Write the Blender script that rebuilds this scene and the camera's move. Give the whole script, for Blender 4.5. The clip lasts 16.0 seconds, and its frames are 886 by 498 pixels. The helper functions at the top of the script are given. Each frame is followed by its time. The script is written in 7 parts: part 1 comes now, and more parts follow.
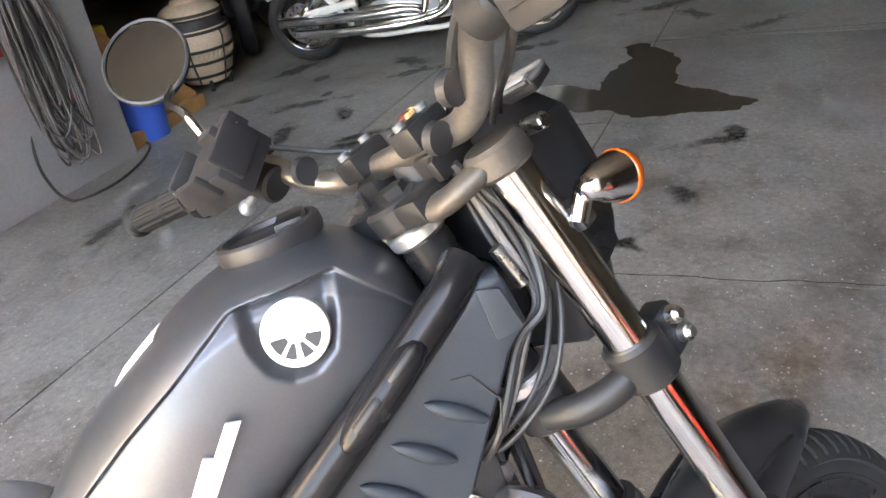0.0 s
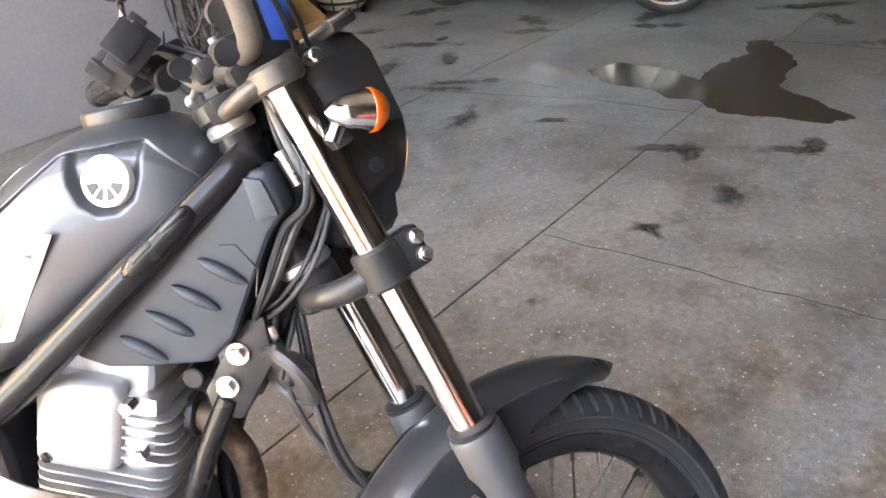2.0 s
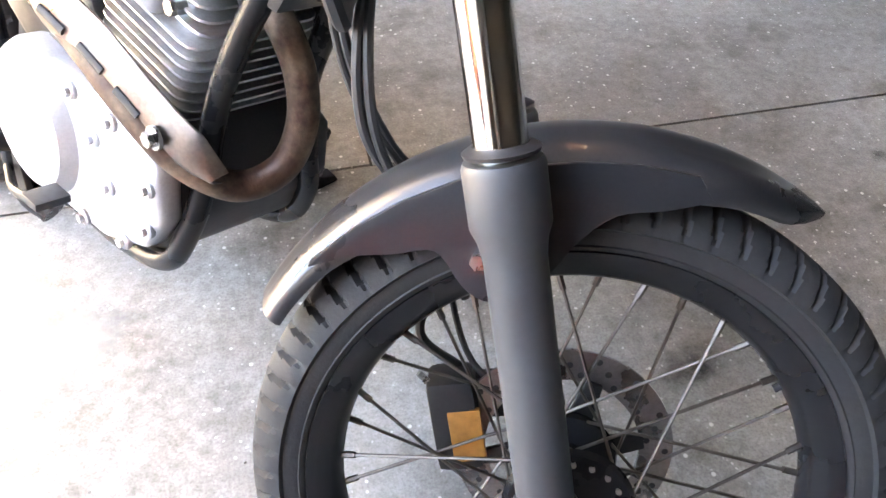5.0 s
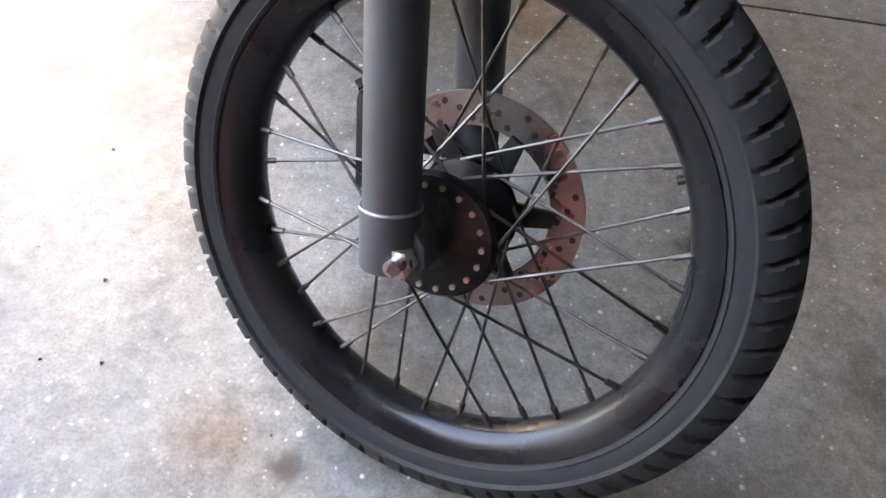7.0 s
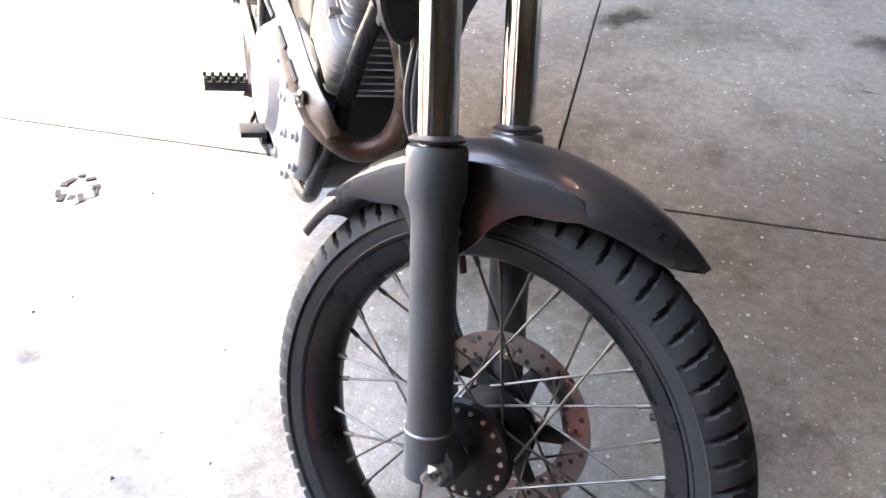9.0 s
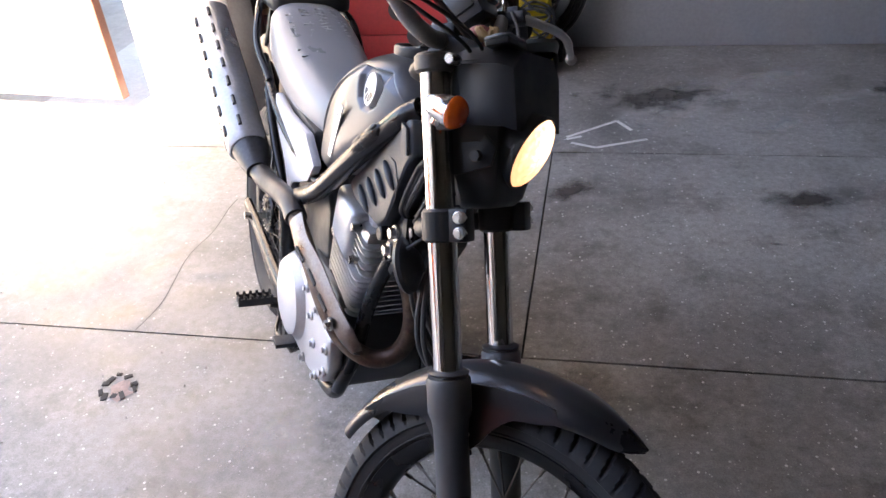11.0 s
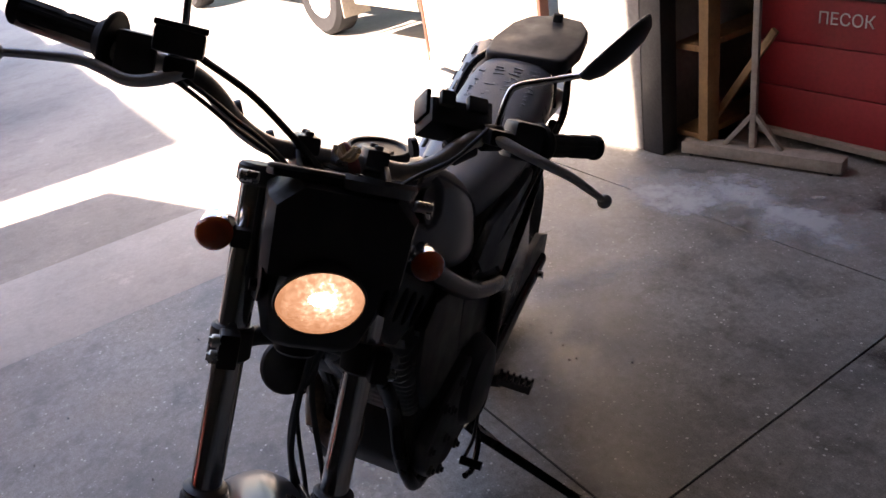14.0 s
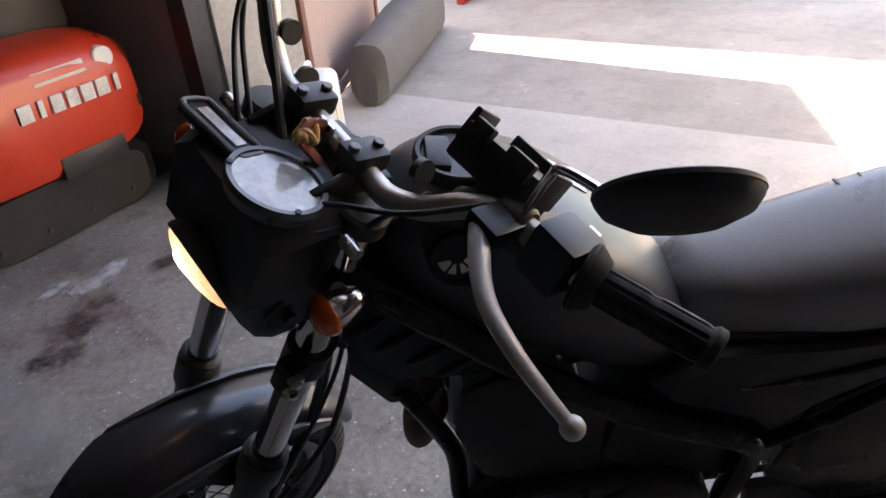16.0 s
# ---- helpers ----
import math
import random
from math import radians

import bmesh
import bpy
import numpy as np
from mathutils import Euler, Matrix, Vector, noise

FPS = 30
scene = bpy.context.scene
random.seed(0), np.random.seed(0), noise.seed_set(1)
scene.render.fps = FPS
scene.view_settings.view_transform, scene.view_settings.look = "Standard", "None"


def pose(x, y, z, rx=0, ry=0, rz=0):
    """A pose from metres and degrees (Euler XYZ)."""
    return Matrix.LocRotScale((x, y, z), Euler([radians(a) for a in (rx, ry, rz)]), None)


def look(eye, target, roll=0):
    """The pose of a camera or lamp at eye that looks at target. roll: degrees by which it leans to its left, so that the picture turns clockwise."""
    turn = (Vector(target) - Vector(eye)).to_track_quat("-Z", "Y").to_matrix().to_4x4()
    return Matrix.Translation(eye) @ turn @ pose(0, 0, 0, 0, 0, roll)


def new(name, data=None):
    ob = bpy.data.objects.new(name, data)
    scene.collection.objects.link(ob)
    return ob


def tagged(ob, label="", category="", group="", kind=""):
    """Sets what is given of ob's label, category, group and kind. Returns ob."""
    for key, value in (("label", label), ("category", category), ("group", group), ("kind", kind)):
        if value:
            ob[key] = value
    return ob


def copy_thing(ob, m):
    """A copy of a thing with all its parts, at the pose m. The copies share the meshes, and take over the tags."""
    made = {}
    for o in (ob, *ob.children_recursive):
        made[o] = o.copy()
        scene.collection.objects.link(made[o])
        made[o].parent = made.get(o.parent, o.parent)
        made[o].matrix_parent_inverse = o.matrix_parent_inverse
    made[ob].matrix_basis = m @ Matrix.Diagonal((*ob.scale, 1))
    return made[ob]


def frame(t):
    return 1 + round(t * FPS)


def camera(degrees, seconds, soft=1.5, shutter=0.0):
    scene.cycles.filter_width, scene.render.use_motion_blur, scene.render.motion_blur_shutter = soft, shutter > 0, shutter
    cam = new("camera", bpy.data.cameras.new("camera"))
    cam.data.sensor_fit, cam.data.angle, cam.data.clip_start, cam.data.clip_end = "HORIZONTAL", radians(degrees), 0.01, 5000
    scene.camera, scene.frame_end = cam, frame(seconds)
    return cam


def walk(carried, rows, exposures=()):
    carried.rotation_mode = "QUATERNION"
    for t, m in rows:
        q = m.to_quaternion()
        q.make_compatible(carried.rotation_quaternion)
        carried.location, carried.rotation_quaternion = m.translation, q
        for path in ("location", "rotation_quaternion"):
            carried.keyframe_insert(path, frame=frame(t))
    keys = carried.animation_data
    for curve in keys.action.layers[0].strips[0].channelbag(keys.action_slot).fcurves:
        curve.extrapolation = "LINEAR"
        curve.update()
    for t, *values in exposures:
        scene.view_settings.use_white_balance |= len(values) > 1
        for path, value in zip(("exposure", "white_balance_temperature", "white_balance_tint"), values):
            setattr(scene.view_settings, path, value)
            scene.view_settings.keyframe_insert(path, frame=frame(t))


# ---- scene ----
cam = camera(59.6, 16.0)
PATH = [
    (0, (-0.091, 0.697, 1.246), (1.465, 1.512, 0.289), -9.9),
    (0.5, (-0.141, 0.591, 1.329), (1.442, 1.501, 0.514), -5.8),
    (1, (-0.097, 0.468, 1.333), (1.389, 1.516, 0.498), -3.9),
    (1.5, (-0.063, 0.361, 1.294), (1.331, 1.464, 0.378), -3.6),
    (2, (-0.05, 0.317, 1.244), (1.283, 1.41, 0.231), -3.6),
    (2.5, (-0.053, 0.318, 1.189), (1.212, 1.382, 0.064), -3.4),
    (3, (-0.028, 0.367, 1.147), (1.169, 1.408, -0.071), -0.0),
    (5.5, (0.366, 0.244, 0.97), (0.58, 1.551, -0.529), 2.0),
    (6, (0.412, 0.114, 0.952), (0.538, 1.367, -0.602), 2.2),
    (6.5, (0.501, 0.113, 0.915), (0.461, 1.293, -0.7), 1.0),
    (7, (0.571, 0.163, 0.868), (0.436, 1.331, -0.749), 4.2),
    (7.5, (0.658, 0.197, 0.865), (0.449, 1.371, -0.741), 5.1),
    (8, (0.732, 0.197, 0.888), (0.491, 1.409, -0.685), 4.1),
    (8.5, (0.715, 0.179, 0.956), (0.404, 1.48, -0.53), 1.7),
    (9, (0.648, 0.101, 1.076), (0.21, 1.51, -0.274), -2.8),
    (9.5, (0.59, -0.002, 1.194), (0.207, 1.526, -0.039), -3.3),
    (10, (0.543, -0.076, 1.316), (0.234, 1.501, 0.125), -4.4),
    (12.5, (0.994, 0.015, 1.406), (0.129, 1.551, 0.461), -8.7),
    (13, (1.092, 0.227, 1.396), (-0.027, 1.609, 0.481), -9.8),
    (13.5, (1.224, 0.448, 1.357), (-0.14, 1.56, 0.406), -10.7),
    (14, (1.319, 0.65, 1.355), (-0.215, 1.505, 0.4), -10.2),
    (14.5, (1.316, 0.922, 1.332), (-0.336, 1.539, 0.387), -9.6),
    (15, (1.279, 1.163, 1.323), (-0.491, 1.288, 0.401), -9.2),
    (15.5, (1.177, 1.371, 1.304), (-0.512, 0.908, 0.337), -9.0),
    (16, (1.006, 1.485, 1.289), (-0.439, 0.547, 0.272), -5.7),
]
EXPOSURES = [(0.0, 5.35, 9500, 16), (0.5, 5.65, 9650, 16), (2.0, 5.7, 9650, 17), (3.0, 5.78, 9500, 17), (5.5, 5.8, 8750, 17), (6.5, 5.45, 8750, 17), (7.5, 5.32, 8600, 17), (8.5, 5.82, 8600, 18), (9.0, 5.62, 8550, 18), (10.0, 4.85, 7900, 19), (12.5, 3.45, 7750, 27), (13.0, 3.15, 7850, 28), (14.0, 2.7, 7950, 27), (15.0, 3.1, 8100, 24), (16.0, 3.45, 8400, 20)]
SKY_STRENGTH, LAMP_STRENGTH = 0.12, 0.19
walk(cam, [(t, look(eye, target, roll)) for t, eye, target, roll in PATH], EXPOSURES)

# ---- world and sun ----
world = bpy.data.worlds.new("sky")
scene.world = world
world.use_nodes = True
wn = world.node_tree.nodes
sky = wn.new("ShaderNodeTexSky")
sky.sky_type, sky.sun_disc = "NISHITA", False
SUN_EL, SUN_DIR = radians(50), Vector((0.075, 1.0, 0)).normalized()
sky.sun_elevation, sky.sun_rotation = SUN_EL, math.atan2(-SUN_DIR.x, -SUN_DIR.y)
wn["Background"].inputs["Strength"].default_value = SKY_STRENGTH
world.node_tree.links.new(sky.outputs[0], wn["Background"].inputs["Color"])
sun = new("sun", bpy.data.lights.new("sun", "SUN"))
sun.data.energy, sun.data.angle, sun.data.color = 5.0, radians(0.5), (1.0, 0.95, 0.88)
sun.matrix_world = look((0, -20, 20), Vector((0, -20, 20)) + SUN_DIR * math.cos(SUN_EL) - Vector((0, 0, math.sin(SUN_EL))))


# ---- materials ----
def shader(name):
    m = bpy.data.materials.new(name)
    m.use_nodes = True
    nt = m.node_tree
    return m, nt.nodes, nt.links, nt.nodes["Principled BSDF"]


def ramp(nodes, stops):
    r = nodes.new("ShaderNodeValToRGB")
    while len(r.color_ramp.elements) < len(stops):
        r.color_ramp.elements.new(0.5)
    for e, (p, c) in zip(r.color_ramp.elements, stops):
        e.position, e.color = p, (*c, 1) if len(c) == 3 else c
    return r


def noise_tex(nodes, links, vec, scale, detail=4, rough=0.55):
    n = nodes.new("ShaderNodeTexNoise")
    n.inputs["Scale"].default_value, n.inputs["Detail"].default_value, n.inputs["Roughness"].default_value = scale, detail, rough
    links.new(vec, n.inputs["Vector"])
    return n


def surface(name, color, rough=0.5, metal=0.0, vary=0.25, scale=6.0, grain=120.0, bump=0.05, rvary=0.15, tint=None, spread=(0.35, 0.7), coat=0.0, random_piece=0.0, spec=0.5):
    """A worn surface: colour and gloss vary at two scales, with a fine relief."""
    m, nodes, links, p = shader(name)
    vec = nodes.new("ShaderNodeTexCoord").outputs["Object"]
    big, fine = noise_tex(nodes, links, vec, scale, 5), noise_tex(nodes, links, vec, grain, 3)
    c = Vector(color)
    t = Vector(tint) if tint else c * (1 - vary)
    r = ramp(nodes, [(spread[0], tuple(t)), (spread[1], tuple(c))])
    links.new(big.outputs["Fac"], r.inputs[0])
    mix = nodes.new("ShaderNodeMix")
    mix.data_type, mix.blend_type = "RGBA", "MULTIPLY"
    mix.inputs["Factor"].default_value = min(1.0, vary * 1.4)
    links.new(r.outputs[0], mix.inputs["A"])
    rf = ramp(nodes, [(0.3, (0.6, 0.6, 0.6)), (0.65, (1.1, 1.1, 1.1))])
    links.new(fine.outputs["Fac"], rf.inputs[0])
    links.new(rf.outputs[0], mix.inputs["B"])
    out = mix.outputs["Result"]
    if random_piece:
        info = nodes.new("ShaderNodeObjectInfo")
        hsv = nodes.new("ShaderNodeHueSaturation")
        rng = nodes.new("ShaderNodeMapRange")
        rng.inputs["To Min"].default_value, rng.inputs["To Max"].default_value = 1 - random_piece, 1 + random_piece
        links.new(info.outputs["Random"], rng.inputs["Value"])
        links.new(rng.outputs[0], hsv.inputs["Value"])
        links.new(out, hsv.inputs["Color"])
        out = hsv.outputs[0]
    links.new(out, p.inputs["Base Color"])
    mr = nodes.new("ShaderNodeMapRange")
    mr.inputs["From Min"].default_value, mr.inputs["From Max"].default_value = 0.3, 0.7
    mr.inputs["To Min"].default_value, mr.inputs["To Max"].default_value = max(0.02, rough - rvary), min(1, rough + rvary)
    links.new(big.outputs["Fac"], mr.inputs["Value"])
    links.new(mr.outputs[0], p.inputs["Roughness"])
    p.inputs["Metallic"].default_value = metal
    p.inputs["Coat Weight"].default_value = coat
    p.inputs["Specular IOR Level"].default_value = spec
    if bump:
        b = nodes.new("ShaderNodeBump")
        b.inputs["Strength"].default_value, b.inputs["Distance"].default_value = bump, 0.004
        links.new(fine.outputs["Fac"], b.inputs["Height"])
        links.new(b.outputs[0], p.inputs["Normal"])
    return m


def concrete(name, light, dark, stain, fleck=0.75, gloss=0.48, grit=0.62):
    """Trodden concrete: broad stains, dusty patches, pale flecks of grit and a fine relief."""
    m, nodes, links, p = shader(name)
    vec = nodes.new("ShaderNodeNewGeometry").outputs["Position"]
    broad, mid, fine = noise_tex(nodes, links, vec, 1.1, 6, 0.65), noise_tex(nodes, links, vec, 5.0, 8, 0.72), noise_tex(nodes, links, vec, 44, 6, 0.75)
    r1 = ramp(nodes, [(0.40, dark), (0.57, light)])
    links.new(broad.outputs["Fac"], r1.inputs[0])
    r2 = ramp(nodes, [(0.33, stain), (0.50, (1, 1, 1)), (0.60, (1.0, 1.0, 1.0)), (0.70, (1.32, 1.33, 1.34))])
    links.new(mid.outputs["Fac"], r2.inputs[0])
    r3 = ramp(nodes, [(0.3, (0.42, 0.40, 0.38)), (0.7, (1.28, 1.28, 1.28))])
    links.new(fine.outputs["Fac"], r3.inputs[0])
    speck = noise_tex(nodes, links, vec, 230, 3, 0.7)
    r4 = ramp(nodes, [(0.34, (0.62, 0.61, 0.59)), (0.50, (1, 1, 1)), (0.68, (1.25, 1.25, 1.23))])
    links.new(speck.outputs["Fac"], r4.inputs[0])
    last = r1.outputs[0]
    for r, f in ((r2, 0.95), (r3, grit), (r4, grit)):
        mix = nodes.new("ShaderNodeMix")
        mix.data_type, mix.blend_type = "RGBA", "MULTIPLY"
        mix.inputs["Factor"].default_value = f
        links.new(last, mix.inputs["A"])
        links.new(r.outputs[0], mix.inputs["B"])
        last = mix.outputs["Result"]
    vor = nodes.new("ShaderNodeTexVoronoi")
    vor.inputs["Scale"].default_value = 34
    links.new(vec, vor.inputs["Vector"])
    vr = ramp(nodes, [(0.09, (1, 1, 1)), (0.14, (0, 0, 0))])
    links.new(vor.outputs["Distance"], vr.inputs[0])
    gate = ramp(nodes, [(0.46, (0, 0, 0)), (0.54, (fleck, fleck, fleck))])
    links.new(noise_tex(nodes, links, vec, 26, 2).outputs["Fac"], gate.inputs[0])
    big_fleck = nodes.new("ShaderNodeMath")
    big_fleck.operation = "MULTIPLY"
    links.new(vr.outputs[0], big_fleck.inputs[0])
    links.new(gate.outputs[0], big_fleck.inputs[1])
    # smaller, denser chips of pale stone, with uneven outlines
    warp = nodes.new("ShaderNodeVectorMath")
    warp.operation = "MULTIPLY_ADD"
    links.new(noise_tex(nodes, links, vec, 150, 2).outputs["Color"], warp.inputs[0])
    warp.inputs[1].default_value = (0.006, 0.006, 0.006)
    links.new(vec, warp.inputs[2])
    chips = nodes.new("ShaderNodeTexVoronoi")
    chips.inputs["Scale"].default_value = 82
    links.new(warp.outputs[0], chips.inputs["Vector"])
    cr = ramp(nodes, [(0.13, (1, 1, 1)), (0.20, (0, 0, 0))])
    links.new(chips.outputs["Distance"], cr.inputs[0])
    cgate = ramp(nodes, [(0.50, (0, 0, 0)), (0.60, (fleck * 0.8, fleck * 0.8, fleck * 0.8))])
    links.new(noise_tex(nodes, links, vec, 40, 3).outputs["Fac"], cgate.inputs[0])
    mul = nodes.new("ShaderNodeMath")
    mul.operation = "MULTIPLY_ADD"
    mul.use_clamp = True
    links.new(cr.outputs[0], mul.inputs[0])
    links.new(cgate.outputs[0], mul.inputs[1])
    links.new(big_fleck.outputs[0], mul.inputs[2])
    spot = nodes.new("ShaderNodeMix")
    spot.data_type = "RGBA"
    links.new(mul.outputs[0], spot.inputs["Factor"])
    links.new(last, spot.inputs["A"])
    spot.inputs["B"].default_value = (0.72, 0.7, 0.66, 1)
    links.new(spot.outputs["Result"], p.inputs["Base Color"])
    mr = nodes.new("ShaderNodeMapRange")
    mr.inputs["From Min"].default_value, mr.inputs["From Max"].default_value = 0.3, 0.7
    mr.inputs["To Min"].default_value, mr.inputs["To Max"].default_value = gloss - 0.2, gloss + 0.25
    links.new(mid.outputs["Fac"], mr.inputs["Value"])
    links.new(mr.outputs[0], p.inputs["Roughness"])
    b = nodes.new("ShaderNodeBump")
    b.inputs["Strength"].default_value, b.inputs["Distance"].default_value = 0.2, 0.003
    links.new(fine.outputs["Fac"], b.inputs["Height"])
    links.new(b.outputs[0], p.inputs["Normal"])
    return m


def blot(name, color, rough, inner=0.3, outer=0.75, wobble=0.55, scale=3.0, cover=1.0):
    """A stain that thins out to its own ragged edge; its sheet is one unit in radius."""
    m, nodes, links, p = shader(name)
    vec = nodes.new("ShaderNodeTexCoord").outputs["Object"]
    pos = nodes.new("ShaderNodeNewGeometry").outputs["Position"]
    n = noise_tex(nodes, links, pos, scale, 5, 0.65)
    ln = nodes.new("ShaderNodeVectorMath")
    ln.operation = "LENGTH"
    links.new(vec, ln.inputs[0])
    add = nodes.new("ShaderNodeMath")
    add.operation = "MULTIPLY_ADD"
    links.new(n.outputs["Fac"], add.inputs[0])
    add.inputs[1].default_value = wobble * 2
    sub = nodes.new("ShaderNodeMath")
    sub.operation = "SUBTRACT"
    links.new(ln.outputs["Value"], sub.inputs[0])
    sub.inputs[1].default_value = wobble
    links.new(sub.outputs[0], add.inputs[2])
    mr = nodes.new("ShaderNodeMapRange")
    mr.interpolation_type = "SMOOTHSTEP"
    mr.inputs["From Min"].default_value, mr.inputs["From Max"].default_value = inner, outer
    mr.inputs["To Min"].default_value, mr.inputs["To Max"].default_value = cover, 0
    links.new(add.outputs[0], mr.inputs["Value"])
    links.new(mr.outputs[0], p.inputs["Alpha"])
    p.inputs["Base Color"].default_value, p.inputs["Roughness"].default_value = (*color, 1), rough
    return m


FLOOR = concrete("floor_concrete", (0.290, 0.281, 0.265), (0.190, 0.183, 0.170), (0.43, 0.415, 0.385))
YARD = concrete("yard_concrete", (0.35, 0.335, 0.31), (0.28, 0.268, 0.25), (0.72, 0.71, 0.69), 0.2, 0.8, 0.22)
APRON = concrete("pale_apron_concrete", (0.44, 0.43, 0.41), (0.37, 0.36, 0.34), (0.82, 0.81, 0.79), 0.2, 0.8, 0.2)
JOINT = surface("joint_dirt", (0.05, 0.046, 0.04), 0.95, vary=0.3, scale=20)
WALL = surface("grey_wall_paint", (0.385, 0.40, 0.415), 0.6, vary=0.16, scale=1.6, grain=60, bump=0.12)
PLASTER = surface("old_plaster", (0.44, 0.42, 0.385), 0.9, vary=0.25, scale=2.2, grain=45, bump=0.3, tint=(0.33, 0.32, 0.30))
CREAM = surface("cream_door_paint", (0.66, 0.60, 0.50), 0.55, vary=0.18, scale=1.8, grain=70, bump=0.1, tint=(0.58, 0.49, 0.37))
PINK = surface("faded_pink_paint", (0.43, 0.30, 0.27), 0.7, vary=0.25, scale=1.4, grain=60, bump=0.15, tint=(0.40, 0.32, 0.29))
BROWN = surface("brown_frame_paint", (0.22, 0.09, 0.06), 0.6, vary=0.3, scale=4)
DARKWALL = surface("dark_far_wall", (0.085, 0.08, 0.076), 0.9, vary=0.4, scale=1.5)
CEIL = surface("ceiling_boards", (0.24, 0.236, 0.23), 0.9, vary=0.3, scale=1.5)
STEEL = surface("dark_steel", (0.06, 0.062, 0.066), 0.5, 0.6, vary=0.4, scale=5)
WOOD = surface("pine_board", (0.42, 0.25, 0.11), 0.65, vary=0.35, scale=9, grain=60, bump=0.2)
PALEWOOD = surface("weathered_timber", (0.40, 0.35, 0.29), 0.8, vary=0.3, scale=7, grain=60, bump=0.25)
PLY = surface("plywood", (0.56, 0.32, 0.13), 0.65, vary=0.3, scale=5, grain=50, bump=0.15)
RED = surface("red_box_paint", (0.42, 0.035, 0.04), 0.5, vary=0.25, scale=3, grain=60, bump=0.1)
REDBAR = surface("red_steel_paint", (0.55, 0.06, 0.04), 0.5, vary=0.2, scale=4)
YELLOW = surface("yellow_plastic", (0.68, 0.52, 0.03), 0.45, vary=0.15, scale=6)
GRIMYLID = surface("grimy_dark_lid", (0.045, 0.030, 0.026), 0.75, vary=0.4, scale=5, grain=80, bump=0.15)
ORANGE = surface("orange_machine_paint", (0.74, 0.13, 0.018), 0.4, vary=0.15, scale=3, coat=0.2)
REDORANGE = surface("red_orange_machine_paint", (0.62, 0.046, 0.018), 0.4, vary=0.2, scale=3, coat=0.2)
BLUE = surface("blue_plastic", (0.02, 0.11, 0.52), 0.4, vary=0.12, scale=6)
WHITEP = surface("white_plastic", (0.72, 0.72, 0.70), 0.45, vary=0.1, scale=5)
REDP = surface("red_plastic", (0.5, 0.02, 0.03), 0.4, vary=0.1, scale=5)
LETTER = surface("white_paint_strokes", (0.72, 0.70, 0.66), 0.7, vary=0.2, scale=30)
WORNMARK = surface("worn_seat_marks", (0.58, 0.59, 0.60), 0.6, vary=0.5, scale=60)
SHIELD = surface("heat_tinted_shield", (0.27, 0.255, 0.24), 0.38, 0.9, vary=0.3, scale=16, grain=200, bump=0.03, tint=(0.19, 0.135, 0.10))
CLAY = surface("fired_clay", (0.58, 0.45, 0.33), 0.85, vary=0.22, scale=5, grain=50, bump=0.2)
SKIRTP = surface("dark_forklift_iron", (0.020, 0.0195, 0.019), 0.7, vary=0.35, scale=6, grain=90, bump=0.2)
TEAL = surface("truck_cab_paint", (0.22, 0.46, 0.50), 0.5, vary=0.15, scale=3)
KERB = surface("rough_kerb_stone", (0.15, 0.147, 0.142), 0.9, vary=0.3, scale=6, bump=0.3)

TANK = surface("satin_graphite_paint", (0.082, 0.088, 0.099), 0.38, 0.6, vary=0.12, scale=5, grain=350, bump=0.01, rvary=0.05, coat=0.12)
FENDER = surface("graphite_mudguard_paint", (0.036, 0.037, 0.041), 0.30, 0.35, vary=0.2, scale=7, grain=300, bump=0.01, rvary=0.08, coat=0.2)
LEG = surface("grey_fork_paint", (0.060, 0.062, 0.066), 0.5, 0.1, vary=0.12, scale=12, bump=0.02)
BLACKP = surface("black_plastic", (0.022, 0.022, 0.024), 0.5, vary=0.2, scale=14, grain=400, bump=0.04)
SHROUD = surface("grained_dark_plastic", (0.031, 0.038, 0.047), 0.52, vary=0.15, scale=8, grain=700, bump=0.1, spec=0.32)
FRAMEP = surface("black_frame_enamel", (0.013, 0.013, 0.014), 0.24, 0.0, vary=0.3, scale=10, grain=200, bump=0.015, spec=0.22, rvary=0.08)
CLAMPP = surface("black_cast_clamp", (0.020, 0.020, 0.021), 0.42, 0.0, vary=0.3, scale=20, grain=300, bump=0.06, spec=0.35)
CHROME = surface("chrome", (0.64, 0.635, 0.63), 0.13, 1.0, vary=0.05, scale=20, grain=200, bump=0.0, rvary=0.04)
BARMET = surface("bare_handlebar_metal", (0.46, 0.43, 0.395), 0.40, 1.0, vary=0.2, scale=25, grain=250, bump=0.02, rvary=0.08)
ALLOY = surface("cast_alloy", (0.60, 0.60, 0.60), 0.38, 0.85, vary=0.2, scale=14, grain=260, bump=0.08, rvary=0.08)
ARMMET = surface("worn_brown_casting", (0.085, 0.074, 0.064), 0.48, 0.3, vary=0.35, scale=25, grain=250, bump=0.05, rvary=0.1)
PIERCED = surface("grey_pierced_sheet", (0.30, 0.31, 0.33), 0.4, 0.7, vary=0.2, scale=12, bump=0.03)
# crankcase colour; on the left-hand covers it also stands in for shade
DARKCASE = surface("dark_case_and_left_shade", (0.05, 0.05, 0.052), 0.5, 0.2, vary=0.3, scale=12, grain=300, bump=0.06)
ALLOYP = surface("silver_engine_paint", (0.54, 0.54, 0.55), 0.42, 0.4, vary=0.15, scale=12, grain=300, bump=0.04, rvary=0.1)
ZINC = surface("zinc_bolt", (0.60, 0.59, 0.57), 0.3, 1.0, vary=0.2, scale=60, bump=0.0)
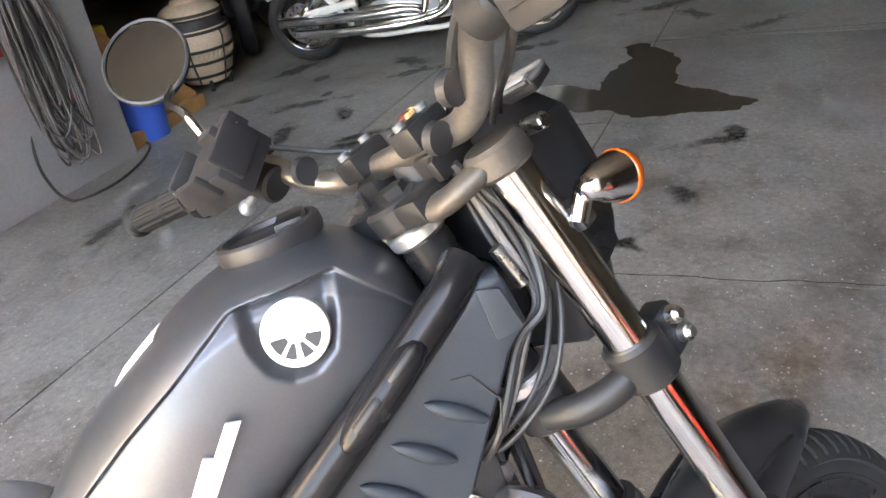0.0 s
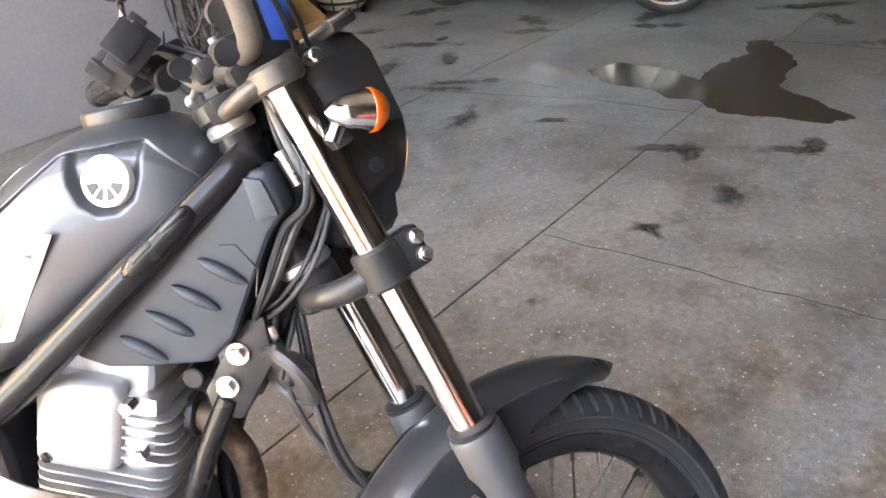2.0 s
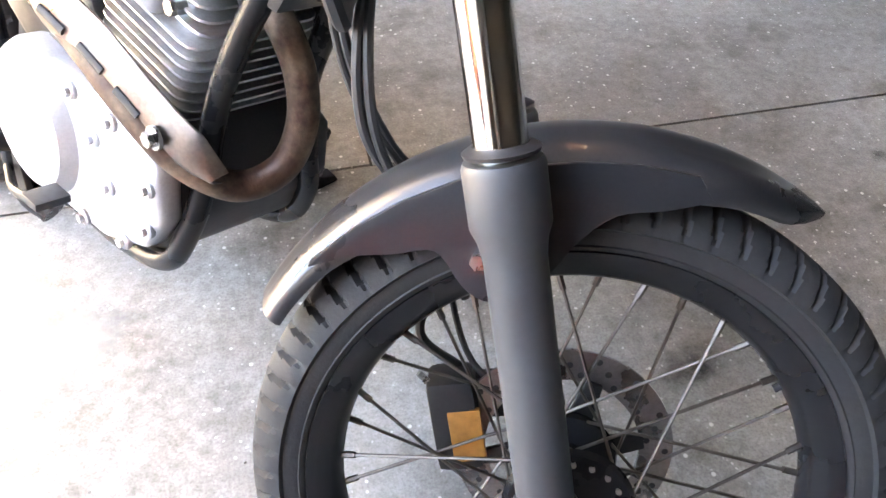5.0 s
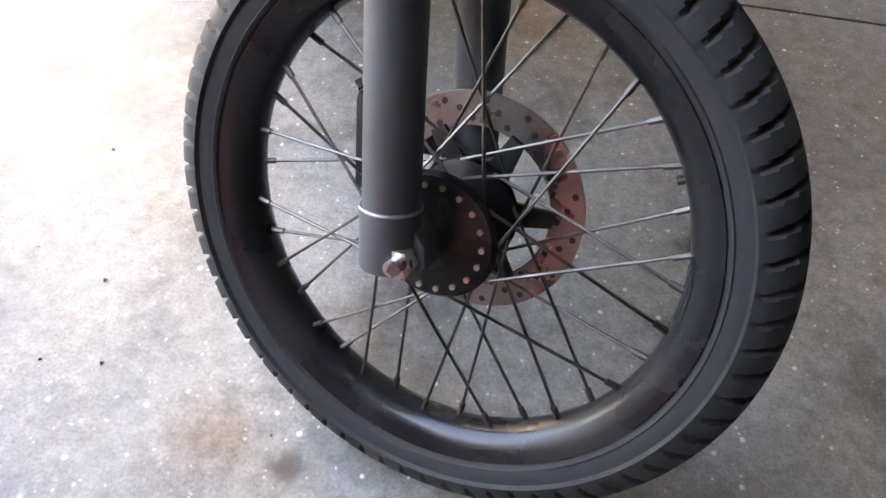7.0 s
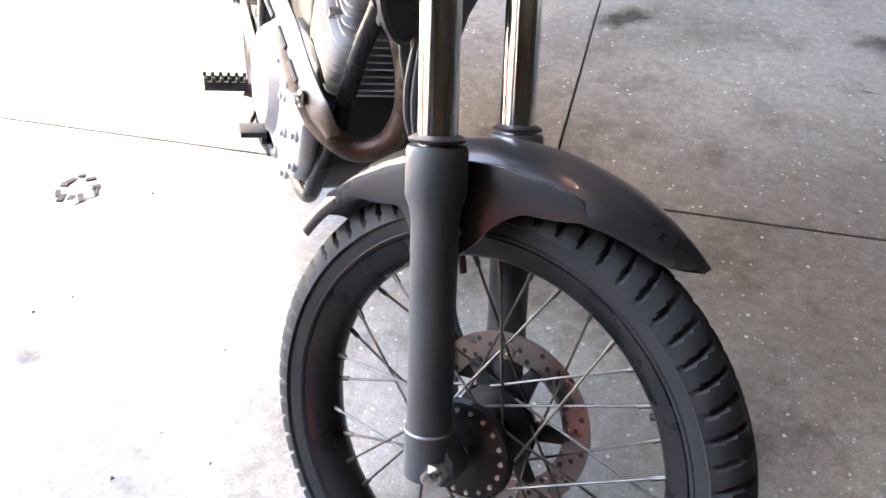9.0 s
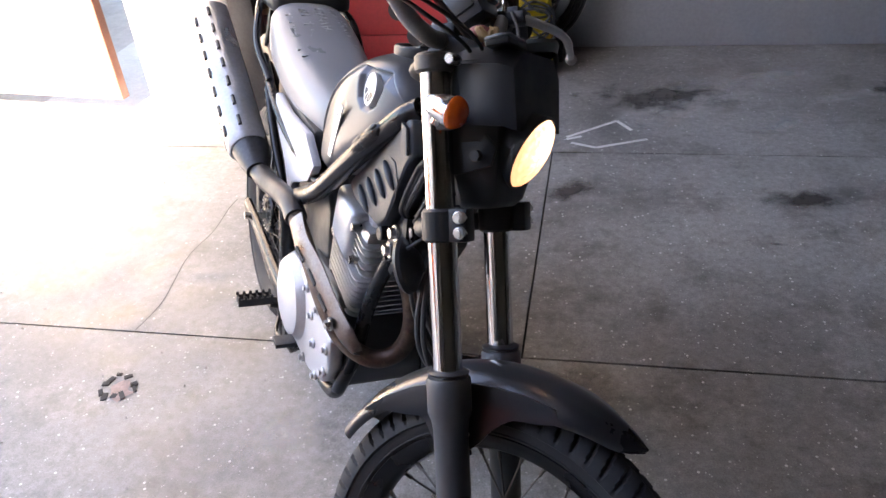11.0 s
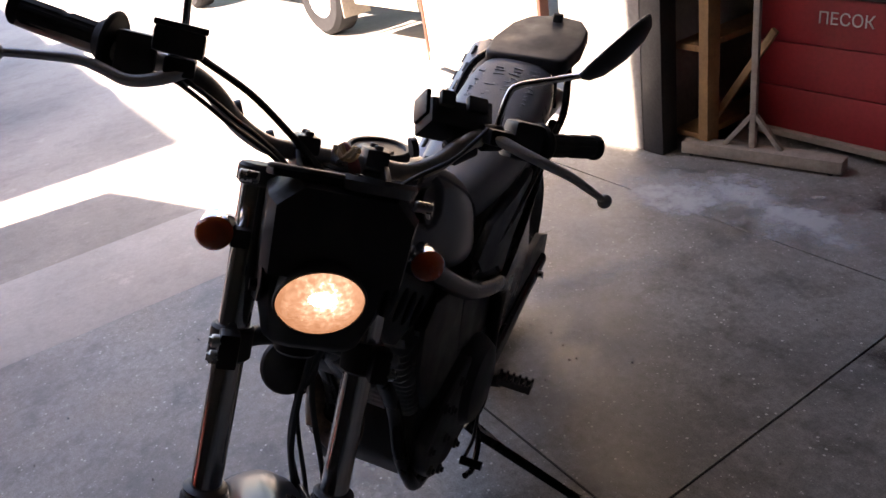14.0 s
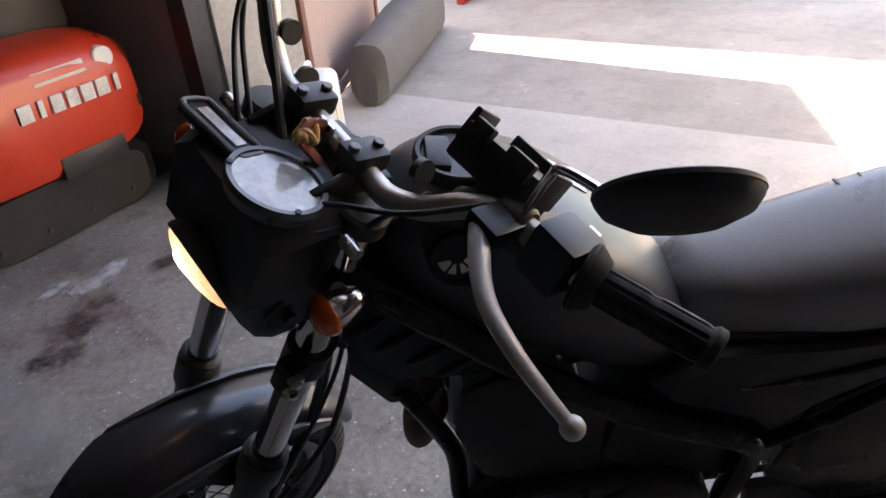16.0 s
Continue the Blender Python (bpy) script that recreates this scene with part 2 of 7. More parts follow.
RUST = surface("heat_rusted_pipe", (0.22, 0.165, 0.115), 0.55, 0.5, vary=0.5, scale=16, grain=160, bump=0.15, tint=(0.06, 0.03, 0.02), spread=(0.44, 0.68))
DISC = surface("worn_brake_steel", (0.33, 0.31, 0.30), 0.32, 0.9, vary=0.25, scale=18, grain=300, bump=0.03)
RUBBER = surface("tyre_rubber", (0.025, 0.025, 0.026), 0.78, vary=0.3, scale=9, grain=160, bump=0.12)
GRIP = surface("grip_rubber", (0.015, 0.015, 0.0155), 0.72, vary=0.25, scale=20, grain=220, bump=0.15, spec=0.3)
RIMB = surface("black_rim", (0.02, 0.02, 0.022), 0.3, 0.4, vary=0.2, scale=10, bump=0.02)
SPOKE = surface("steel_spoke", (0.15, 0.138, 0.126), 0.42, 1.0, vary=0.3, scale=40, bump=0.0)
SEAT = surface("grey_seat_vinyl", (0.25, 0.255, 0.265), 0.36, vary=0.15, scale=6, grain=500, bump=0.12)
PANEL = surface("pale_lit_panel_and_glare", (0.54, 0.55, 0.57), 0.4, vary=0.12, scale=5, bump=0.02)
ORLENS = surface("amber_lens", (0.66, 0.10, 0.008), 0.2, vary=0.1, scale=30, bump=0.0, coat=0.4)
GOLD = surface("brass_pad", (0.42, 0.20, 0.05), 0.45, 0.4, vary=0.3, scale=40)
DIAL = surface("pale_dial_glass", (0.60, 0.62, 0.63), 0.12, vary=0.35, scale=30, bump=0.0, coat=0.6)
BEZEL = surface("grey_bezel_paint", (0.15, 0.155, 0.16), 0.4, 0.3, vary=0.2, scale=30, bump=0.02)
LEATHER = surface("reddish_cloth_strap", (0.27, 0.055, 0.040), 0.75, vary=0.3, scale=40, bump=0.2)
CABLE = surface("cable_sheath", (0.030, 0.030, 0.031), 0.5, vary=0.2, scale=40, bump=0.0)
OLDCABLE = surface("dusty_cable", (0.20, 0.19, 0.18), 0.75, vary=0.35, scale=15, bump=0.05)
WHITEB = surface("pearl_white_paint", (0.72, 0.70, 0.66), 0.25, vary=0.06, scale=5, bump=0.0, coat=0.5)
TEALB = surface("deep_teal_paint", (0.02, 0.11, 0.13), 0.25, vary=0.1, scale=5, bump=0.0, coat=0.5)
BLACKB = surface("gloss_black_paint", (0.02, 0.02, 0.022), 0.2, vary=0.1, scale=5, bump=0.0, coat=0.5)
MIRROR, _n, _l, _p = shader("mirror_glass")
_p.inputs["Metallic"].default_value, _p.inputs["Roughness"].default_value, _p.inputs["Base Color"].default_value = 1, 0.03, (0.22, 0.235, 0.26, 1)
LAMP, _n, _l, _p = shader("lit_headlamp_lens")
_c = _n.new("ShaderNodeTexCoord").outputs["Object"]
_t = noise_tex(_n, _l, _c, 130, 3)
_d = _n.new("ShaderNodeVectorMath")
_d.operation = "DISTANCE"
_d.inputs[1].default_value = (0.094, -0.008, 0.672)
_l.new(_c, _d.inputs[0])
_a = _n.new("ShaderNodeMath")
_a.operation = "MULTIPLY_ADD"
_a.inputs[1].default_value, _a.inputs[2].default_value = 0.075, -0.036
_l.new(_t.outputs["Fac"], _a.inputs[0])
_s = _n.new("ShaderNodeMath")
_s.operation = "ADD"
_l.new(_d.outputs["Value"], _s.inputs[0])
_l.new(_a.outputs[0], _s.inputs[1])
_r = ramp(_n, [(0.006, (2.8, 2.35, 2.0)), (0.018, (1.25, 0.80, 0.56)), (0.036, (0.72, 0.42, 0.26)), (0.062, (0.50, 0.25, 0.13))])
_l.new(_s.outputs[0], _r.inputs[0])
_l.new(_r.outputs[0], _p.inputs["Emission Color"])
_p.inputs["Emission Strength"].default_value, _p.inputs["Roughness"].default_value = LAMP_STRENGTH, 0.15
_p.inputs["Base Color"].default_value = (0.55, 0.49, 0.41, 1)
GLOW, _n, _l, _p = shader("lamp_filament_glow")
_p.inputs["Emission Color"].default_value, _p.inputs["Emission Strength"].default_value = (1.0, 0.88, 0.66, 1), LAMP_STRENGTH * 8
WET, _n, _l, _p = shader("standing_water_on_oil")
_p.inputs["Base Color"].default_value, _p.inputs["Roughness"].default_value = (0.052, 0.042, 0.031, 1), 0.17
OILBLOT = blot("oil_blot", (0.06, 0.053, 0.046), 0.42, inner=-0.05, outer=0.60, wobble=0.9, scale=8.0, cover=0.82)
DUSTBLOT = blot("pale_dust_blot", (0.50, 0.52, 0.53), 0.9, inner=0.05, outer=0.72, wobble=0.9, cover=0.8, scale=9)
WEARBLOT = blot("pale_wear_blot", (0.46, 0.45, 0.42), 0.8, inner=-0.2, outer=0.7, wobble=0.9, cover=0.5, scale=9)
RUSTBLOT = blot("rust_blot", (0.34, 0.21, 0.10), 0.85, inner=-0.2, outer=0.75, wobble=0.8, cover=0.36, scale=11)


# ---- geometry helpers ----
def part(name, bm, material, parent=None, label="", m=None, sharp=35):
    """Links a bmesh as one mesh object under a thing or under a part."""
    mesh = bpy.data.meshes.new(name)
    bmesh.ops.recalc_face_normals(bm, faces=bm.faces)
    for f in bm.faces:
        f.smooth = True
    bm.to_mesh(mesh)
    bm.free()
    mesh.set_sharp_from_angle(angle=radians(sharp))
    for one in material if isinstance(material, (list, tuple)) else (material,):
        mesh.materials.append(one)
    ob = new(name, mesh)
    if parent is not None:
        ob.parent = parent
    if m is not None:
        ob.matrix_local = m
    return tagged(ob, label)


def again(ob, name, parent, m=None):
    """Another part on the same mesh."""
    o = new(name, ob.data)
    o.parent = parent
    if m is not None:
        o.matrix_local = m
    return o


def thing(name, m, label, category, group="", kind=""):
    ob = new(name)
    ob.empty_display_size = 0.1
    ob.matrix_world = m
    return tagged(ob, label, category, group, kind)


def put_bevel(bm, geom, w, seg=2):
    if w:
        es = [e for e in geom if isinstance(e, bmesh.types.BMEdge) and len(e.link_faces) == 2 and e.calc_face_angle(0) > 0.5]
        bmesh.ops.bevel(bm, geom=es, offset=w, segments=seg, affect="EDGES", profile=0.6, clamp_overlap=True)


def box(bm, c, s, bevel=0.0, m=None, seg=2):
    mat = (m or Matrix()) @ Matrix.Translation(c) @ Matrix.Diagonal((*s, 1))
    vs = bmesh.ops.create_cube(bm, size=1, matrix=mat)["verts"]
    es = {e for v in vs for e in v.link_edges}
    put_bevel(bm, list(es), bevel, seg)
    return bm


def spline(pts, n=8):
    pts = [Vector(p) for p in pts]
    if len(pts) < 3:
        return pts
    out, ext = [], [2 * pts[0] - pts[1], *pts, 2 * pts[-1] - pts[-2]]
    for a, b, c, d in zip(ext, ext[1:], ext[2:], ext[3:]):
        for k in range(n):
            t = k / n
            out.append(0.5 * (2 * b + (c - a) * t + (2 * a - 5 * b + 4 * c - d) * t * t + (3 * b - a - 3 * c + d) * t**3))
    return out + [pts[-1]]


def sweep(bm, path, r, seg=10, caps=True, flat=1.0, up=None):
    """A round rod along a path; r is one radius or one a point."""
    path = [Vector(p) for p in path]
    rs = r if isinstance(r, (list, tuple)) else [r] * len(path)
    tang = [(path[min(i + 1, len(path) - 1)] - path[max(i - 1, 0)]).normalized() for i in range(len(path))]
    side = (up or (Vector((0, 0, 1)) if abs(tang[0].z) < 0.9 else Vector((1, 0, 0)))).cross(tang[0]).normalized()
    rings = []
    for p, t, rr in zip(path, tang, rs):
        side = (side - t * side.dot(t)).normalized()
        o = t.cross(side)
        rings.append([bm.verts.new(p + (side * math.cos(a) * flat + o * math.sin(a)) * rr) for a in (2 * math.pi * k / seg for k in range(seg))])
    for a, b in zip(rings, rings[1:]):
        for k in range(seg):
            bm.faces.new((a[k], a[(k + 1) % seg], b[(k + 1) % seg], b[k]))
    if caps:
        bm.faces.new(rings[0][::-1])
        bm.faces.new(rings[-1])
    return bm


def rod(bm, a, b, r, r2=None, seg=16, bevel=0.0):
    """A straight rod with chamfered ends."""
    a, b, r2 = Vector(a), Vector(b), r if r2 is None else r2
    if bevel:
        d = (b - a).normalized() * bevel
        return sweep(bm, [a, a + d, b - d, b], [r - bevel, r, r2, r2 - bevel], seg)
    return sweep(bm, [a, b], [r, r2], seg)


def lathe(bm, prof, seg=48, c=(0, 0, 0), closed=False, arc=(0, 2 * math.pi), bend=None):
    """Turns rows of (radius, y) about the y axis through c; bend moves a point by its angle and row."""
    c, full = Vector(c), abs(arc[1] - arc[0] - 2 * math.pi) < 1e-6
    rings = []
    for k in range(seg if full else seg + 1):
        a = arc[0] + (arc[1] - arc[0]) * k / seg
        rows = prof if bend is None else bend(k, prof)
        rings.append([bm.verts.new(c + Vector((r * math.cos(a), y, r * math.sin(a)))) for r, y in rows])
    for k in range(seg):
        a, b = rings[k], rings[(k + 1) % len(rings)]
        for j in range(len(prof) - (0 if closed else 1)):
            j2 = (j + 1) % len(prof)
            bm.faces.new((a[j], a[j2], b[j2], b[j]))
    return bm


def plate(bm, poly, y0, y1, bevel=0.0, m=None, seg=2):
    """An outline in x and z, drawn out from y0 to y1."""
    m = m or Matrix()
    a = [bm.verts.new(m @ Vector((x, y0, z))) for x, z in poly]
    b = [bm.verts.new(m @ Vector((x, y1, z))) for x, z in poly]
    n, fs = len(poly), []
    fs.append(bm.faces.new(a))
    fs.append(bm.faces.new(b[::-1]))
    for k in range(n):
        fs.append(bm.faces.new((a[k], b[k], b[(k + 1) % n], a[(k + 1) % n])))
    bmesh.ops.recalc_face_normals(bm, faces=fs)
    put_bevel(bm, list({e for f in fs for e in f.edges}), bevel, seg)
    return bm


def loft(bm, sections, closed=True, caps=True):
    rings = [[bm.verts.new(Vector(p)) for p in s] for s in sections]
    n = len(rings[0])
    for a, b in zip(rings, rings[1:]):
        for k in range(n if closed else n - 1):
            bm.faces.new((a[k], a[(k + 1) % n], b[(k + 1) % n], b[k]))
    if caps and closed:
        bm.faces.new(rings[0][::-1])
        bm.faces.new(rings[-1])
    return bm


def rounded(w, h, r, n=4):
    """A rounded outline, w by h, as x and z."""
    out = []
    for sx, sz, a0 in ((1, 1, 0), (-1, 1, 90), (-1, -1, 180), (1, -1, 270)):
        for k in range(n + 1):
            a = radians(a0 + 90 * k / n)
            out.append((sx * (w / 2 - r) + r * math.cos(a), sz * (h / 2 - r) + r * math.sin(a)))
    return out


def superell(c, ry, rz, n=24, p=2.6):
    """A soft rectangular outline across x, about the point c."""
    out = []
    for k in range(n):
        a = 2 * math.pi * k / n
        ca, sa = math.cos(a), math.sin(a)
        out.append((c[0], c[1] + ry * math.copysign(abs(ca) ** (2 / p), ca), c[2] + rz * math.copysign(abs(sa) ** (2 / p), sa)))
    return out


def B():
    return bmesh.new()


# ---- the place ----
def rp(x, y):
    """The plan was drawn a little large: draws a place in towards the bike."""
    return 0.6 + (x - 0.6) * 0.973, 1.6 + (y - 1.6) * 0.973


def R2(v):
    return Matrix.Translation((*rp(v[0], v[1]), v[2]))

def structure(name, bm, material, label, m=None, sharp=35):
    return tagged(part(name, bm, material, None, label, m, sharp), category=name.rsplit("_", 1)[0].replace("_", " ") if name[-1].isdigit() else name.replace("_", " "), kind="structure")


ground = structure("ground", box(B(), (-150, 0, -0.51), (600, 600, 1.0)), YARD, "sunlit pale concrete yard outside the garage door")
floor = structure("floor", box(B(), (6.184, 2.0, -0.0075), (15.128, 14.0, 0.005)), JOINT, "worn grey concrete garage floor cast in slabs")

BACK_Y, DOOR_X = 3.78, -1.04
structure("wall_north", box(B(), ((DOOR_X + 2.65) / 2 - 0.07, BACK_Y + 0.13, 2.2), (2.65 - DOOR_X + 0.14, 0.26, 4.4), 0.012), WALL, "smooth grey painted garage wall with hung cables")
structure("wall_west", box(B(), (DOOR_X - 0.09, (2.935 + BACK_Y) / 2 - 0.0025, 2.2), (0.48, BACK_Y - 2.935 - 0.005, 4.4), 0.015), PLASTER, "chipped plaster pier beside the open gateway")
structure("wall_west", box(B(), (-1.30, -2.9925, 2.2), (0.47, 4.435, 4.4), 0.015), PLASTER, "stained plaster wall beside the open gateway")
structure("wall_west", box(B(), (DOOR_X, 1.08, 4.25), (0.28, 3.70, 0.3), 0.0), PLASTER, "plaster lintel wall above the open gateway")
# far walls in one dark tone; the depth of the garage is assumed
structure("wall_south", box(B(), (6.3, -5.3, 2.2), (15, 0.2, 4.4)), DARKWALL, "dark garage wall far from the gateway")
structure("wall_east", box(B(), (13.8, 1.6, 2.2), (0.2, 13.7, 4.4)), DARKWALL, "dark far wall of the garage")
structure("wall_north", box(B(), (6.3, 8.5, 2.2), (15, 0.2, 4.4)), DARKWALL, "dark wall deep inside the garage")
structure("wall_inner", box(B(), (2.52, 6.23, 2.2), (0.24, 4.25, 4.4)), WALL, "grey partition wall leading into the dark bay")
structure("ceiling", box(B(), (6.35, 1.6, 4.5), (15.1, 14.2, 0.18)), CEIL, "dark boarded garage ceiling")

# steel posts of the gateway
post = part("gate_post", box(B(), (0, 0, 1.7), (0.11, 0.09, 3.4), 0.006), STEEL, None, "dark steel gate post at the plaster pier")
post.location = (-0.84, 2.985, 0)
tagged(post, category="gate post", kind="structure")
post2 = new("gate_post", post.data)
post2.location = (-1.008, -0.835, 0)
tagged(post2, "dark steel gate post at the stained wall", "gate post", kind="structure")


def gate_leaf(m, length, height, skin, frame, label, wide=0.06):
    leaf = thing("gate_leaf", m, label, "gate leaf", kind="structure")
    part("sheet", box(B(), (length / 2, 0, height / 2), (length - 2 * wide + 0.02, 0.03, height - 0.1), 0.003), skin, leaf)
    for x in (wide / 2, length - wide / 2):
        part("stile", box(B(), (x, 0, height / 2), (wide, 0.05, height), 0.004), frame, leaf)
    for z in (0.03, height / 2, height - 0.03):
        part("rail", box(B(), (length / 2, 0, z), (length - 2 * wide, 0.048, 0.06), 0.004), frame if z > 0.1 else skin, leaf)
    return leaf


gate_leaf(Matrix.Translation((-1.54, 3.00, 0.06)) @ pose(0, 0, 0, 0, 0, 173.5), 1.34, 3.0, CREAM, BROWN, "cream painted sheet gate leaf standing open in the sun", 0.028)
gate_leaf(Matrix.Translation((-1.53, -0.783, 0.02)) @ pose(0, 0, 0, 0, 0, 203.5), 1.50, 2.86, PINK, BROWN, "faded pink sheet gate leaf swung open outside")
structure("apron", box(B(), (-1.72, 1.5, -0.034), (0.70, 15.0, 0.06), 0.003), APRON, "pale concrete strip along the gateway")
structure("building_1", box(B(), (-9.85, -6.6, 3.68), (12.5, 4.0, 7.36)), PLASTER, "tall plain building that shades the yard")

kerb = thing("kerb_stone", Matrix.Translation((-2.54, -0.94, -0.01)) @ pose(0, 0, 0, 0, 0, 198), "grey rounded kerb stone lying by the pink gate leaf", "kerb stone")
part("stone", loft(B(), [superell((x, 0, h / 2), w, h / 2, 16, 3) for x, w, h in ((-0.70, 0.05, 0.22), (-0.66, 0.1, 0.3), (0, 0.12, 0.34), (0.6, 0.11, 0.33), (0.68, 0.08, 0.26), (0.72, 0.03, 0.16))]), KERB, kerb)


# ---- the motorcycle ----
RAKE, STEER, LEAN, HEAD = radians(25.2), radians(36.5), radians(-13.8), radians(-56.5)
R_BIKE = Matrix.Rotation(HEAD, 4, "Z") @ Matrix.Rotation(LEAN, 4, "X")
AXLE = Vector((0.5247, 0.6131, 0.2911))
BIKE = Matrix.Translation(AXLE + R_BIKE.to_3x3() @ Vector((0, -0.03, 0))) @ R_BIKE
_s = Vector((-math.sin(RAKE), 0, math.cos(RAKE)))
STEERED = Matrix.Translation((0, 0.03, 0)) @ Matrix.Rotation(STEER, 4, _s) @ Matrix.Rotation(-RAKE, 4, "Y")
bike = thing("motorcycle", BIKE, "graphite grey trail motorcycle leaning on its side stand, headlamp lit", "motorcycle")


# the body sits a little nose-up about the rear axle
BODY = Matrix.Translation((-1.28, 0.008, -0.010)) @ Matrix.Rotation(radians(-1.15), 4, "Y") @ Matrix.Translation((1.292, 0, 0.010))


def on_bike(name, bm, mat, label="", parent=None, sharp=35):
    return part(name, bm, mat, parent or bike, label, None if parent else BODY, sharp)


def on_fork(name, bm, mat, label="", parent=None, sharp=35):
    """A part that turns with the handlebar: u ahead, n to the left, s up along the fork, from the front axle."""
    return part(name, bm, mat, parent or bike, label, None if parent else STEERED, sharp)


def knobby(bm, R, w, blocks, depth=0.0072):
    """A block-tread tyre about the y axis: side blocks with square gaps, slanted grooves towards the crown."""
    h = w * 0.98
    rc = R - h / 2
    angs = [radians(a) for a in (-150, -130, -110, -95, -89, -85, -75, -65, -55, -45, -35, -25, -15, -8, 0, 8, 15, 25, 35, 45, 55, 65, 75, 85, 89, 95, 110, 130, 150)]
    per = 10

    def bend(k, prof):
        rows = []
        for a in angs:
            d = abs(math.degrees(a))
            y, r = math.sin(a) * w / 2 * (1.0 if abs(a) > 0.7 else 1.05), rc + math.cos(a) * h / 2
            slant = int(d // 22) if d < 60 else 3
            ph = (k + slant + (5 if a > 0 else 0)) % per
            if 12 < d < 82 and ph < 2:
                cut = depth * (0.6 if d < 28 else 1.0 if d < 58 else 0.5 if d < 70 else 0.25)
                r -= cut * max(0.3, math.cos(a)) ** 0.5
                y -= math.copysign(cut * abs(math.sin(a)), a)
            elif d > 87:
                y -= math.copysign(0.0045, a)
            elif d < 5:
                r -= 0.002
            rows.append((r, y))
        return rows

    return lathe(bm, [(0, 0)] * len(angs), blocks * per, bend=bend)


def spoked_wheel(parent_bike, matrix, R, w, rim_r, hub_r, hub_w, name, blocks, tyre_label, phase=0.0):
    """rim_r: where the nipples sit."""
    e = 0.022
    prof = [(rim_r, -0.012), (rim_r + 0.006, -0.022), (rim_r + 0.020, -0.027), (rim_r + 0.028, -0.030), (rim_r + 0.030, -0.026), (rim_r + 0.018, -0.020), (rim_r + 0.012, 0), (rim_r + 0.018, 0.020), (rim_r + 0.030, 0.026), (rim_r + 0.028, 0.030), (rim_r + 0.020, 0.027), (rim_r + 0.006, 0.022), (rim_r, 0.012), (rim_r - 0.003, 0)]
    wheel = part(name, lathe(B(), prof, 96, closed=True), RIMB, parent_bike, "black spoked wheel", matrix, 50)
    part("tyre", knobby(B(), R, w, blocks), RUBBER, wheel, tyre_label, sharp=28)
    bm = lathe(B(), [(rim_r + 0.031, -0.031), (rim_r + 0.034, -0.033), (rim_r + 0.037, -0.031)], 96)
    lathe(bm, [(rim_r + 0.031, 0.031), (rim_r + 0.034, 0.033), (rim_r + 0.037, 0.031)], 96)
    part("bead_line", bm, RUBBER, wheel)
    bm = lathe(B(), [(0.008, -hub_w - 0.012), (hub_r, -hub_w - 0.008), (hub_r + 0.004, -hub_w - 0.002), (hub_r, -hub_w + 0.004), (hub_r * 0.55, -hub_w + 0.012), (hub_r * 0.5, hub_w - 0.012), (hub_r * 0.9, hub_w - 0.004), (hub_r * 0.94, hub_w + 0.002), (hub_r * 0.9, hub_w + 0.008), (0.008, hub_w + 0.012)], 48)
    hub = part("hub", bm, FRAMEP, wheel, "black cast hub")
    nub = part("spoke_head", rod(B(), (hub_r - 0.008, -hub_w - 0.012, 0), (hub_r - 0.008, -hub_w - 0.006, 0), 0.0028, seg=8), ZINC, wheel)
    for k in range(1, 18):
        again(nub, "spoke_head", wheel, Matrix.Rotation(2 * math.pi * k / 18, 4, "Y"))
    # one spoke of each of the four kinds, then repeats on the same mesh
    for sidey in (-1, 1):
        for lean in (-1, 1):
            bm = B()
            a0 = Vector((hub_r - 0.006, sidey * (hub_w + (0.003 if lean > 0 else -0.003)), 0))
            turn = lean * radians(62)
            a1 = Vector((math.cos(turn) * rim_r, sidey * 0.004, math.sin(turn) * rim_r))
            d = (a1 - a0).normalized()
            rod(bm, a0, a1, 0.0017, seg=6)
            rod(bm, a1 - d * 0.016, a1 + d * 0.002, 0.0032, seg=6)
            first = part("spoke", bm, SPOKE, wheel)
            for k in range(9):
                # angles about y: nipples of all four kinds share one even ring
                nip = phase + 40 * k + (0 if sidey < 0 else 10) + (0 if lean > 0 else 20)
                m = Matrix.Rotation(-radians(nip) + turn, 4, "Y")
                if k == 0:
                    first.matrix_local = m
                else:
                    again(first, "spoke", wheel, m)
    return wheel


# front wheel
fw = spoked_wheel(bike, STEERED, 0.309, 0.078, 0.222, 0.058, 0.034, "front_wheel", 70, "black block-tread front tyre", 6.5)
bm = lathe(B(), [(0.080, 0.0555), (0.114, 0.0555), (0.114, 0.0595), (0.080, 0.0595)], 72, closed=True)
disc = part("brake_disc", bm, DISC, fw, "drilled steel brake disc")
first = part("drilled_hole", rod(B(), (0, 0.0551, 0), (0, 0.0599, 0), 0.0035, seg=8), BLACKP, disc)
for k in range(45):
    a, r = 2 * math.pi * k / 45, (0.087, 0.097, 0.106)[k % 3]
    m = Matrix.Translation((math.cos(a) * r, 0, math.sin(a) * r))
    if k:
        again(first, "drilled_hole", disc, m)
    else:
        first.matrix_local = m
part("disc_carrier", lathe(B(), [(0.012, 0.048), (0.045, 0.048), (0.045, 0.057), (0.012, 0.057)], 36, closed=True), CLAMPP, disc, "black disc carrier")
for k in range(6):
    m = Matrix.Rotation(math.pi * k / 3, 4, "Y")
    part("carrier_arm", plate(B(), [(0.043, -0.014), (0.084, -0.006), (0.084, 0.010), (0.043, 0.012)], 0.050, 0.056, 0.001, m), CLAMPP, disc)
bm = rod(B(), (0.221, 0, 0.095), (0.196, 0, 0.084), 0.004, seg=10)
part("valve", bm, BLACKP, fw)
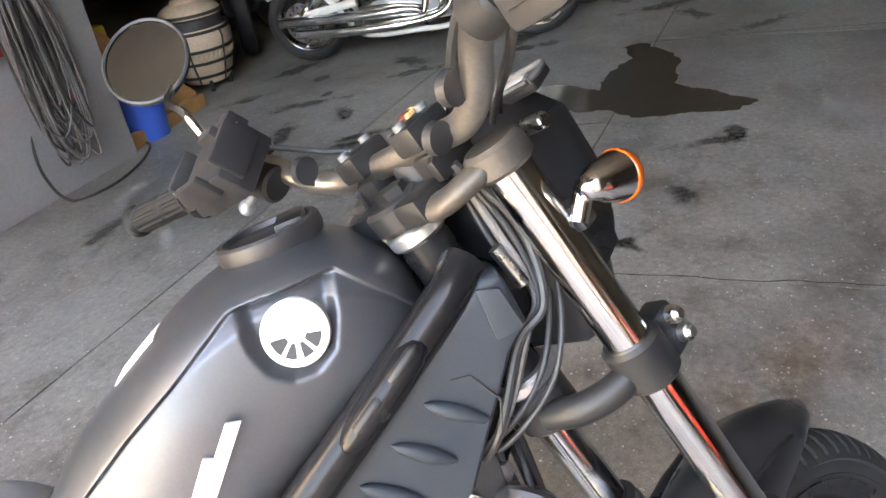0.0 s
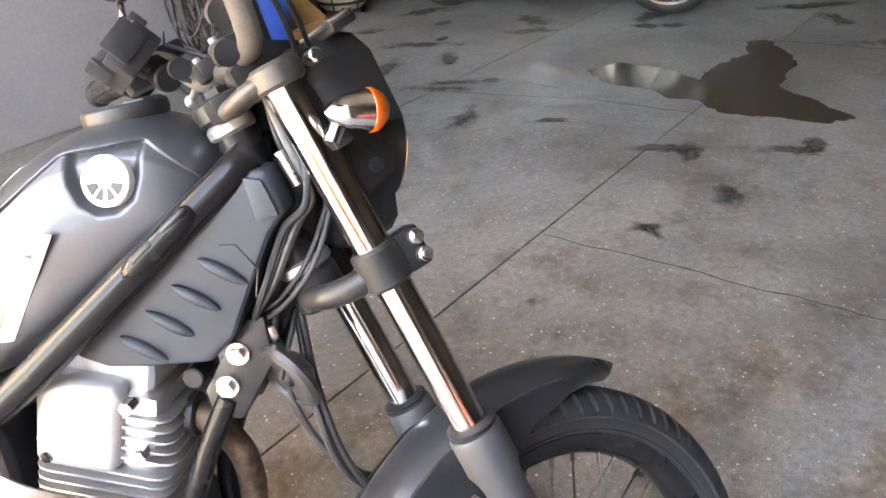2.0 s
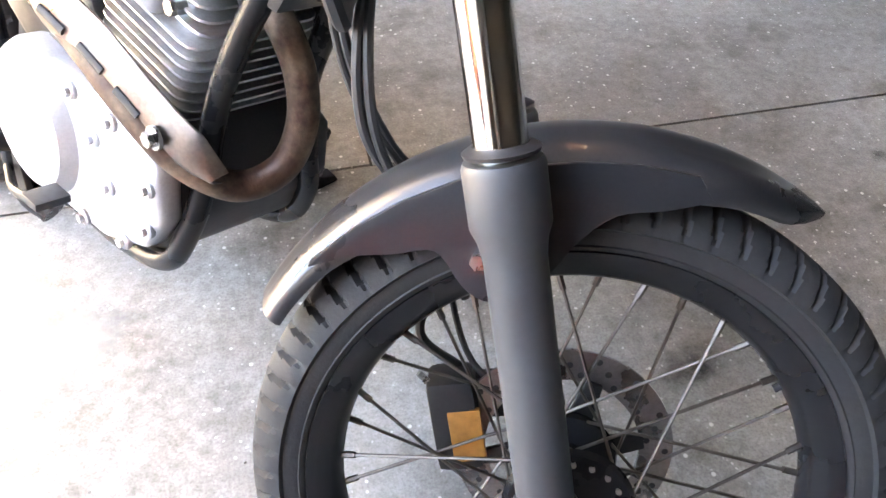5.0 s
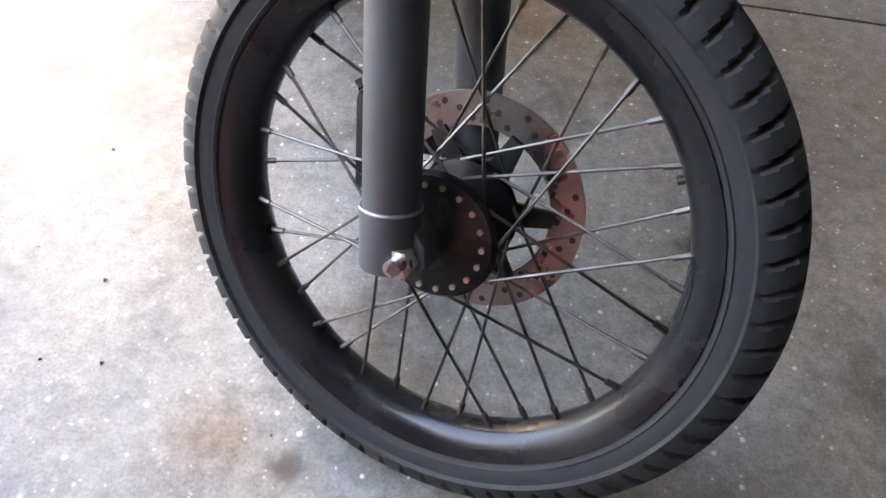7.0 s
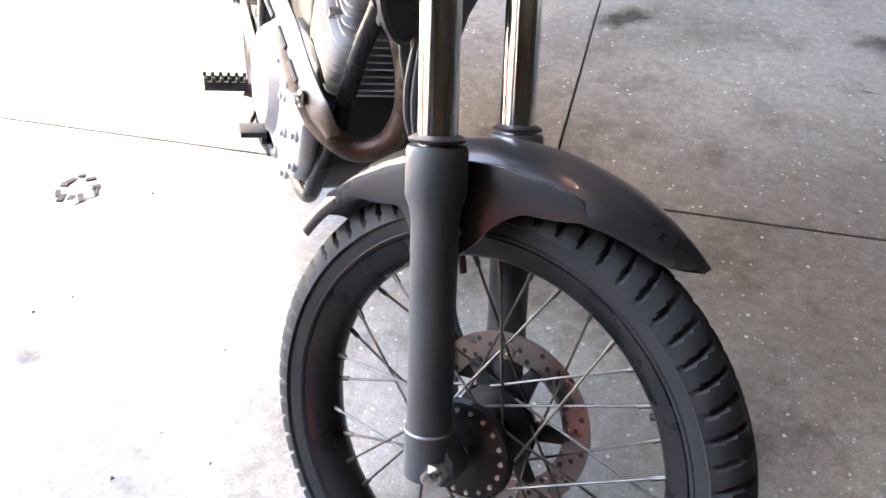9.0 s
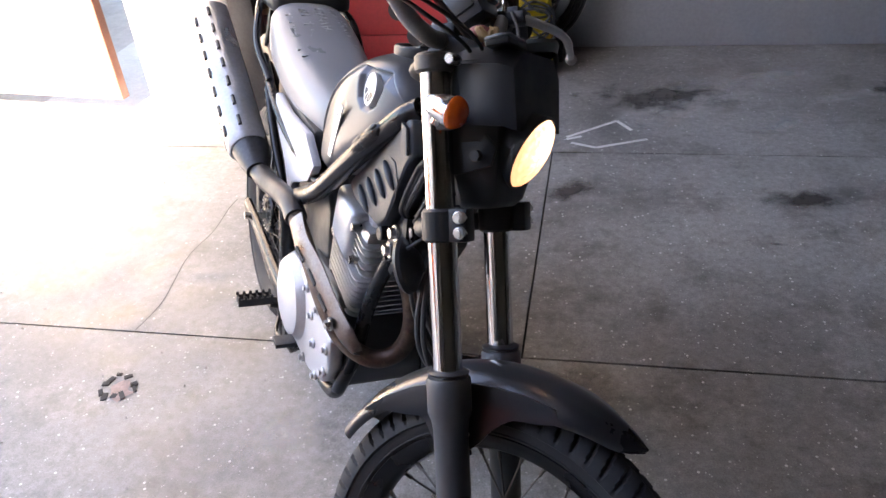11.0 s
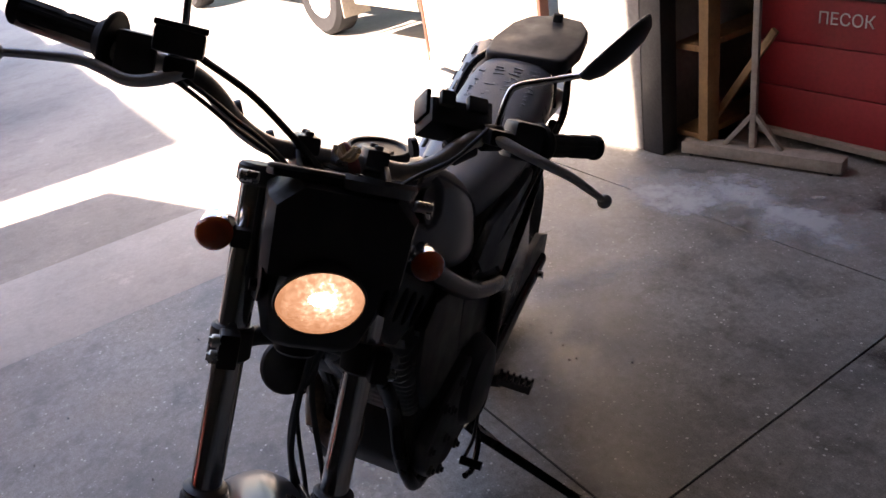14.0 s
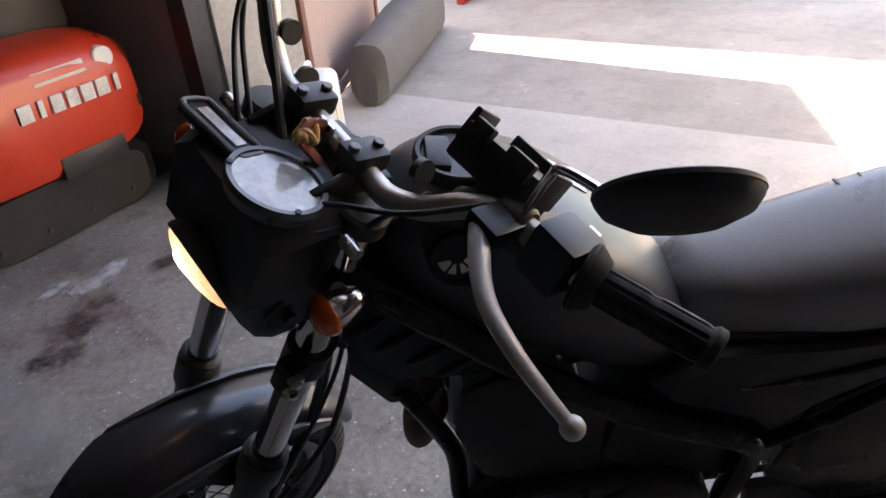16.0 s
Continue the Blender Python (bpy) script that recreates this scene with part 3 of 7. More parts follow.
bm = rod(B(), (0, -0.100, 0), (0, 0.112, 0), 0.0085, seg=16)
on_fork("axle", bm, ZINC)
bm = B()
rod(bm, (0.0, -0.110, 0), (0.0, -0.096, 0), 0.0145, seg=6)
rod(bm, (0.0, -0.119, 0), (0.0, -0.110, 0), 0.0075, seg=12)
on_fork("axle_nut", bm, ZINC, "bright axle nut")

# fork
FN = 0.087


def fk(s, side):
    """The middle of a fork leg at the height s."""
    return Vector((-0.018 - 0.006 * s, side * FN - 0.010 * s, s))



for side in (-1, 1):
    y = side * FN
    bm = sweep(B(), [fk(s, side) for s in (-0.016, -0.012, 0.040, 0.0435, 0.0440, 0.272, 0.288, 0.300, 0.345, 0.350, 0.3505)], [0.020, 0.0268, 0.0272, 0.0262, 0.0248, 0.0248, 0.0270, 0.0315, 0.0315, 0.0295, 0.022], 40)
    leg = on_fork("fork_leg", bm, LEG, "matt grey lower fork leg")
    bm = plate(B(), [(-0.040, -0.010), (-0.012, -0.024), (0.010, -0.020), (0.020, -0.004), (0.018, 0.014), (0.004, 0.034), (-0.02, 0.048)], y - side * 0.008 - 0.016, y - side * 0.008 + 0.016, 0.006)
    part("axle_lug", bm, LEG, leg)
    part("leg_ring", rod(B(), fk(0.0405, side), fk(0.0435, side), 0.0278, seg=36, bevel=0.001), PIERCED, leg, "pale worn edge ring")
    bm = lathe(B(), [(0.021, 0.0), (0.0285, 0.002), (0.0295, 0.005), (0.023, 0.009), (0.021, 0.009)], 32)
    bmesh.ops.rotate(bm, verts=bm.verts, cent=(0, 0, 0), matrix=Matrix.Rotation(math.pi / 2, 3, "X"))
    bmesh.ops.translate(bm, verts=bm.verts, vec=fk(0.352, side))
    part("dust_seal", bm, BLACKP, leg)
    bm = rod(B(), fk(0.335, side), fk(0.776, side), 0.0205, seg=40)
    on_fork("fork_tube", bm, CHROME, "polished chrome fork tube")
    bm = rod(B(), fk(0.766, side), fk(0.787, side), 0.0185, seg=24, bevel=0.003)
    rod(bm, fk(0.785, side), fk(0.793, side), 0.0105, seg=6)
    on_fork("fork_cap", bm, ZINC if side < 0 else CHROME, "bright hexagon fork cap")


bm = rod(B(), (-0.068, 0, 0.540), (-0.068, 0, 0.586), 0.031, seg=32, bevel=0.005)
low = on_fork("lower_clamp", bm, CLAMPP, "black cast lower fork clamp")
for side in (-1, 1):
    e = fk(0.558, side)
    arm = spline([(-0.084, side * 0.018, 0.558), (-0.076, side * 0.050, 0.556), (-0.054, side * 0.076, 0.556), (-0.024, e.y, 0.560)], 6)
    part("clamp_arm", sweep(B(), arm, 0.0145, 14), CLAMPP, low)
    part("clamp_collar", rod(B(), fk(0.540, side), fk(0.586, side), 0.0275, seg=32, bevel=0.004), CLAMPP, low)
bm = rod(B(), (-0.064, 0, 0.770), (-0.064, 0, 0.795), 0.028, seg=32, bevel=0.004)
box(bm, (-0.062, 0, 0.781), (0.044, 0.10, 0.024), 0.006)
top = on_fork("upper_clamp", bm, CLAMPP, "worn upper fork clamp with curved arms")
for side in (-1, 1):
    e = fk(0.781, side)
    arm = spline([(-0.060, side * 0.024, 0.778), (-0.064, side * 0.052, 0.774), (-0.052, side * 0.078, 0.778), (-0.026, e.y, 0.781)], 6)
    part("clamp_arm", sweep(B(), arm, 0.0105, 20, flat=1.65), ARMMET, top, "bare brownish cast arm")
    part("clamp_collar", rod(B(), fk(0.768, side), fk(0.794, side), 0.0270, seg=32, bevel=0.004), ARMMET, top)
for side in (-1, 1):
    for s in (0.574, 0.553):
        bm = rod(B(), (0.018, side * 0.098, s), (0.018, side * 0.120, s), 0.0085, seg=12, bevel=0.0015)
        rod(bm, (0.018, side * 0.120, s), (0.018, side * 0.123, s), 0.005, seg=6)
        part("clamp_bolt", bm, ZINC, low)
    bm = box(B(), (0.012, side * 0.098, 0.563), (0.030, 0.026, 0.046), 0.005)
    part("clamp_ear", bm, CLAMPP, low)
    bm = rod(B(), (0.014, side * 0.098, 0.781), (0.014, side * 0.122, 0.781), 0.0075, seg=12, bevel=0.0015)
    part("clamp_bolt", bm, ZINC, top)
bm = rod(B(), (-0.060, 0, 0.794), (-0.060, 0, 0.803), 0.015, seg=6)
part("stem_nut", bm, CLAMPP, top)

# head tube and its lower bearing cup
bm = rod(B(), (-0.068, 0, 0.592), (-0.062, 0, 0.760), 0.0235, seg=32)
on_fork("steering_head", bm, FRAMEP)
bm = rod(B(), (-0.068, 0, 0.586), (-0.068, 0, 0.600), 0.032, seg=32, bevel=0.003)
on_fork("bearing_cup", bm, ALLOY)
on_fork("bearing_cup", rod(B(), (-0.062, 0, 0.752), (-0.062, 0, 0.769), 0.0275, seg=32, bevel=0.004), ALLOY)

# front mudguard
def mudguard():
    bm = B()
    th0, th1, N, K = radians(46.6), radians(137), 40, 18
    outer, inner = [], []
    for i in range(N + 1):
        f = i / N
        th = th0 + (th1 - th0) * f
        R = 0.350 - 0.010 * abs(f - 0.42) ** 1.4 * 2
        w = 0.060 * min(1.0, (f / 0.20) ** 0.6 if f < 0.20 else 1.0) * (1 - 0.22 * max(0, (f - 0.6) / 0.4))
        w = max(w, 0.004)
        drop = 0.012 + 0.050 * math.exp(-((f - 0.50) / 0.22) ** 2) + 0.010
        ra, rb = [], []
        for j in range(K + 1):
            g = -1 + 2 * j / K
            rr = R - drop * abs(g) ** 3.2 * min(1, w / 0.03) + 0.004 * max(0, 1 - (g / 0.35) ** 2) * min(1, w / 0.05)
            n = w * math.copysign(min(1, abs(g) * 1.18) if abs(g) < 0.85 else 1.0, g)
            ra.append((rr * math.cos(th), n, rr * math.sin(th)))
            r2 = rr - 0.0035
            rb.append((r2 * math.cos(th), n * 0.95, r2 * math.sin(th)))
        outer.append(ra + rb[::-1])
    return loft(bm, outer)


guard = on_fork("front_mudguard", mudguard(), FENDER, "graphite front mudguard with a pointed nose", sharp=50)
for side in (-1, 1):
    y = side * 0.057
    arc = lambda r, t: Vector((r * math.cos(radians(t)), 0, r * math.sin(radians(t))))
    low_edge = [arc(0.331, 125), arc(0.316, 119), arc(0.298, 113), arc(0.285, 107), Vector((-0.066, 0, 0.240)), Vector((-0.046, 0, 0.224)), Vector((-0.018, 0, 0.228)), Vector((0.008, 0, 0.246)), Vector((0.030, 0, 0.268)), arc(0.292, 78), arc(0.302, 71), arc(0.318, 65)]
    outl = [(p.x, p.z) for p in spline(low_edge, 4)]
    top_edge = [arc(0.334, t) for t in range(68, 125, 8)]
    bm = plate(B(), outl + [(p.x, p.z) for p in top_edge], y - side * 0.003, y + side * 0.0035, 0.0015)
    part("side_skirt", bm, FENDER, guard)
    for u, s in ((-0.050, 0.262), (-0.012, 0.258)):
        part("mudguard_bolt", rod(B(), (u, y + side * 0.003, s), (u, y + side * 0.011, s), 0.007, seg=6), ZINC, guard)
# brake caliper on the left leg
bm = box(B(), (-0.105, 0.060, 0.045), (0.050, 0.050, 0.105), 0.010)
box(bm, (-0.075, 0.075, 0.06), (0.05, 0.02, 0.05), 0.005)
cal = on_fork("brake_caliper", bm, CLAMPP, "black brake caliper")
part("brake_pad", box(B(), (-0.094, 0.038, 0.035), (0.034, 0.008, 0.06), 0.002), GOLD, cal, "brass coloured brake pad")
part("bleed_screw", rod(B(), (-0.125, 0.05, 0.09), (-0.135, 0.05, 0.105), 0.004, seg=8), ZINC, cal)
bm = sweep(B(), spline([(-0.09, 0.075, 0.09), (-0.13, 0.07, 0.14), (-0.10, 0.085, 0.20), (-0.085, 0.105, 0.26), (-0.13, 0.09, 0.33), (-0.15, 0.055, 0.44), (-0.125, 0.04, 0.55), (-0.05, 0.03, 0.64), (0.01, 0.01, 0.76), (-0.01, -0.10, 0.86), (-0.04, -0.19, 0.905)], 8), 0.0048, 8)
on_fork("brake_hose", bm, CABLE, "black rubber brake hose")
bm = sweep(B(), spline([(0.02, 0.055, 0.02), (-0.08, 0.068, 0.10), (-0.10, 0.075, 0.26), (-0.15, 0.04, 0.40), (-0.14, 0.02, 0.52), (-0.09, 0.03, 0.60), (-0.02, 0.03, 0.74)], 8), 0.0036, 8)
on_fork("speedometer_cable", bm, CABLE)
for k in range(2):
    bm = sweep(B(), spline([(-0.050, 0.010 + 0.012 * k, 0.70), (-0.080, 0.030 + 0.012 * k, 0.60), (-0.092, 0.030 + 0.014 * k, 0.545), (-0.122 - 0.008 * k, 0.030, 0.45), (-0.134 - 0.010 * k, 0.036, 0.36), (-0.120, 0.055 + 0.006 * k, 0.29), (-0.090, 0.072, 0.235), (-0.080, 0.078, 0.17)], 8), 0.0050, 8)
    on_fork("hose_loop", bm, CABLE, "black hose hanging behind the fork")

# handlebar
BU = -0.052
BC = BU + 0.021
half = [(BC, 0, 0.816), (BC, 0.06, 0.816), (BC, 0.094, 0.818), (BC - 0.006, 0.131, 0.836), (BU + 0.008, 0.166, 0.868), (BU - 0.004, 0.205, 0.885), (BU - 0.016, 0.288, 0.889), (BU - 0.050, 0.390, 0.902)]
path = [(u, -n, s) for u, n, s in half[:0:-1]] + half
bm = sweep(B(), spline(path, 6), 0.0122, 20)
bar = on_fork("handlebar", bm, BARMET, "bare satin metal handlebar")
for side in (-1, 1):
    y = side * 0.045
    bm = box(B(), (BC, y, 0.799), (0.036, 0.028, 0.026), 0.004)
    box(bm, (BC, y, 0.828), (0.046, 0.032, 0.024), 0.006)
    rise = on_fork("bar_clamp", bm, CLAMPP, "black handlebar clamp")
    bm = plate(B(), [(BC - 0.022, 0.788), (BC - 0.022, 0.806), (BC + 0.004, 0.824), (BC + 0.030, 0.820), (0.030, 0.806), (0.030, 0.790)], side * 0.056 - 0.004, side * 0.056 + 0.004, 0.002)
    part("side_bracket", bm, CLAMPP, rise, "black bracket plate")
    for u in (BC - 0.015, BC + 0.015):
        part("clamp_screw", rod(B(), (u, y, 0.838), (u, y, 0.845), 0.0058, seg=16, bevel=0.001), BEZEL, rise)
    # grips
    lift = 0.008 if side < 0 else 0
    a, b = Vector((BU - 0.016, side * 0.287, 0.889 + lift)), Vector((BU - 0.051, side * 0.393, 0.902 + lift))
    d = (b - a).normalized()
    pts, rs = [], []
    for k in range(27):
        t = k / 26
        pts.append(a + (b - a) * t)
        rs.append(0.0158 if 1 < k < 25 else 0.0190)
    across = d.orthogonal().normalized()
    rings = []
    for k, (p, r) in enumerate(zip(pts, rs)):
        rib = 0.0015 if 2 < k < 24 and k not in (12, 13) else 0.0
        rings.append([p + (Matrix.Rotation(2 * math.pi * j / 80, 3, d) @ across) * (r + (rib if j % 8 < 5 else 0.0)) for j in range(80)])
    bm = loft(B(), rings)
    grip = part("grip", bm, GRIP, bar, "black rubber grip with long raised ribs")
    bm = rod(B(), b - d * 0.002, b + d * 0.004, 0.0190, seg=32, bevel=0.002)
    part("grip_end", bm, GRIP, grip)
    bm = rod(B(), a - d * 0.008, a, 0.038 if side < 0 else 0.031, seg=28, bevel=0.003)
    rod(bm, a, a + d * 0.012, 0.030, 0.022, seg=28)
    part("grip_flange", bm, GRIP, grip)
    # switch box, lever bracket
    bm = box(B(), (BU - 0.012, side * 0.256, 0.889), (0.050, 0.046, 0.054), 0.008)
    box(bm, (BU - 0.038, side * 0.258, 0.892), (0.014, 0.03, 0.03), 0.004)
    sw = part("switch_box", bm, BLACKP, bar, "black switch housing")
    part("switch_button", box(B(), (BU - 0.042, side * 0.258, 0.903), (0.012, 0.014, 0.012), 0.002), REDP if side < 0 else ALLOYP, sw, "red stop switch" if side < 0 else "")
    bm = rod(B(), (BU - 0.004, side * 0.190, 0.881), (BU - 0.007, side * 0.222, 0.887), 0.019, seg=20, bevel=0.003)
    box(bm, (BU + 0.020, side * 0.206, 0.886), (0.042, 0.036, 0.022), 0.005)
    br = part("lever_bracket", bm, CLAMPP, bar, "black lever bracket")
    if side > 0:
        lv = [(BU + 0.030, 0.198, 0.886), (-0.002, 0.222, 0.878), (0.018, 0.258, 0.868), (0.022, 0.300, 0.858), (0.014, 0.338, 0.845), (0.005, 0.369, 0.834)]
    else:
        lv = [(BU + 0.030, -0.198, 0.884), (-0.017, -0.228, 0.868), (-0.014, -0.258, 0.860), (-0.021, -0.288, 0.867), (-0.020, -0.312, 0.871), (-0.012, -0.35, 0.867), (-0.007, -0.392, 0.861)]
    pts = spline(lv, 6)
    bm = sweep(B(), pts, [0.0085 - 0.0035 * min(1, k / len(pts) * 1.1) for k in range(len(pts))], 12, flat=1.25)
    lever = part("lever", bm, ALLOYP, br, "bare alloy brake lever" if side < 0 else "bare alloy clutch lever")
    bm = B()
    bmesh.ops.create_uvsphere(bm, u_segments=16, v_segments=10, radius=0.0105, matrix=Matrix.Translation(lv[-1]))
    part("lever_ball", bm, ALLOYP, lever)
    # mirrors
    c = Vector((0.006, 0.327, 1.034)) if side > 0 else Vector((-0.004, -0.345, 1.032))
    face = (BIKE @ STEERED).to_3x3().inverted() @ Vector((-0.59, -0.25, 0.77)).normalized()
    face.y *= side
    st = [(BU - 0.004, side * 0.212, 0.900), (BU - 0.002, side * 0.216, 0.945), (BU + 0.004, side * 0.228, 0.962), (BU + 0.024, side * 0.280, 0.984), c - face * 0.020 + Vector((0, -side * 0.034, -0.020)), c - face * 0.014 + Vector((0, -side * 0.018, -0.010))]
    if side < 0:
        st = [(BU - 0.004, -0.206, 0.900), (BU - 0.002, -0.208, 0.950), (BU + 0.004, -0.214, 0.985), (BU + 0.020, -0.250, 1.008)] + st[4:]
    bm = sweep(B(), spline(st, 6), 0.0046, 12)
    mir = part("mirror_stalk", bm, CHROME, bar, "chrome mirror stalk")
    axis = Matrix.Translation(c) @ Vector((0, 1, 0)).rotation_difference(face).to_matrix().to_4x4() @ Matrix.Diagonal((1.12, 1, 0.95, 1))
    bm = lathe(B(), [(0.001, -0.019), (0.030, -0.016), (0.047, -0.008), (0.0525, 0.0), (0.0535, 0.004), (0.051, 0.0062), (0.0495, 0.0055)], 40)
    bmesh.ops.transform(bm, matrix=axis, verts=bm.verts)
    back = part("mirror_shell", bm, BLACKP, mir, "black oval mirror shell")
    bm = lathe(B(), [(0.0005, 0.0058), (0.0495, 0.0052)], 40)
    bmesh.ops.transform(bm, matrix=axis, verts=bm.verts)
    part("mirror_glass", bm, MIRROR, mir, "round mirror glass")
    bm = lathe(B(), [(0.0495, 0.0066), (0.0515, 0.0078), (0.0535, 0.0066), (0.0540, 0.0035), (0.0530, 0.0030)], 40)
    bmesh.ops.transform(bm, matrix=axis, verts=bm.verts)
    part("mirror_rim", bm, STEEL, mir, "dull steel mirror rim")
# brake fluid reservoir on the right
bm = box(B(), (BU + 0.030, -0.210, 0.914), (0.046, 0.058, 0.030), 0.006, Matrix())
res = part("fluid_reservoir", bm, BLACKP, bar, "black brake fluid reservoir")
part("reservoir_lid", box(B(), (BU + 0.030, -0.210, 0.932), (0.048, 0.060, 0.007), 0.002), CLAMPP, res)
# cables at the bar
for k, pts in enumerate(([(BU + 0.02, 0.19, 0.895), (0.0, 0.14, 0.848), (0.03, 0.06, 0.79), (0.0, 0.055, 0.68), (-0.06, 0.05, 0.58), (-0.16, -0.02, 0.50)],
                         [(BU - 0.01, -0.225, 0.885), (0.0, -0.15, 0.85), (0.035, -0.06, 0.79), (0.0, -0.05, 0.68), (-0.06, -0.040, 0.61), (-0.11, -0.005, 0.575), (-0.15, 0.045, 0.565)],
                         [(BU - 0.01, -0.235, 0.883), (-0.01, -0.15, 0.84), (0.02, -0.055, 0.78), (-0.01, -0.06, 0.67), (-0.065, -0.050, 0.60), (-0.115, -0.005, 0.565), (-0.155, 0.05, 0.555)],
                         [(BU, 0.12, 0.84), (-0.01, 0.10, 0.79), (-0.06, 0.06, 0.70), (-0.10, 0.05, 0.64), (-0.15, 0.05, 0.58)])):
    on_fork("control_cable", sweep(B(), spline(pts, 8), 0.0030, 10), CABLE)
for k in range(4):
    y0 = -0.040 - 0.009 * k
    pts = [STEERED @ Vector(p) for p in ((-0.030 - 0.006 * k, y0, 0.775), (-0.050 + 0.004 * k, y0 - 0.006, 0.70), (-0.046 - 0.006 * k, y0 - 0.004, 0.64))]
    pts += [Vector(p) for p in ((-0.296 - 0.004 * k, -0.050 - 0.005 * k, 0.545), (-0.325 - 0.003 * k, -0.058 - 0.004 * k, 0.485), (-0.350, -0.054 - 0.003 * k, 0.452), (-0.362, -0.036, 0.430))]
    on_bike("wiring_lead", sweep(B(), spline(pts, 8), 0.0040 if k % 2 else 0.0030, 8), CABLE if k != 1 else OLDCABLE, "cable running down beside the fork")
on_fork("cable_sleeve", rod(B(), (-0.047, -0.052, 0.715), (-0.046, -0.054, 0.675), 0.0062, seg=12), ZINC)
for n in (-0.085, -0.13, 0.10):
    s = 0.820 if abs(n) < 0.1 else 0.848
    part("cable_tie", rod(B(), (BU - 0.002, n - 0.004, s), (BU - 0.002, n + 0.004, s + 0.003), 0.0135, seg=16), BLACKP, bar)

# lamp, instrument and signals
LT = Matrix.Translation((0.077, -0.010, 0.658)) @ Matrix.Rotation(radians(30), 4, "Y") @ Matrix.Rotation(-math.pi / 2, 4, "Z")
bm = lathe(B(), [(0.002, -0.078), (0.026, -0.074), (0.042, -0.055), (0.050, -0.028), (0.054, -0.006), (0.056, 0.002), (0.055, 0.006), (0.0525, 0.006)], 48)
bmesh.ops.transform(bm, matrix=LT, verts=bm.verts)
lamp = on_fork("headlamp", bm, BLACKP, "black headlamp shell")
bm = lathe(B(), [(0.0005, 0.0205), (0.018, 0.019), (0.034, 0.0155), (0.044, 0.0115), (0.0495, 0.0078), (0.0525, 0.003)], 48)
bmesh.ops.transform(bm, matrix=LT, verts=bm.verts)
part("headlamp_lens", bm, LAMP, lamp, "lit warm headlamp lens")
bm = B()
bmesh.ops.create_uvsphere(bm, u_segments=12, v_segments=8, radius=0.011, matrix=LT @ Matrix.Translation((0.002, 0.0155, 0.018)) @ Matrix.Diagonal((1.7, 0.5, 1.2, 1)))
part("bulb_glow", bm, GLOW, lamp)
secs = []
for s, u0, u1, w in ((0.582, -0.016, 0.034, 0.052), (0.592, -0.018, 0.044, 0.062), (0.640, -0.022, 0.058, 0.076), (0.700, -0.020, 0.066, 0.084), (0.745, -0.014, 0.066, 0.086), (0.782, -0.010, 0.058, 0.084)):
    secs.append([(u0, -w * 0.8, s), (u0 + 0.012, -w, s), (u1 - 0.024, -w, s), (u1 - 0.006, -w * 0.86, s), (u1, -w * 0.5, s), (u1, w * 0.5, s), (u1 - 0.006, w * 0.86, s), (u1 - 0.024, w, s), (u0 + 0.012, w, s), (u0, w * 0.8, s)])
on_fork("lamp_cowl", loft(B(), secs), BLACKP, "black plastic cowl round the headlamp", sharp=45)
for side in (-1, 1):
    bm = plate(B(), [(-0.03, 0.625), (0.05, 0.640), (0.06, 0.665), (0.03, 0.70), (-0.03, 0.72)], side * 0.0765, side * 0.0805, 0.0015)
    rod(bm, (0.030, side * 0.080, 0.655), (0.030, side * 0.089, 0.655), 0.008, seg=6)
    part("lamp_bracket", bm, CLAMPP, lamp)
    # turn signals
    c = Vector((0.028, -0.139 if side < 0 else 0.128, 0.710))
    ax = Matrix.Translation(c) @ Matrix.Rotation(radians(22), 4, "Y") @ Matrix.Rotation(-math.pi / 2, 4, "Z") @ Matrix.Scale(0.80, 4)
    bm = lathe(B(), [(0.001, -0.058), (0.011, -0.052), (0.020, -0.034), (0.0255, -0.010), (0.0268, 0.002), (0.0255, 0.004)], 32)
    bmesh.ops.transform(bm, matrix=ax, verts=bm.verts)
    rod(bm, c + Vector((-0.018, -side * 0.015, 0.012)), fk(0.70, side) + Vector((0.01, side * 0.02, 0)), 0.0085, seg=14)
    sig = on_fork("turn_signal", bm, CHROME, "chrome bullet turn signal")
    bm = lathe(B(), [(0.0005, 0.024), (0.012, 0.022), (0.021, 0.016), (0.0262, 0.008), (0.0278, 0.003), (0.0276, -0.001), (0.0262, -0.002)], 32)
    bmesh.ops.transform(bm, matrix=ax, verts=bm.verts)
    part("signal_lens", bm, ORLENS, sig, "amber signal lens")
    bm = B()
    box(bm, fk(0.702, side) + Vector((0.020, side * 0.012, 0)), (0.02, 0.024, 0.024), 0.004)
    part("signal_clamp", bm, BLACKP, sig)
# instrument pod
bm = loft(B(), [[(u + du, n * w, s0 + ds) for n, du, ds in ((-1, 0, -0.05), (-1.05, 0, 0.03), (-0.7, 0.002, 0.055), (0.7, 0.002, 0.055), (1.05, 0, 0.03), (1, 0, -0.05))] for u, w, s0 in ((-0.008, 0.072, 0.750), (0.010, 0.084, 0.748), (0.070, 0.086, 0.742), (0.088, 0.078, 0.735))])
put_bevel(bm, list(bm.edges), 0.006)
pod = on_fork("instrument_pod", bm, BLACKP, "black instrument pod above the lamp")
PT = Matrix.Translation((0.054, 0.034, 0.804)) @ Matrix.Rotation(radians(-6), 4, "Y") @ Matrix.Rotation(math.pi / 2, 4, "X")
bm = lathe(B(), [(0.046, -0.012), (0.050, 0.0), (0.048, 0.006), (0.043, 0.006), (0.042, 0.002)], 48)
bmesh.ops.transform(bm, matrix=PT, verts=bm.verts)
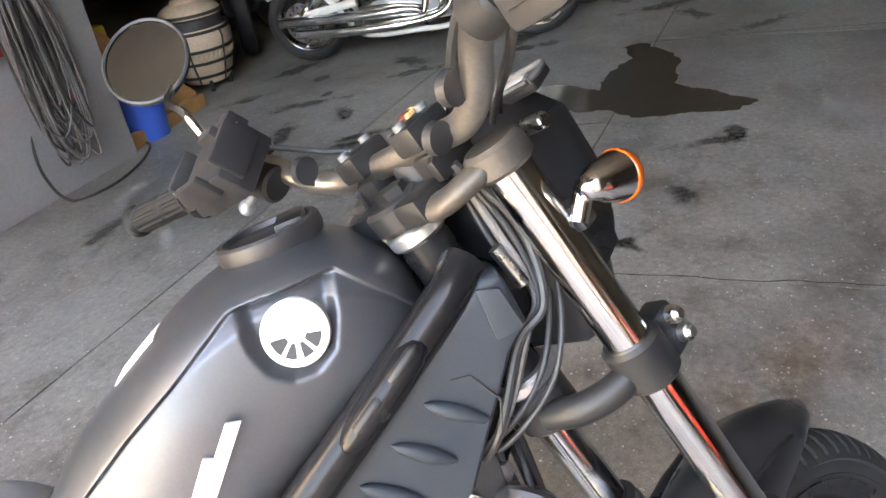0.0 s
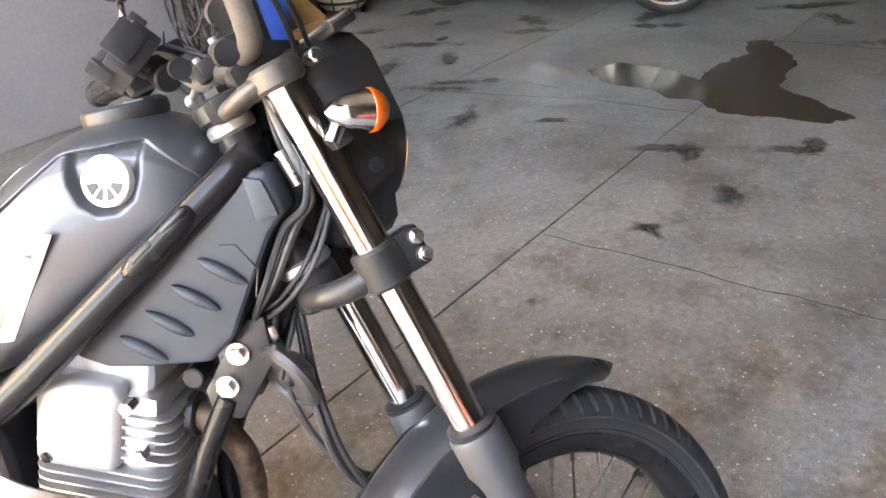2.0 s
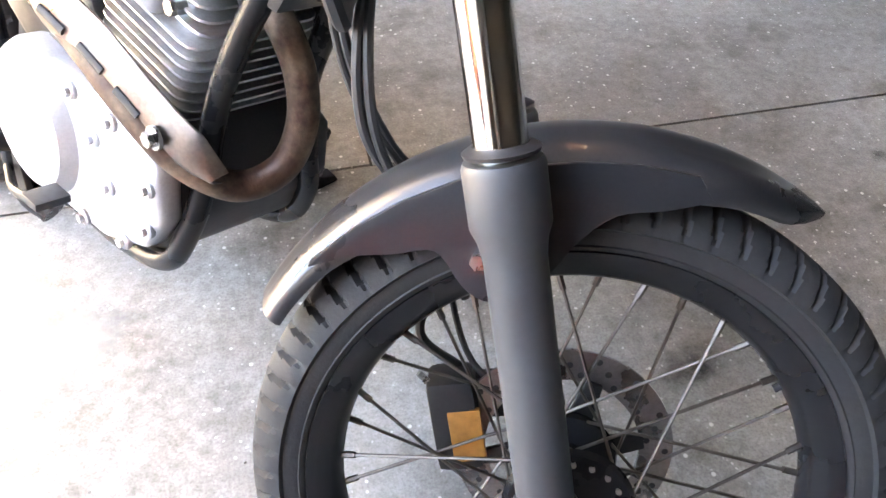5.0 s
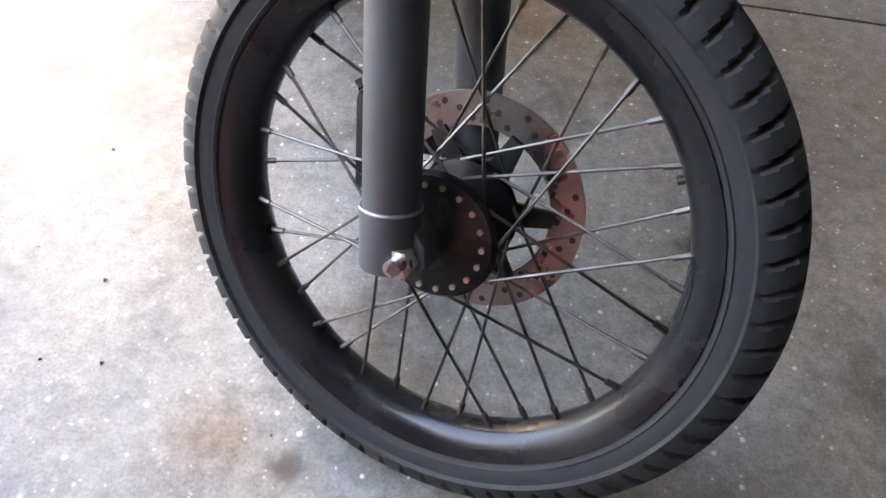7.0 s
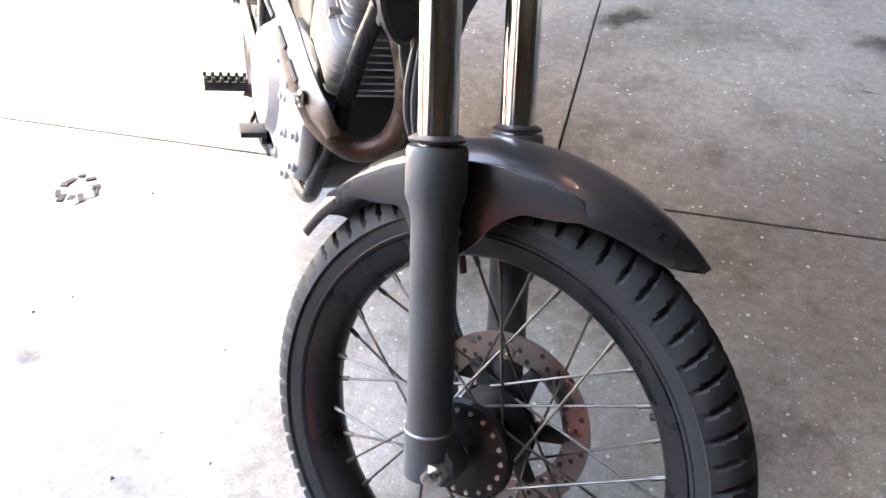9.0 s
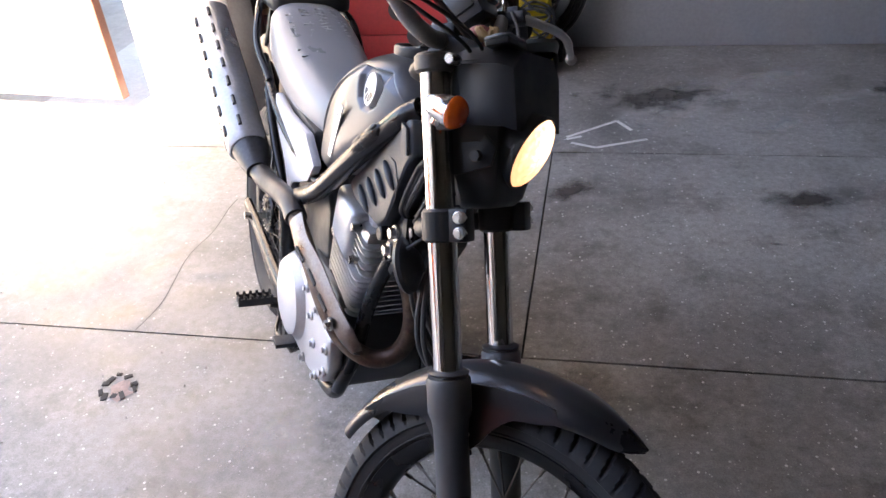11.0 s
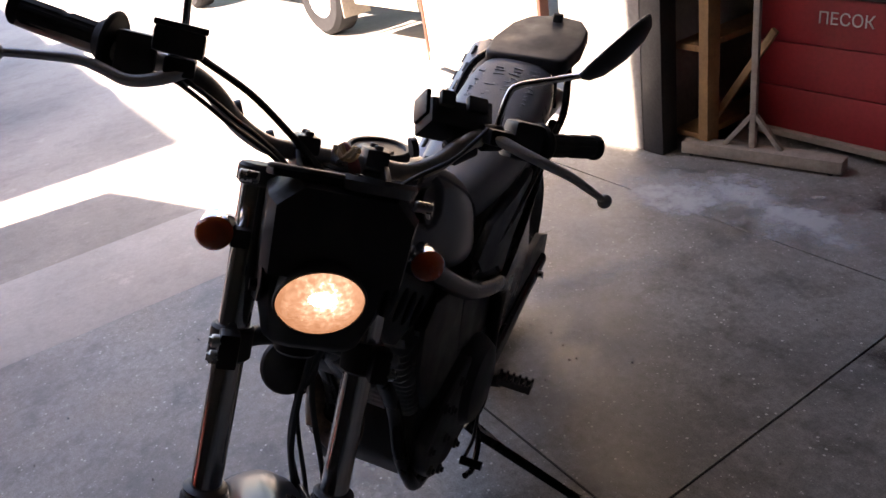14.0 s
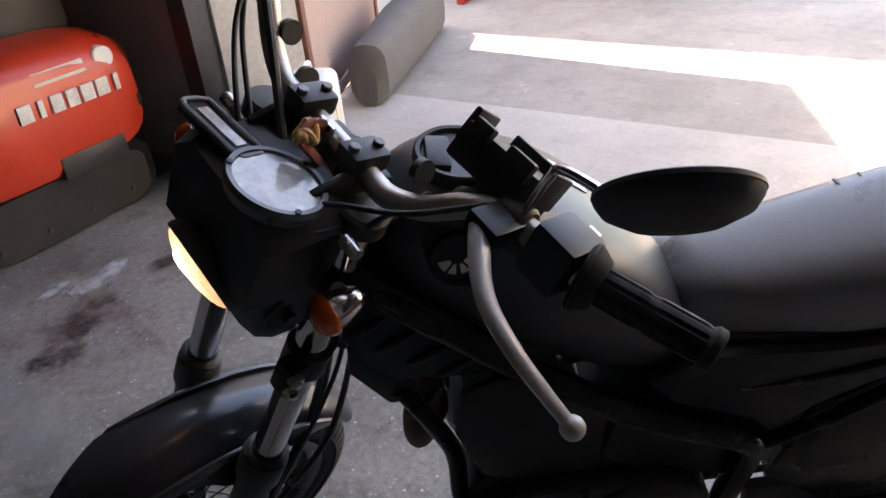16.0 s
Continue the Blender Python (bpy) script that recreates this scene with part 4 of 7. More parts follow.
part("speedometer_ring", bm, BEZEL, pod, "dull grey dial bezel")
for a in (40, 160, 280):
    q = PT @ Vector((0.0455 * math.cos(radians(a)), 0.006, 0.0455 * math.sin(radians(a))))
    part("bezel_screw", rod(B(), q, q + Vector((0, 0, 0.002)), 0.003, seg=8), BLACKP, pod)
bm = lathe(B(), [(0.0005, 0.003), (0.0425, 0.003)], 48)
bmesh.ops.transform(bm, matrix=PT, verts=bm.verts)
part("speedometer", bm, DIAL, pod, "pale round speedometer face")
SM = Matrix.Translation((0.064, -0.050, 0.800)) @ pose(0, 0, 0, 0, -6, 8)
bm = box(B(), (0, 0, 0), (0.034, 0.090, 0.010), 0.004, SM, 3)
part("warning_strip", bm, BLACKP, pod, "raised strip of warning lamps")
loop = [SM @ Vector((x * 0.030, y, 0.0062)) for x, y in ((-0.5, -0.040), (0.0, -0.045), (0.5, -0.040), (0.5, 0.0), (0.5, 0.040), (0.0, 0.045), (-0.5, 0.040), (-0.5, 0.0), (-0.5, -0.040))]
part("strip_frame", sweep(B(), spline(loop, 5), 0.0032, 8), BEZEL, pod, "dull grey oblong frame")
bm = box(B(), (0, 0, 0.006), (0.013, 0.060, 0.003), 0.001, SM)
part("warning_lens", bm, DIAL, pod)
# ignition lock and key strap
bm = rod(B(), (-0.028, -0.002, 0.772), (-0.022, -0.002, 0.812), 0.020, seg=24, bevel=0.003)
lock = on_fork("ignition_lock", bm, BLACKP)
bm = box(B(), (-0.020, -0.002, 0.822), (0.004, 0.022, 0.026), 0.001)
part("key", bm, ZINC, lock)
bm = sweep(B(), spline([(-0.016, -0.002, 0.830), (0.002, -0.002, 0.834), (0.014, 0.006, 0.826), (0.004, 0.014, 0.814), (-0.010, 0.020, 0.798), (-0.022, 0.026, 0.780)], 6), 0.0085, 10, flat=0.45)
part("key_strap", bm, LEATHER, lock, "reddish cloth key strap")
bm = B()
for k in range(3):
    ring = [Vector((0.006 + 0.010 * math.cos(t) + 0.003 * k, 0.002 + 0.009 * math.sin(t + k), 0.830 + 0.007 * math.sin(2 * t + 1.3 * k))) for t in (2 * math.pi * j / 10 for j in range(11))]
    sweep(bm, spline(ring, 3), 0.0040, 8)
part("strap_knot", bm, PLY, lock, "tan knotted cord")
# phone cradle on the left of the bar
HM = Matrix.Translation((-0.088, 0.158, 0.892)) @ pose(0, 0, 0, 0, -27, 4)
bm = box(B(), (0, 0, 0), (0.062, 0.092, 0.038), 0.005, HM)
holder = on_fork("phone_cradle", bm, BLACKP, "black phone cradle on the handlebar")
for c, s in (((0.0, -0.047, 0.014), (0.046, 0.008, 0.036)), ((0.0, 0.047, 0.014), (0.046, 0.008, 0.036)), ((-0.033, 0, 0.016), (0.008, 0.05, 0.03)), ((0.035, 0.02, 0.016), (0.012, 0.03, 0.022)), ((0.035, -0.025, 0.016), (0.012, 0.022, 0.022))):
    part("cradle_arm", box(B(), c, s, 0.003, HM), BLACKP, holder)
bm = rod(B(), (-0.058, 0.150, 0.850), (-0.058, 0.182, 0.872), 0.019, seg=20, bevel=0.003)
rod(bm, (-0.062, 0.165, 0.868), (-0.08, 0.162, 0.898), 0.011, seg=16)
part("cradle_clamp", bm, BLACKP, holder)


# tank
def tank_section(x, top, half, low, yb):
    """Half widths and heights of one cut across the tank, mirrored."""
    pts = [(0, top), (half * 0.40, top - 0.003), (half * 0.76, top - 0.015), (half * 0.94, top - 0.040), (half * 1.01, top - 0.085), (half * 1.02, (top + low) / 2 - 0.03), (half * 0.98, low + 0.02), (yb, low), (0, low)]
    out = [(x, y, z) for y, z in pts] + [(x, -y, z) for y, z in pts[-2:0:-1]]
    return out


rows = [(-0.374, 0.585, 0.030, 0.54, 0.02), (-0.382, 0.622, 0.052, 0.545, 0.04), (-0.402, 0.646, 0.072, 0.545, 0.055), (-0.435, 0.666, 0.088, 0.53, 0.06), (-0.475, 0.672, 0.098, 0.50, 0.06), (-0.52, 0.662, 0.105, 0.465, 0.06), (-0.57, 0.640, 0.112, 0.43, 0.06), (-0.62, 0.605, 0.110, 0.40, 0.06), (-0.67, 0.562, 0.103, 0.375, 0.06), (-0.715, 0.515, 0.094, 0.365, 0.06), (-0.745, 0.472, 0.084, 0.365, 0.05)]
SHOULDER = [(-0.80, 0.365), (-0.745, 0.4315), (-0.67, 0.5215), (-0.62, 0.5645), (-0.57, 0.602), (-0.525, 0.638), (-0.441, 0.648), (-0.40, 0.612), (-0.36, 0.565)]
POCKET = [(-0.043, 0.080), (-0.043, 0.032), (-0.038, -0.004), (-0.028, -0.026), (-0.010, -0.039), (0.012, -0.038), (0.030, -0.023), (0.038, 0.004), (0.041, 0.038), (0.041, 0.080)]
SECTS = [tank_section(*r) for r in rows]
CTRL = np.array([SECTS[i] for i in (0, 0, *range(11), 10, 10)])[:, (0, 1, 2, 3, 3, 4, 5, 6, 7, 8, 9, 10, 11, 12, 13, 13, 14, 15), :]


def bs(t):
    """Weights of a cubic B-spline within one span."""
    return np.array([(1 - t) ** 3, 3 * t**3 - 6 * t**2 + 4, -3 * t**3 + 3 * t**2 + 3 * t + 1, t**3]) / 6


def ease(x):
    x = min(1.0, max(0.0, x))
    return x * x * (3 - 2 * x)


def tank_point(u, v):
    """The tank's skin: u counts cuts from front to back, v runs round a cut."""
    i, j = min(int(u), 11), int(v)
    g = CTRL[i:i + 4][:, [(j - 1 + k) % 18 for k in range(4)], :]
    return np.einsum("i,j,ijk->k", bs(u - i), bs(v - j), g)


def inside(x, z):
    """How far a point lies within the badge pocket's outline."""
    n, best, ins = len(POCKET), 9.0, False
    for k in range(n):
        (ax, az), (bx, bz) = POCKET[k], POCKET[(k + 1) % n]
        t = max(0, min(1, ((x - ax) * (bx - ax) + (z - az) * (bz - az)) / ((bx - ax) ** 2 + (bz - az) ** 2)))
        best = min(best, math.hypot(x - ax - t * (bx - ax), z - az - t * (bz - az)))
        if (az > z) != (bz > z) and x < (bx - ax) * (z - az) / (bz - az) + ax:
            ins = not ins
    return best if ins else -best


def dent(p):
    """Sinks the side panel under the shoulder line, and the badge pocket in it."""
    x, y, z = p
    if abs(y) < 0.03:
        return p
    below = ease((float(np.interp(x, [q[0] for q in SHOULDER], [q[1] for q in SHOULDER])) - z) / 0.005)
    d = 0.0048 * below
    if -0.55 < x < -0.42 and z > 0.55:
        d += 0.0095 * below * ease(inside(x + 0.481, (z - 0.608) / 0.97) / 0.012)
    return (x, y - math.copysign(d, y), z)


vs = [j + k / n for j in range(18) for n in ((18,) if j in (2, 3, 4, 5, 12, 13, 14, 15) else (6,)) for k in range(n)]
us = [k * 12 / 216 for k in range(216)] + [11.9999]
bm = loft(B(), [[dent(tank_point(u, v)) for v in vs] for u in us])
bmesh.ops.recalc_face_normals(bm, faces=bm.faces)
tank = on_bike("fuel_tank", bm, TANK, "satin graphite fuel tank with creased shoulders", sharp=60)
CAPM = Matrix.Translation((-0.490, 0, 0.666)) @ Matrix.Rotation(radians(-9), 4, "Y") @ Matrix.Rotation(math.pi / 2, 4, "X")
bm = lathe(B(), [(0.036, -0.010), (0.046, -0.006), (0.0475, 0.000), (0.0468, 0.0085), (0.0445, 0.0110), (0.0400, 0.0105), (0.0380, 0.0060), (0.0005, 0.0055)], 48)
bmesh.ops.transform(bm, matrix=CAPM, verts=bm.verts)
cap = part("filler_cap", bm, BLACKP, tank, "low round black filler cap")
bm = box(B(), (0, 0, 0), (0.026, 0.052, 0.010), 0.004, Matrix.Translation((-0.470, 0.004, 0.678)) @ Matrix.Rotation(radians(-9), 4, "Y"))
part("cap_lock", bm, CLAMPP, cap)
for side in (-1, 1):
    # badge in its pocket
    m = Matrix.Translation((-0.481, side * 0.0955, 0.610)) @ pose(0, 0, 0, side * 11, 0, side * 4)
    bm = rod(B(), m @ Vector((0, -side * 0.020, 0)), m @ Vector((0, -side * 0.0075, 0)), 0.027, seg=48, bevel=0.001)
    # white right and black left: light and shade put into the badge colours
    badge = part("badge", bm, WHITEP if side < 0 else CLAMPP, tank, "round badge in its lit tone" if side < 0 else "round badge in its shaded tone")
    for a0, a1 in ((188, 226), (236, 262), (278, 304), (314, 352)):
        wedge = [(r * math.cos(radians(t)), r * math.sin(radians(t))) for r, t in [(0.0205, a0 + (a1 - a0) * k / 5) for k in range(6)] + [(0.0085, a1 - 4), (0.0085, a0 + 4)]]
        part("badge_wedge", plate(B(), wedge, -side * 0.0085, -side * 0.0070, 0, m), CLAMPP if side < 0 else ZINC, badge)
# highlight on the tank's right side, laid on as a thin pale plate
m = Matrix.Translation((-0.555, -0.1086, 0.515)) @ pose(0, 0, 0, 4, 0, 0)
bm = plate(B(), [(-0.070, -0.075), (-0.050, -0.073), (0.022, 0.045), (0.010, 0.046), (-0.006, 0.020), (-0.014, 0.022)], -0.0012, 0.0012, 0, m)
part("glare_stripe", bm, PANEL, tank, "pale slanted stripe, tank glare put into the colour")
patch = [[tank_point(u, v) + np.array((-0.0008, -0.0004, 0.0012)) for v in (16.95, 17.2, 17.45, 17.7)] for u in np.linspace(7.5, 8.3, 9)]
bm = loft(B(), [r + [p - np.array((-0.0004, 0.0, 0.0008)) for p in r[::-1]] for r in patch])
part("sticker", bm, WHITEP, tank, "small white sticker")

# frame
def frame_tube(pts, r, n=8, label="black frame tube"):
    return on_bike("frame_tube", sweep(B(), spline(pts, n), r, 16), FRAMEP, label)


for side in (-1, 1):
    frame_tube([(-0.338, side * 0.058, 0.624), (-0.368, side * 0.078, 0.596), (-0.48, side * 0.098, 0.498), (-0.60, side * 0.108, 0.395), (-0.66, side * 0.112, 0.350), (-0.74, side * 0.115, 0.305), (-0.835, side * 0.115, 0.255), (-0.862, side * 0.112, 0.215), (-0.855, side * 0.108, 0.10), (-0.845, side * 0.105, -0.08), (-0.80, side * 0.09, -0.115)], 0.0185)
    ends = Vector((-0.385, side * 0.093, 0.582)), Vector((-0.468, side * 0.108, 0.510))
    bm = sweep(B(), [ends[0].lerp(ends[1], t) for t in (0, 0.06, 0.16, 0.3, 0.7, 0.84, 0.94, 1)], [0.003, 0.009, 0.0125, 0.0138, 0.0138, 0.0125, 0.009, 0.003], 28, flat=1.1)
    br = on_bike("tube_bracket", bm, FRAMEP)
    for k in range(2):
        a, d = Vector((-0.397 - 0.034 * k, side * (0.1055 + 0.006 * k), 0.577 - 0.03 * k)), Vector((-0.02, side * 0.003, -0.0175))
        part("bracket_slot", sweep(B(), [a - d * 0.2, a, a + d, a + d * 1.2], [0.002, 0.0052, 0.0052, 0.002], 20), CLAMPP, br)
    frame_tube([(-0.40, side * 0.050, 0.345), (-0.436, side * 0.056, 0.27), (-0.464, side * 0.060, 0.19), (-0.468, side * 0.072, 0.10), (-0.478, side * 0.086, 0.038), (-0.515, side * 0.089, -0.020), (-0.61, side * 0.086, -0.052), (-0.74, side * 0.08, -0.066), (-0.82, side * 0.09, -0.08)], 0.0135, label="black engine cradle tube")
    # rear subframe
    frame_tube([(-0.70, side * 0.09, 0.345), (-0.88, side * 0.10, 0.36), (-1.05, side * 0.105, 0.40), (-1.22, side * 0.095, 0.455)], 0.011)
    frame_tube([(-0.86, side * 0.105, 0.20), (-1.00, side * 0.11, 0.31), (-1.12, side * 0.105, 0.41)], 0.010)
bm = sweep(B(), spline([(-0.295, 0, 0.595), (-0.325, 0, 0.50), (-0.352, 0, 0.43), (-0.385, 0, 0.37), (-0.402, 0, 0.34)], 6), 0.030, 18)
on_bike("down_tube", bm, FRAMEP)
bm = plate(B(), [(-0.345, 0.445), (-0.372, 0.44), (-0.425, 0.355), (-0.418, 0.322), (-0.385, 0.318), (-0.34, 0.39)], -0.056, 0.056, 0.005)
gus = on_bike("cradle_bracket", bm, CLAMPP, "black engine bracket plate")
for x, z in ((-0.379, 0.402), (-0.396, 0.362)):
    bm = rod(B(), (x, -0.056, z), (x, -0.060, z), 0.0135, seg=20)
    rod(bm, (x, -0.060, z), (x, -0.069, z), 0.0095, seg=6)
    part("bracket_bolt", bm, ZINC, gus)
# horn
HT = Matrix.Translation((-0.325, -0.055, 0.372)) @ pose(0, 0, 0, 0, 0, -38) @ pose(0, 0, 0, 24, 0, 0)
bm = lathe(B(), [(0.001, 0.024), (0.018, 0.022), (0.030, 0.012), (0.043, 0.006), (0.046, 0.0), (0.043, -0.006), (0.036, -0.009), (0.034, -0.005), (0.012, -0.004), (0.010, -0.009), (0.0005, -0.010)], 40)
bmesh.ops.transform(bm, matrix=HT, verts=bm.verts)
horn = on_bike("horn", bm, BLACKP, "black disc horn")
part("horn_stay", sweep(B(), [(-0.332, -0.045, 0.39), (-0.342, -0.05, 0.43)], 0.006, 8, flat=0.4), ZINC, horn)

# ribbed covers beside the steering head
COVER = [(-0.556, 0.412), (-0.545, 0.428), (-0.330, 0.613), (-0.314, 0.612), (-0.300, 0.566), (-0.318, 0.545), (-0.350, 0.478), (-0.372, 0.430), (-0.402, 0.402), (-0.47, 0.398), (-0.52, 0.398)]
for side in (-1, 1):
    bm = plate(B(), COVER, side * 0.030, side * 0.082, 0.012, seg=3)
    cov = on_bike("ribbed_cover", bm, SHROUD, "dark grained plastic cover with slanted ribs")
    for k in range(4):
        x, z = -0.3975 - 0.0335 * k, 0.5215 - 0.0285 * k
        p0, p1 = Vector((x, side * 0.0835, z)), Vector((x + 0.050, side * 0.0835, z - 0.029))
        pts = [p0 + (p1 - p0) * t for t in (0, 0.1, 0.3, 0.6, 0.9, 1)]
        bm = sweep(B(), pts, [0.0008, 0.0045, 0.0070, 0.0075, 0.0045, 0.001], 12, flat=1.0)
        part("rib", bm, SHROUD, cov)
    bm = plate(B(), [(-0.338, 0.606), (-0.318, 0.603), (-0.304, 0.566), (-0.328, 0.560)], side * 0.083, side * 0.088, 0.002)
    part("cover_tab", bm, SHROUD, cov)
    bm = sweep(B(), [(-0.372, side * 0.0825, 0.535), (-0.356, side * 0.0825, 0.535), (-0.335, side * 0.0825, 0.508), (-0.340, side * 0.0825, 0.478)], 0.0012, 6)
    part("cover_seam", bm, BLACKP, cov)
# small carburettor screw
on_bike("mixture_screw", rod(B(), (-0.432, -0.03, 0.375), (-0.432, -0.066, 0.375), 0.0125, seg=20, bevel=0.002), CLAMPP)

# seat
rows = [(-0.735, 0.432, 0.046, 0.045), (-0.77, 0.440, 0.068, 0.056), (-0.84, 0.447, 0.082, 0.060), (-0.95, 0.462, 0.095, 0.070), (-1.05, 0.482, 0.102, 0.074), (-1.14, 0.510, 0.102, 0.072), (-1.20, 0.530, 0.092, 0.066), (-1.235, 0.536, 0.070, 0.050)]
bm = loft(B(), [superell((x, 0, z), w, h, 24, 3.0) for x, z, w, h in rows])
seat = on_bike("seat", bm, SEAT, "grey vinyl seat with worn white lettering", sharp=60)
mod = seat.modifiers.new("smooth", "SUBSURF")
mod.levels = mod.render_levels = 1
random.seed(5)
bm = B()
for row, y in enumerate((-0.060, -0.024, 0.014, 0.052)):
    x = -0.965 - 0.012 * row
    while x > -1.165:
        zt = 0.5398 + max(0.0, -1.0 - x) * 0.30 - max(0.0, x + 1.0) * 0.15 - 0.010 * (abs(y) / 0.075) ** 2
        mm = Matrix.Translation((x, y + random.uniform(-0.004, 0.004), zt)) @ Matrix.Rotation(radians(14), 4, "Y") @ Matrix.Rotation(random.uniform(-0.35, 0.35), 4, "Z")
        if random.random() < 0.8:
            box(bm, (0, 0, 0), (0.0028, random.uniform(0.014, 0.026), 0.003), 0, mm)
        if random.random() < 0.45:
            box(bm, (-0.004, random.uniform(-0.008, 0.008), 0), (0.010, 0.0026, 0.003), 0, mm)
        x -= random.uniform(0.009, 0.015)
part("worn_lettering", bm, WORNMARK, seat, "rows of worn white marks")
for side in (-1, 1):
    bm = plate(B(), [(-0.70, 0.385), (-0.775, 0.425), (-0.93, 0.415), (-1.04, 0.425), (-1.02, 0.36), (-0.93, 0.30), (-0.885, 0.245), (-0.85, 0.285), (-0.74, 0.335)], side * 0.088, side * 0.108, 0.008)
    # pale on the lit right, black on the left: shade put into the colour
    on_bike("side_panel", bm, PANEL if side < 0 else BLACKP, "side panel under the seat, pale for the lit right side" if side < 0 else "side panel under the seat, black for the shaded left side")
bm = plate(B(), [(-0.74, 0.385), (-0.78, 0.425), (-0.93, 0.432), (-1.10, 0.455), (-1.10, 0.40), (-0.93, 0.33), (-0.80, 0.34)], -0.086, 0.086, 0.006)
on_bike("seat_pan", bm, BLACKP, "black plastic pan under the seat")
# tail and luggage plate
bm = loft(B(), [superell((x, 0, z), w, h, 20, 3.2) for x, z, w, h in ((-1.10, 0.43, 0.070, 0.030), (-1.25, 0.455, 0.075, 0.034), (-1.40, 0.44, 0.070, 0.034), (-1.50, 0.41, 0.055, 0.026))])
on_bike("rear_mudguard", bm, BLACKP, "black rear mudguard and tail")
outl = [(-1.185, -0.115), (-1.20, -0.135), (-1.30, -0.15), (-1.42, -0.135), (-1.49, -0.095), (-1.515, 0), (-1.49, 0.095), (-1.42, 0.135), (-1.30, 0.15), (-1.20, 0.135), (-1.185, 0.115)]
bm = plate(B(), outl, -0.018, 0.018, 0.012, Matrix.Translation((-1.32, 0.012, 0.594)) @ Matrix.Rotation(radians(4), 4, "Y") @ Matrix.Rotation(radians(4), 4, "X") @ Matrix.Diagonal((0.88, 0.70, 1, 1)) @ Matrix.Translation((1.325, 0, 0)) @ Matrix.Rotation(math.pi / 2, 4, "X"), seg=3)
rack = on_bike("luggage_plate", bm, BLACKP, "black rounded luggage plate behind the seat")
part("plate_latch", box(B(), (-1.44, 0.02, 0.622), (0.018, 0.024, 0.036), 0.006), BLACKP, rack)
for side in (-1, 1):
    bm = sweep(B(), spline([(-1.08, side * 0.112, 0.44), (-1.16, side * 0.125, 0.50), (-1.22, side * 0.112, 0.556), (-1.31, side * 0.09, 0.570), (-1.42, side * 0.07, 0.575)], 6), 0.0085, 10)
    part("rack_rail", bm, FRAMEP, rack, "black tubular rack rail")
    bm = sweep(B(), [(-1.30, side * 0.07, 0.46), (-1.30, side * 0.06, 0.57)], 0.008, 8)
    part("rack_stay", bm, FRAMEP, rack)

# rear wheel and swingarm
RW = Matrix.Translation((-1.285, -0.006, -0.006)) @ Matrix.Rotation(radians(7), 4, "Y")
rw = spoked_wheel(bike, RW, 0.305, 0.100, 0.188, 0.055, 0.036, "rear_wheel", 58, "black block-tread rear tyre")
for side in (-1, 1):
    bm = sweep(B(), [(-0.84, side * 0.098, -0.03), (-1.0, side * 0.098, -0.028), (-1.22, side * 0.095, -0.015), (-1.37, side * 0.095, -0.008)], [0.028, 0.026, 0.022, 0.020], 12, flat=0.6)
    on_bike("swingarm", bm, FRAMEP, "black swingarm beam")
on_bike("rear_axle", rod(B(), (-1.292, -0.12, -0.008), (-1.292, 0.12, -0.008), 0.010, seg=14), ZINC)
bm = lathe(B(), [(0.075, 0.058), (0.092, 0.058), (0.092, 0.063), (0.075, 0.063)], 48, (-1.292, 0, -0.008), closed=True)
on_bike("rear_sprocket", bm, STEEL)
bm = sweep(B(), spline([(-0.80, 0.062, 0.055), (-1.05, 0.062, 0.075), (-1.31, 0.062, 0.085)], 4), 0.010, 8, flat=0.45)
sweep(bm, spline([(-0.80, 0.062, -0.02), (-1.05, 0.062, -0.06), (-1.31, 0.062, -0.10)], 4), 0.010, 8, flat=0.45)
on_bike("drive_chain", bm, STEEL, "oily drive chain")
bm = rod(B(), (-1.00, 0.0, 0.02), (-0.90, 0, 0.33), 0.022, seg=18)
for k in range(7):
    c = Vector((-1.00, 0, 0.02)).lerp(Vector((-0.90, 0, 0.33)), 0.15 + k * 0.1)
    lathe(bm, [(0.026, -0.004), (0.034, 0), (0.026, 0.004)], 20, c)
on_bike("rear_shock", bm, STEEL)

bm = plate(B(), [(-0.90, 0.055), (-1.10, 0.080), (-1.34, 0.085), (-1.42, 0.045), (-1.42, -0.03), (-1.20, -0.055), (-0.92, -0.055)], 0.070, 0.090, 0.006)
on_bike("chain_guard", bm, BLACKP, "black chain guard")
bm = plate(B(), [(-0.96, 0.36), (-1.10, 0.34), (-1.19, 0.12), (-1.14, 0.04), (-1.02, 0.02), (-0.92, 0.10)], 0.080, 0.094, 0.006)
on_bike("hanger_plate", bm, FRAMEP, "black frame hanger plate")

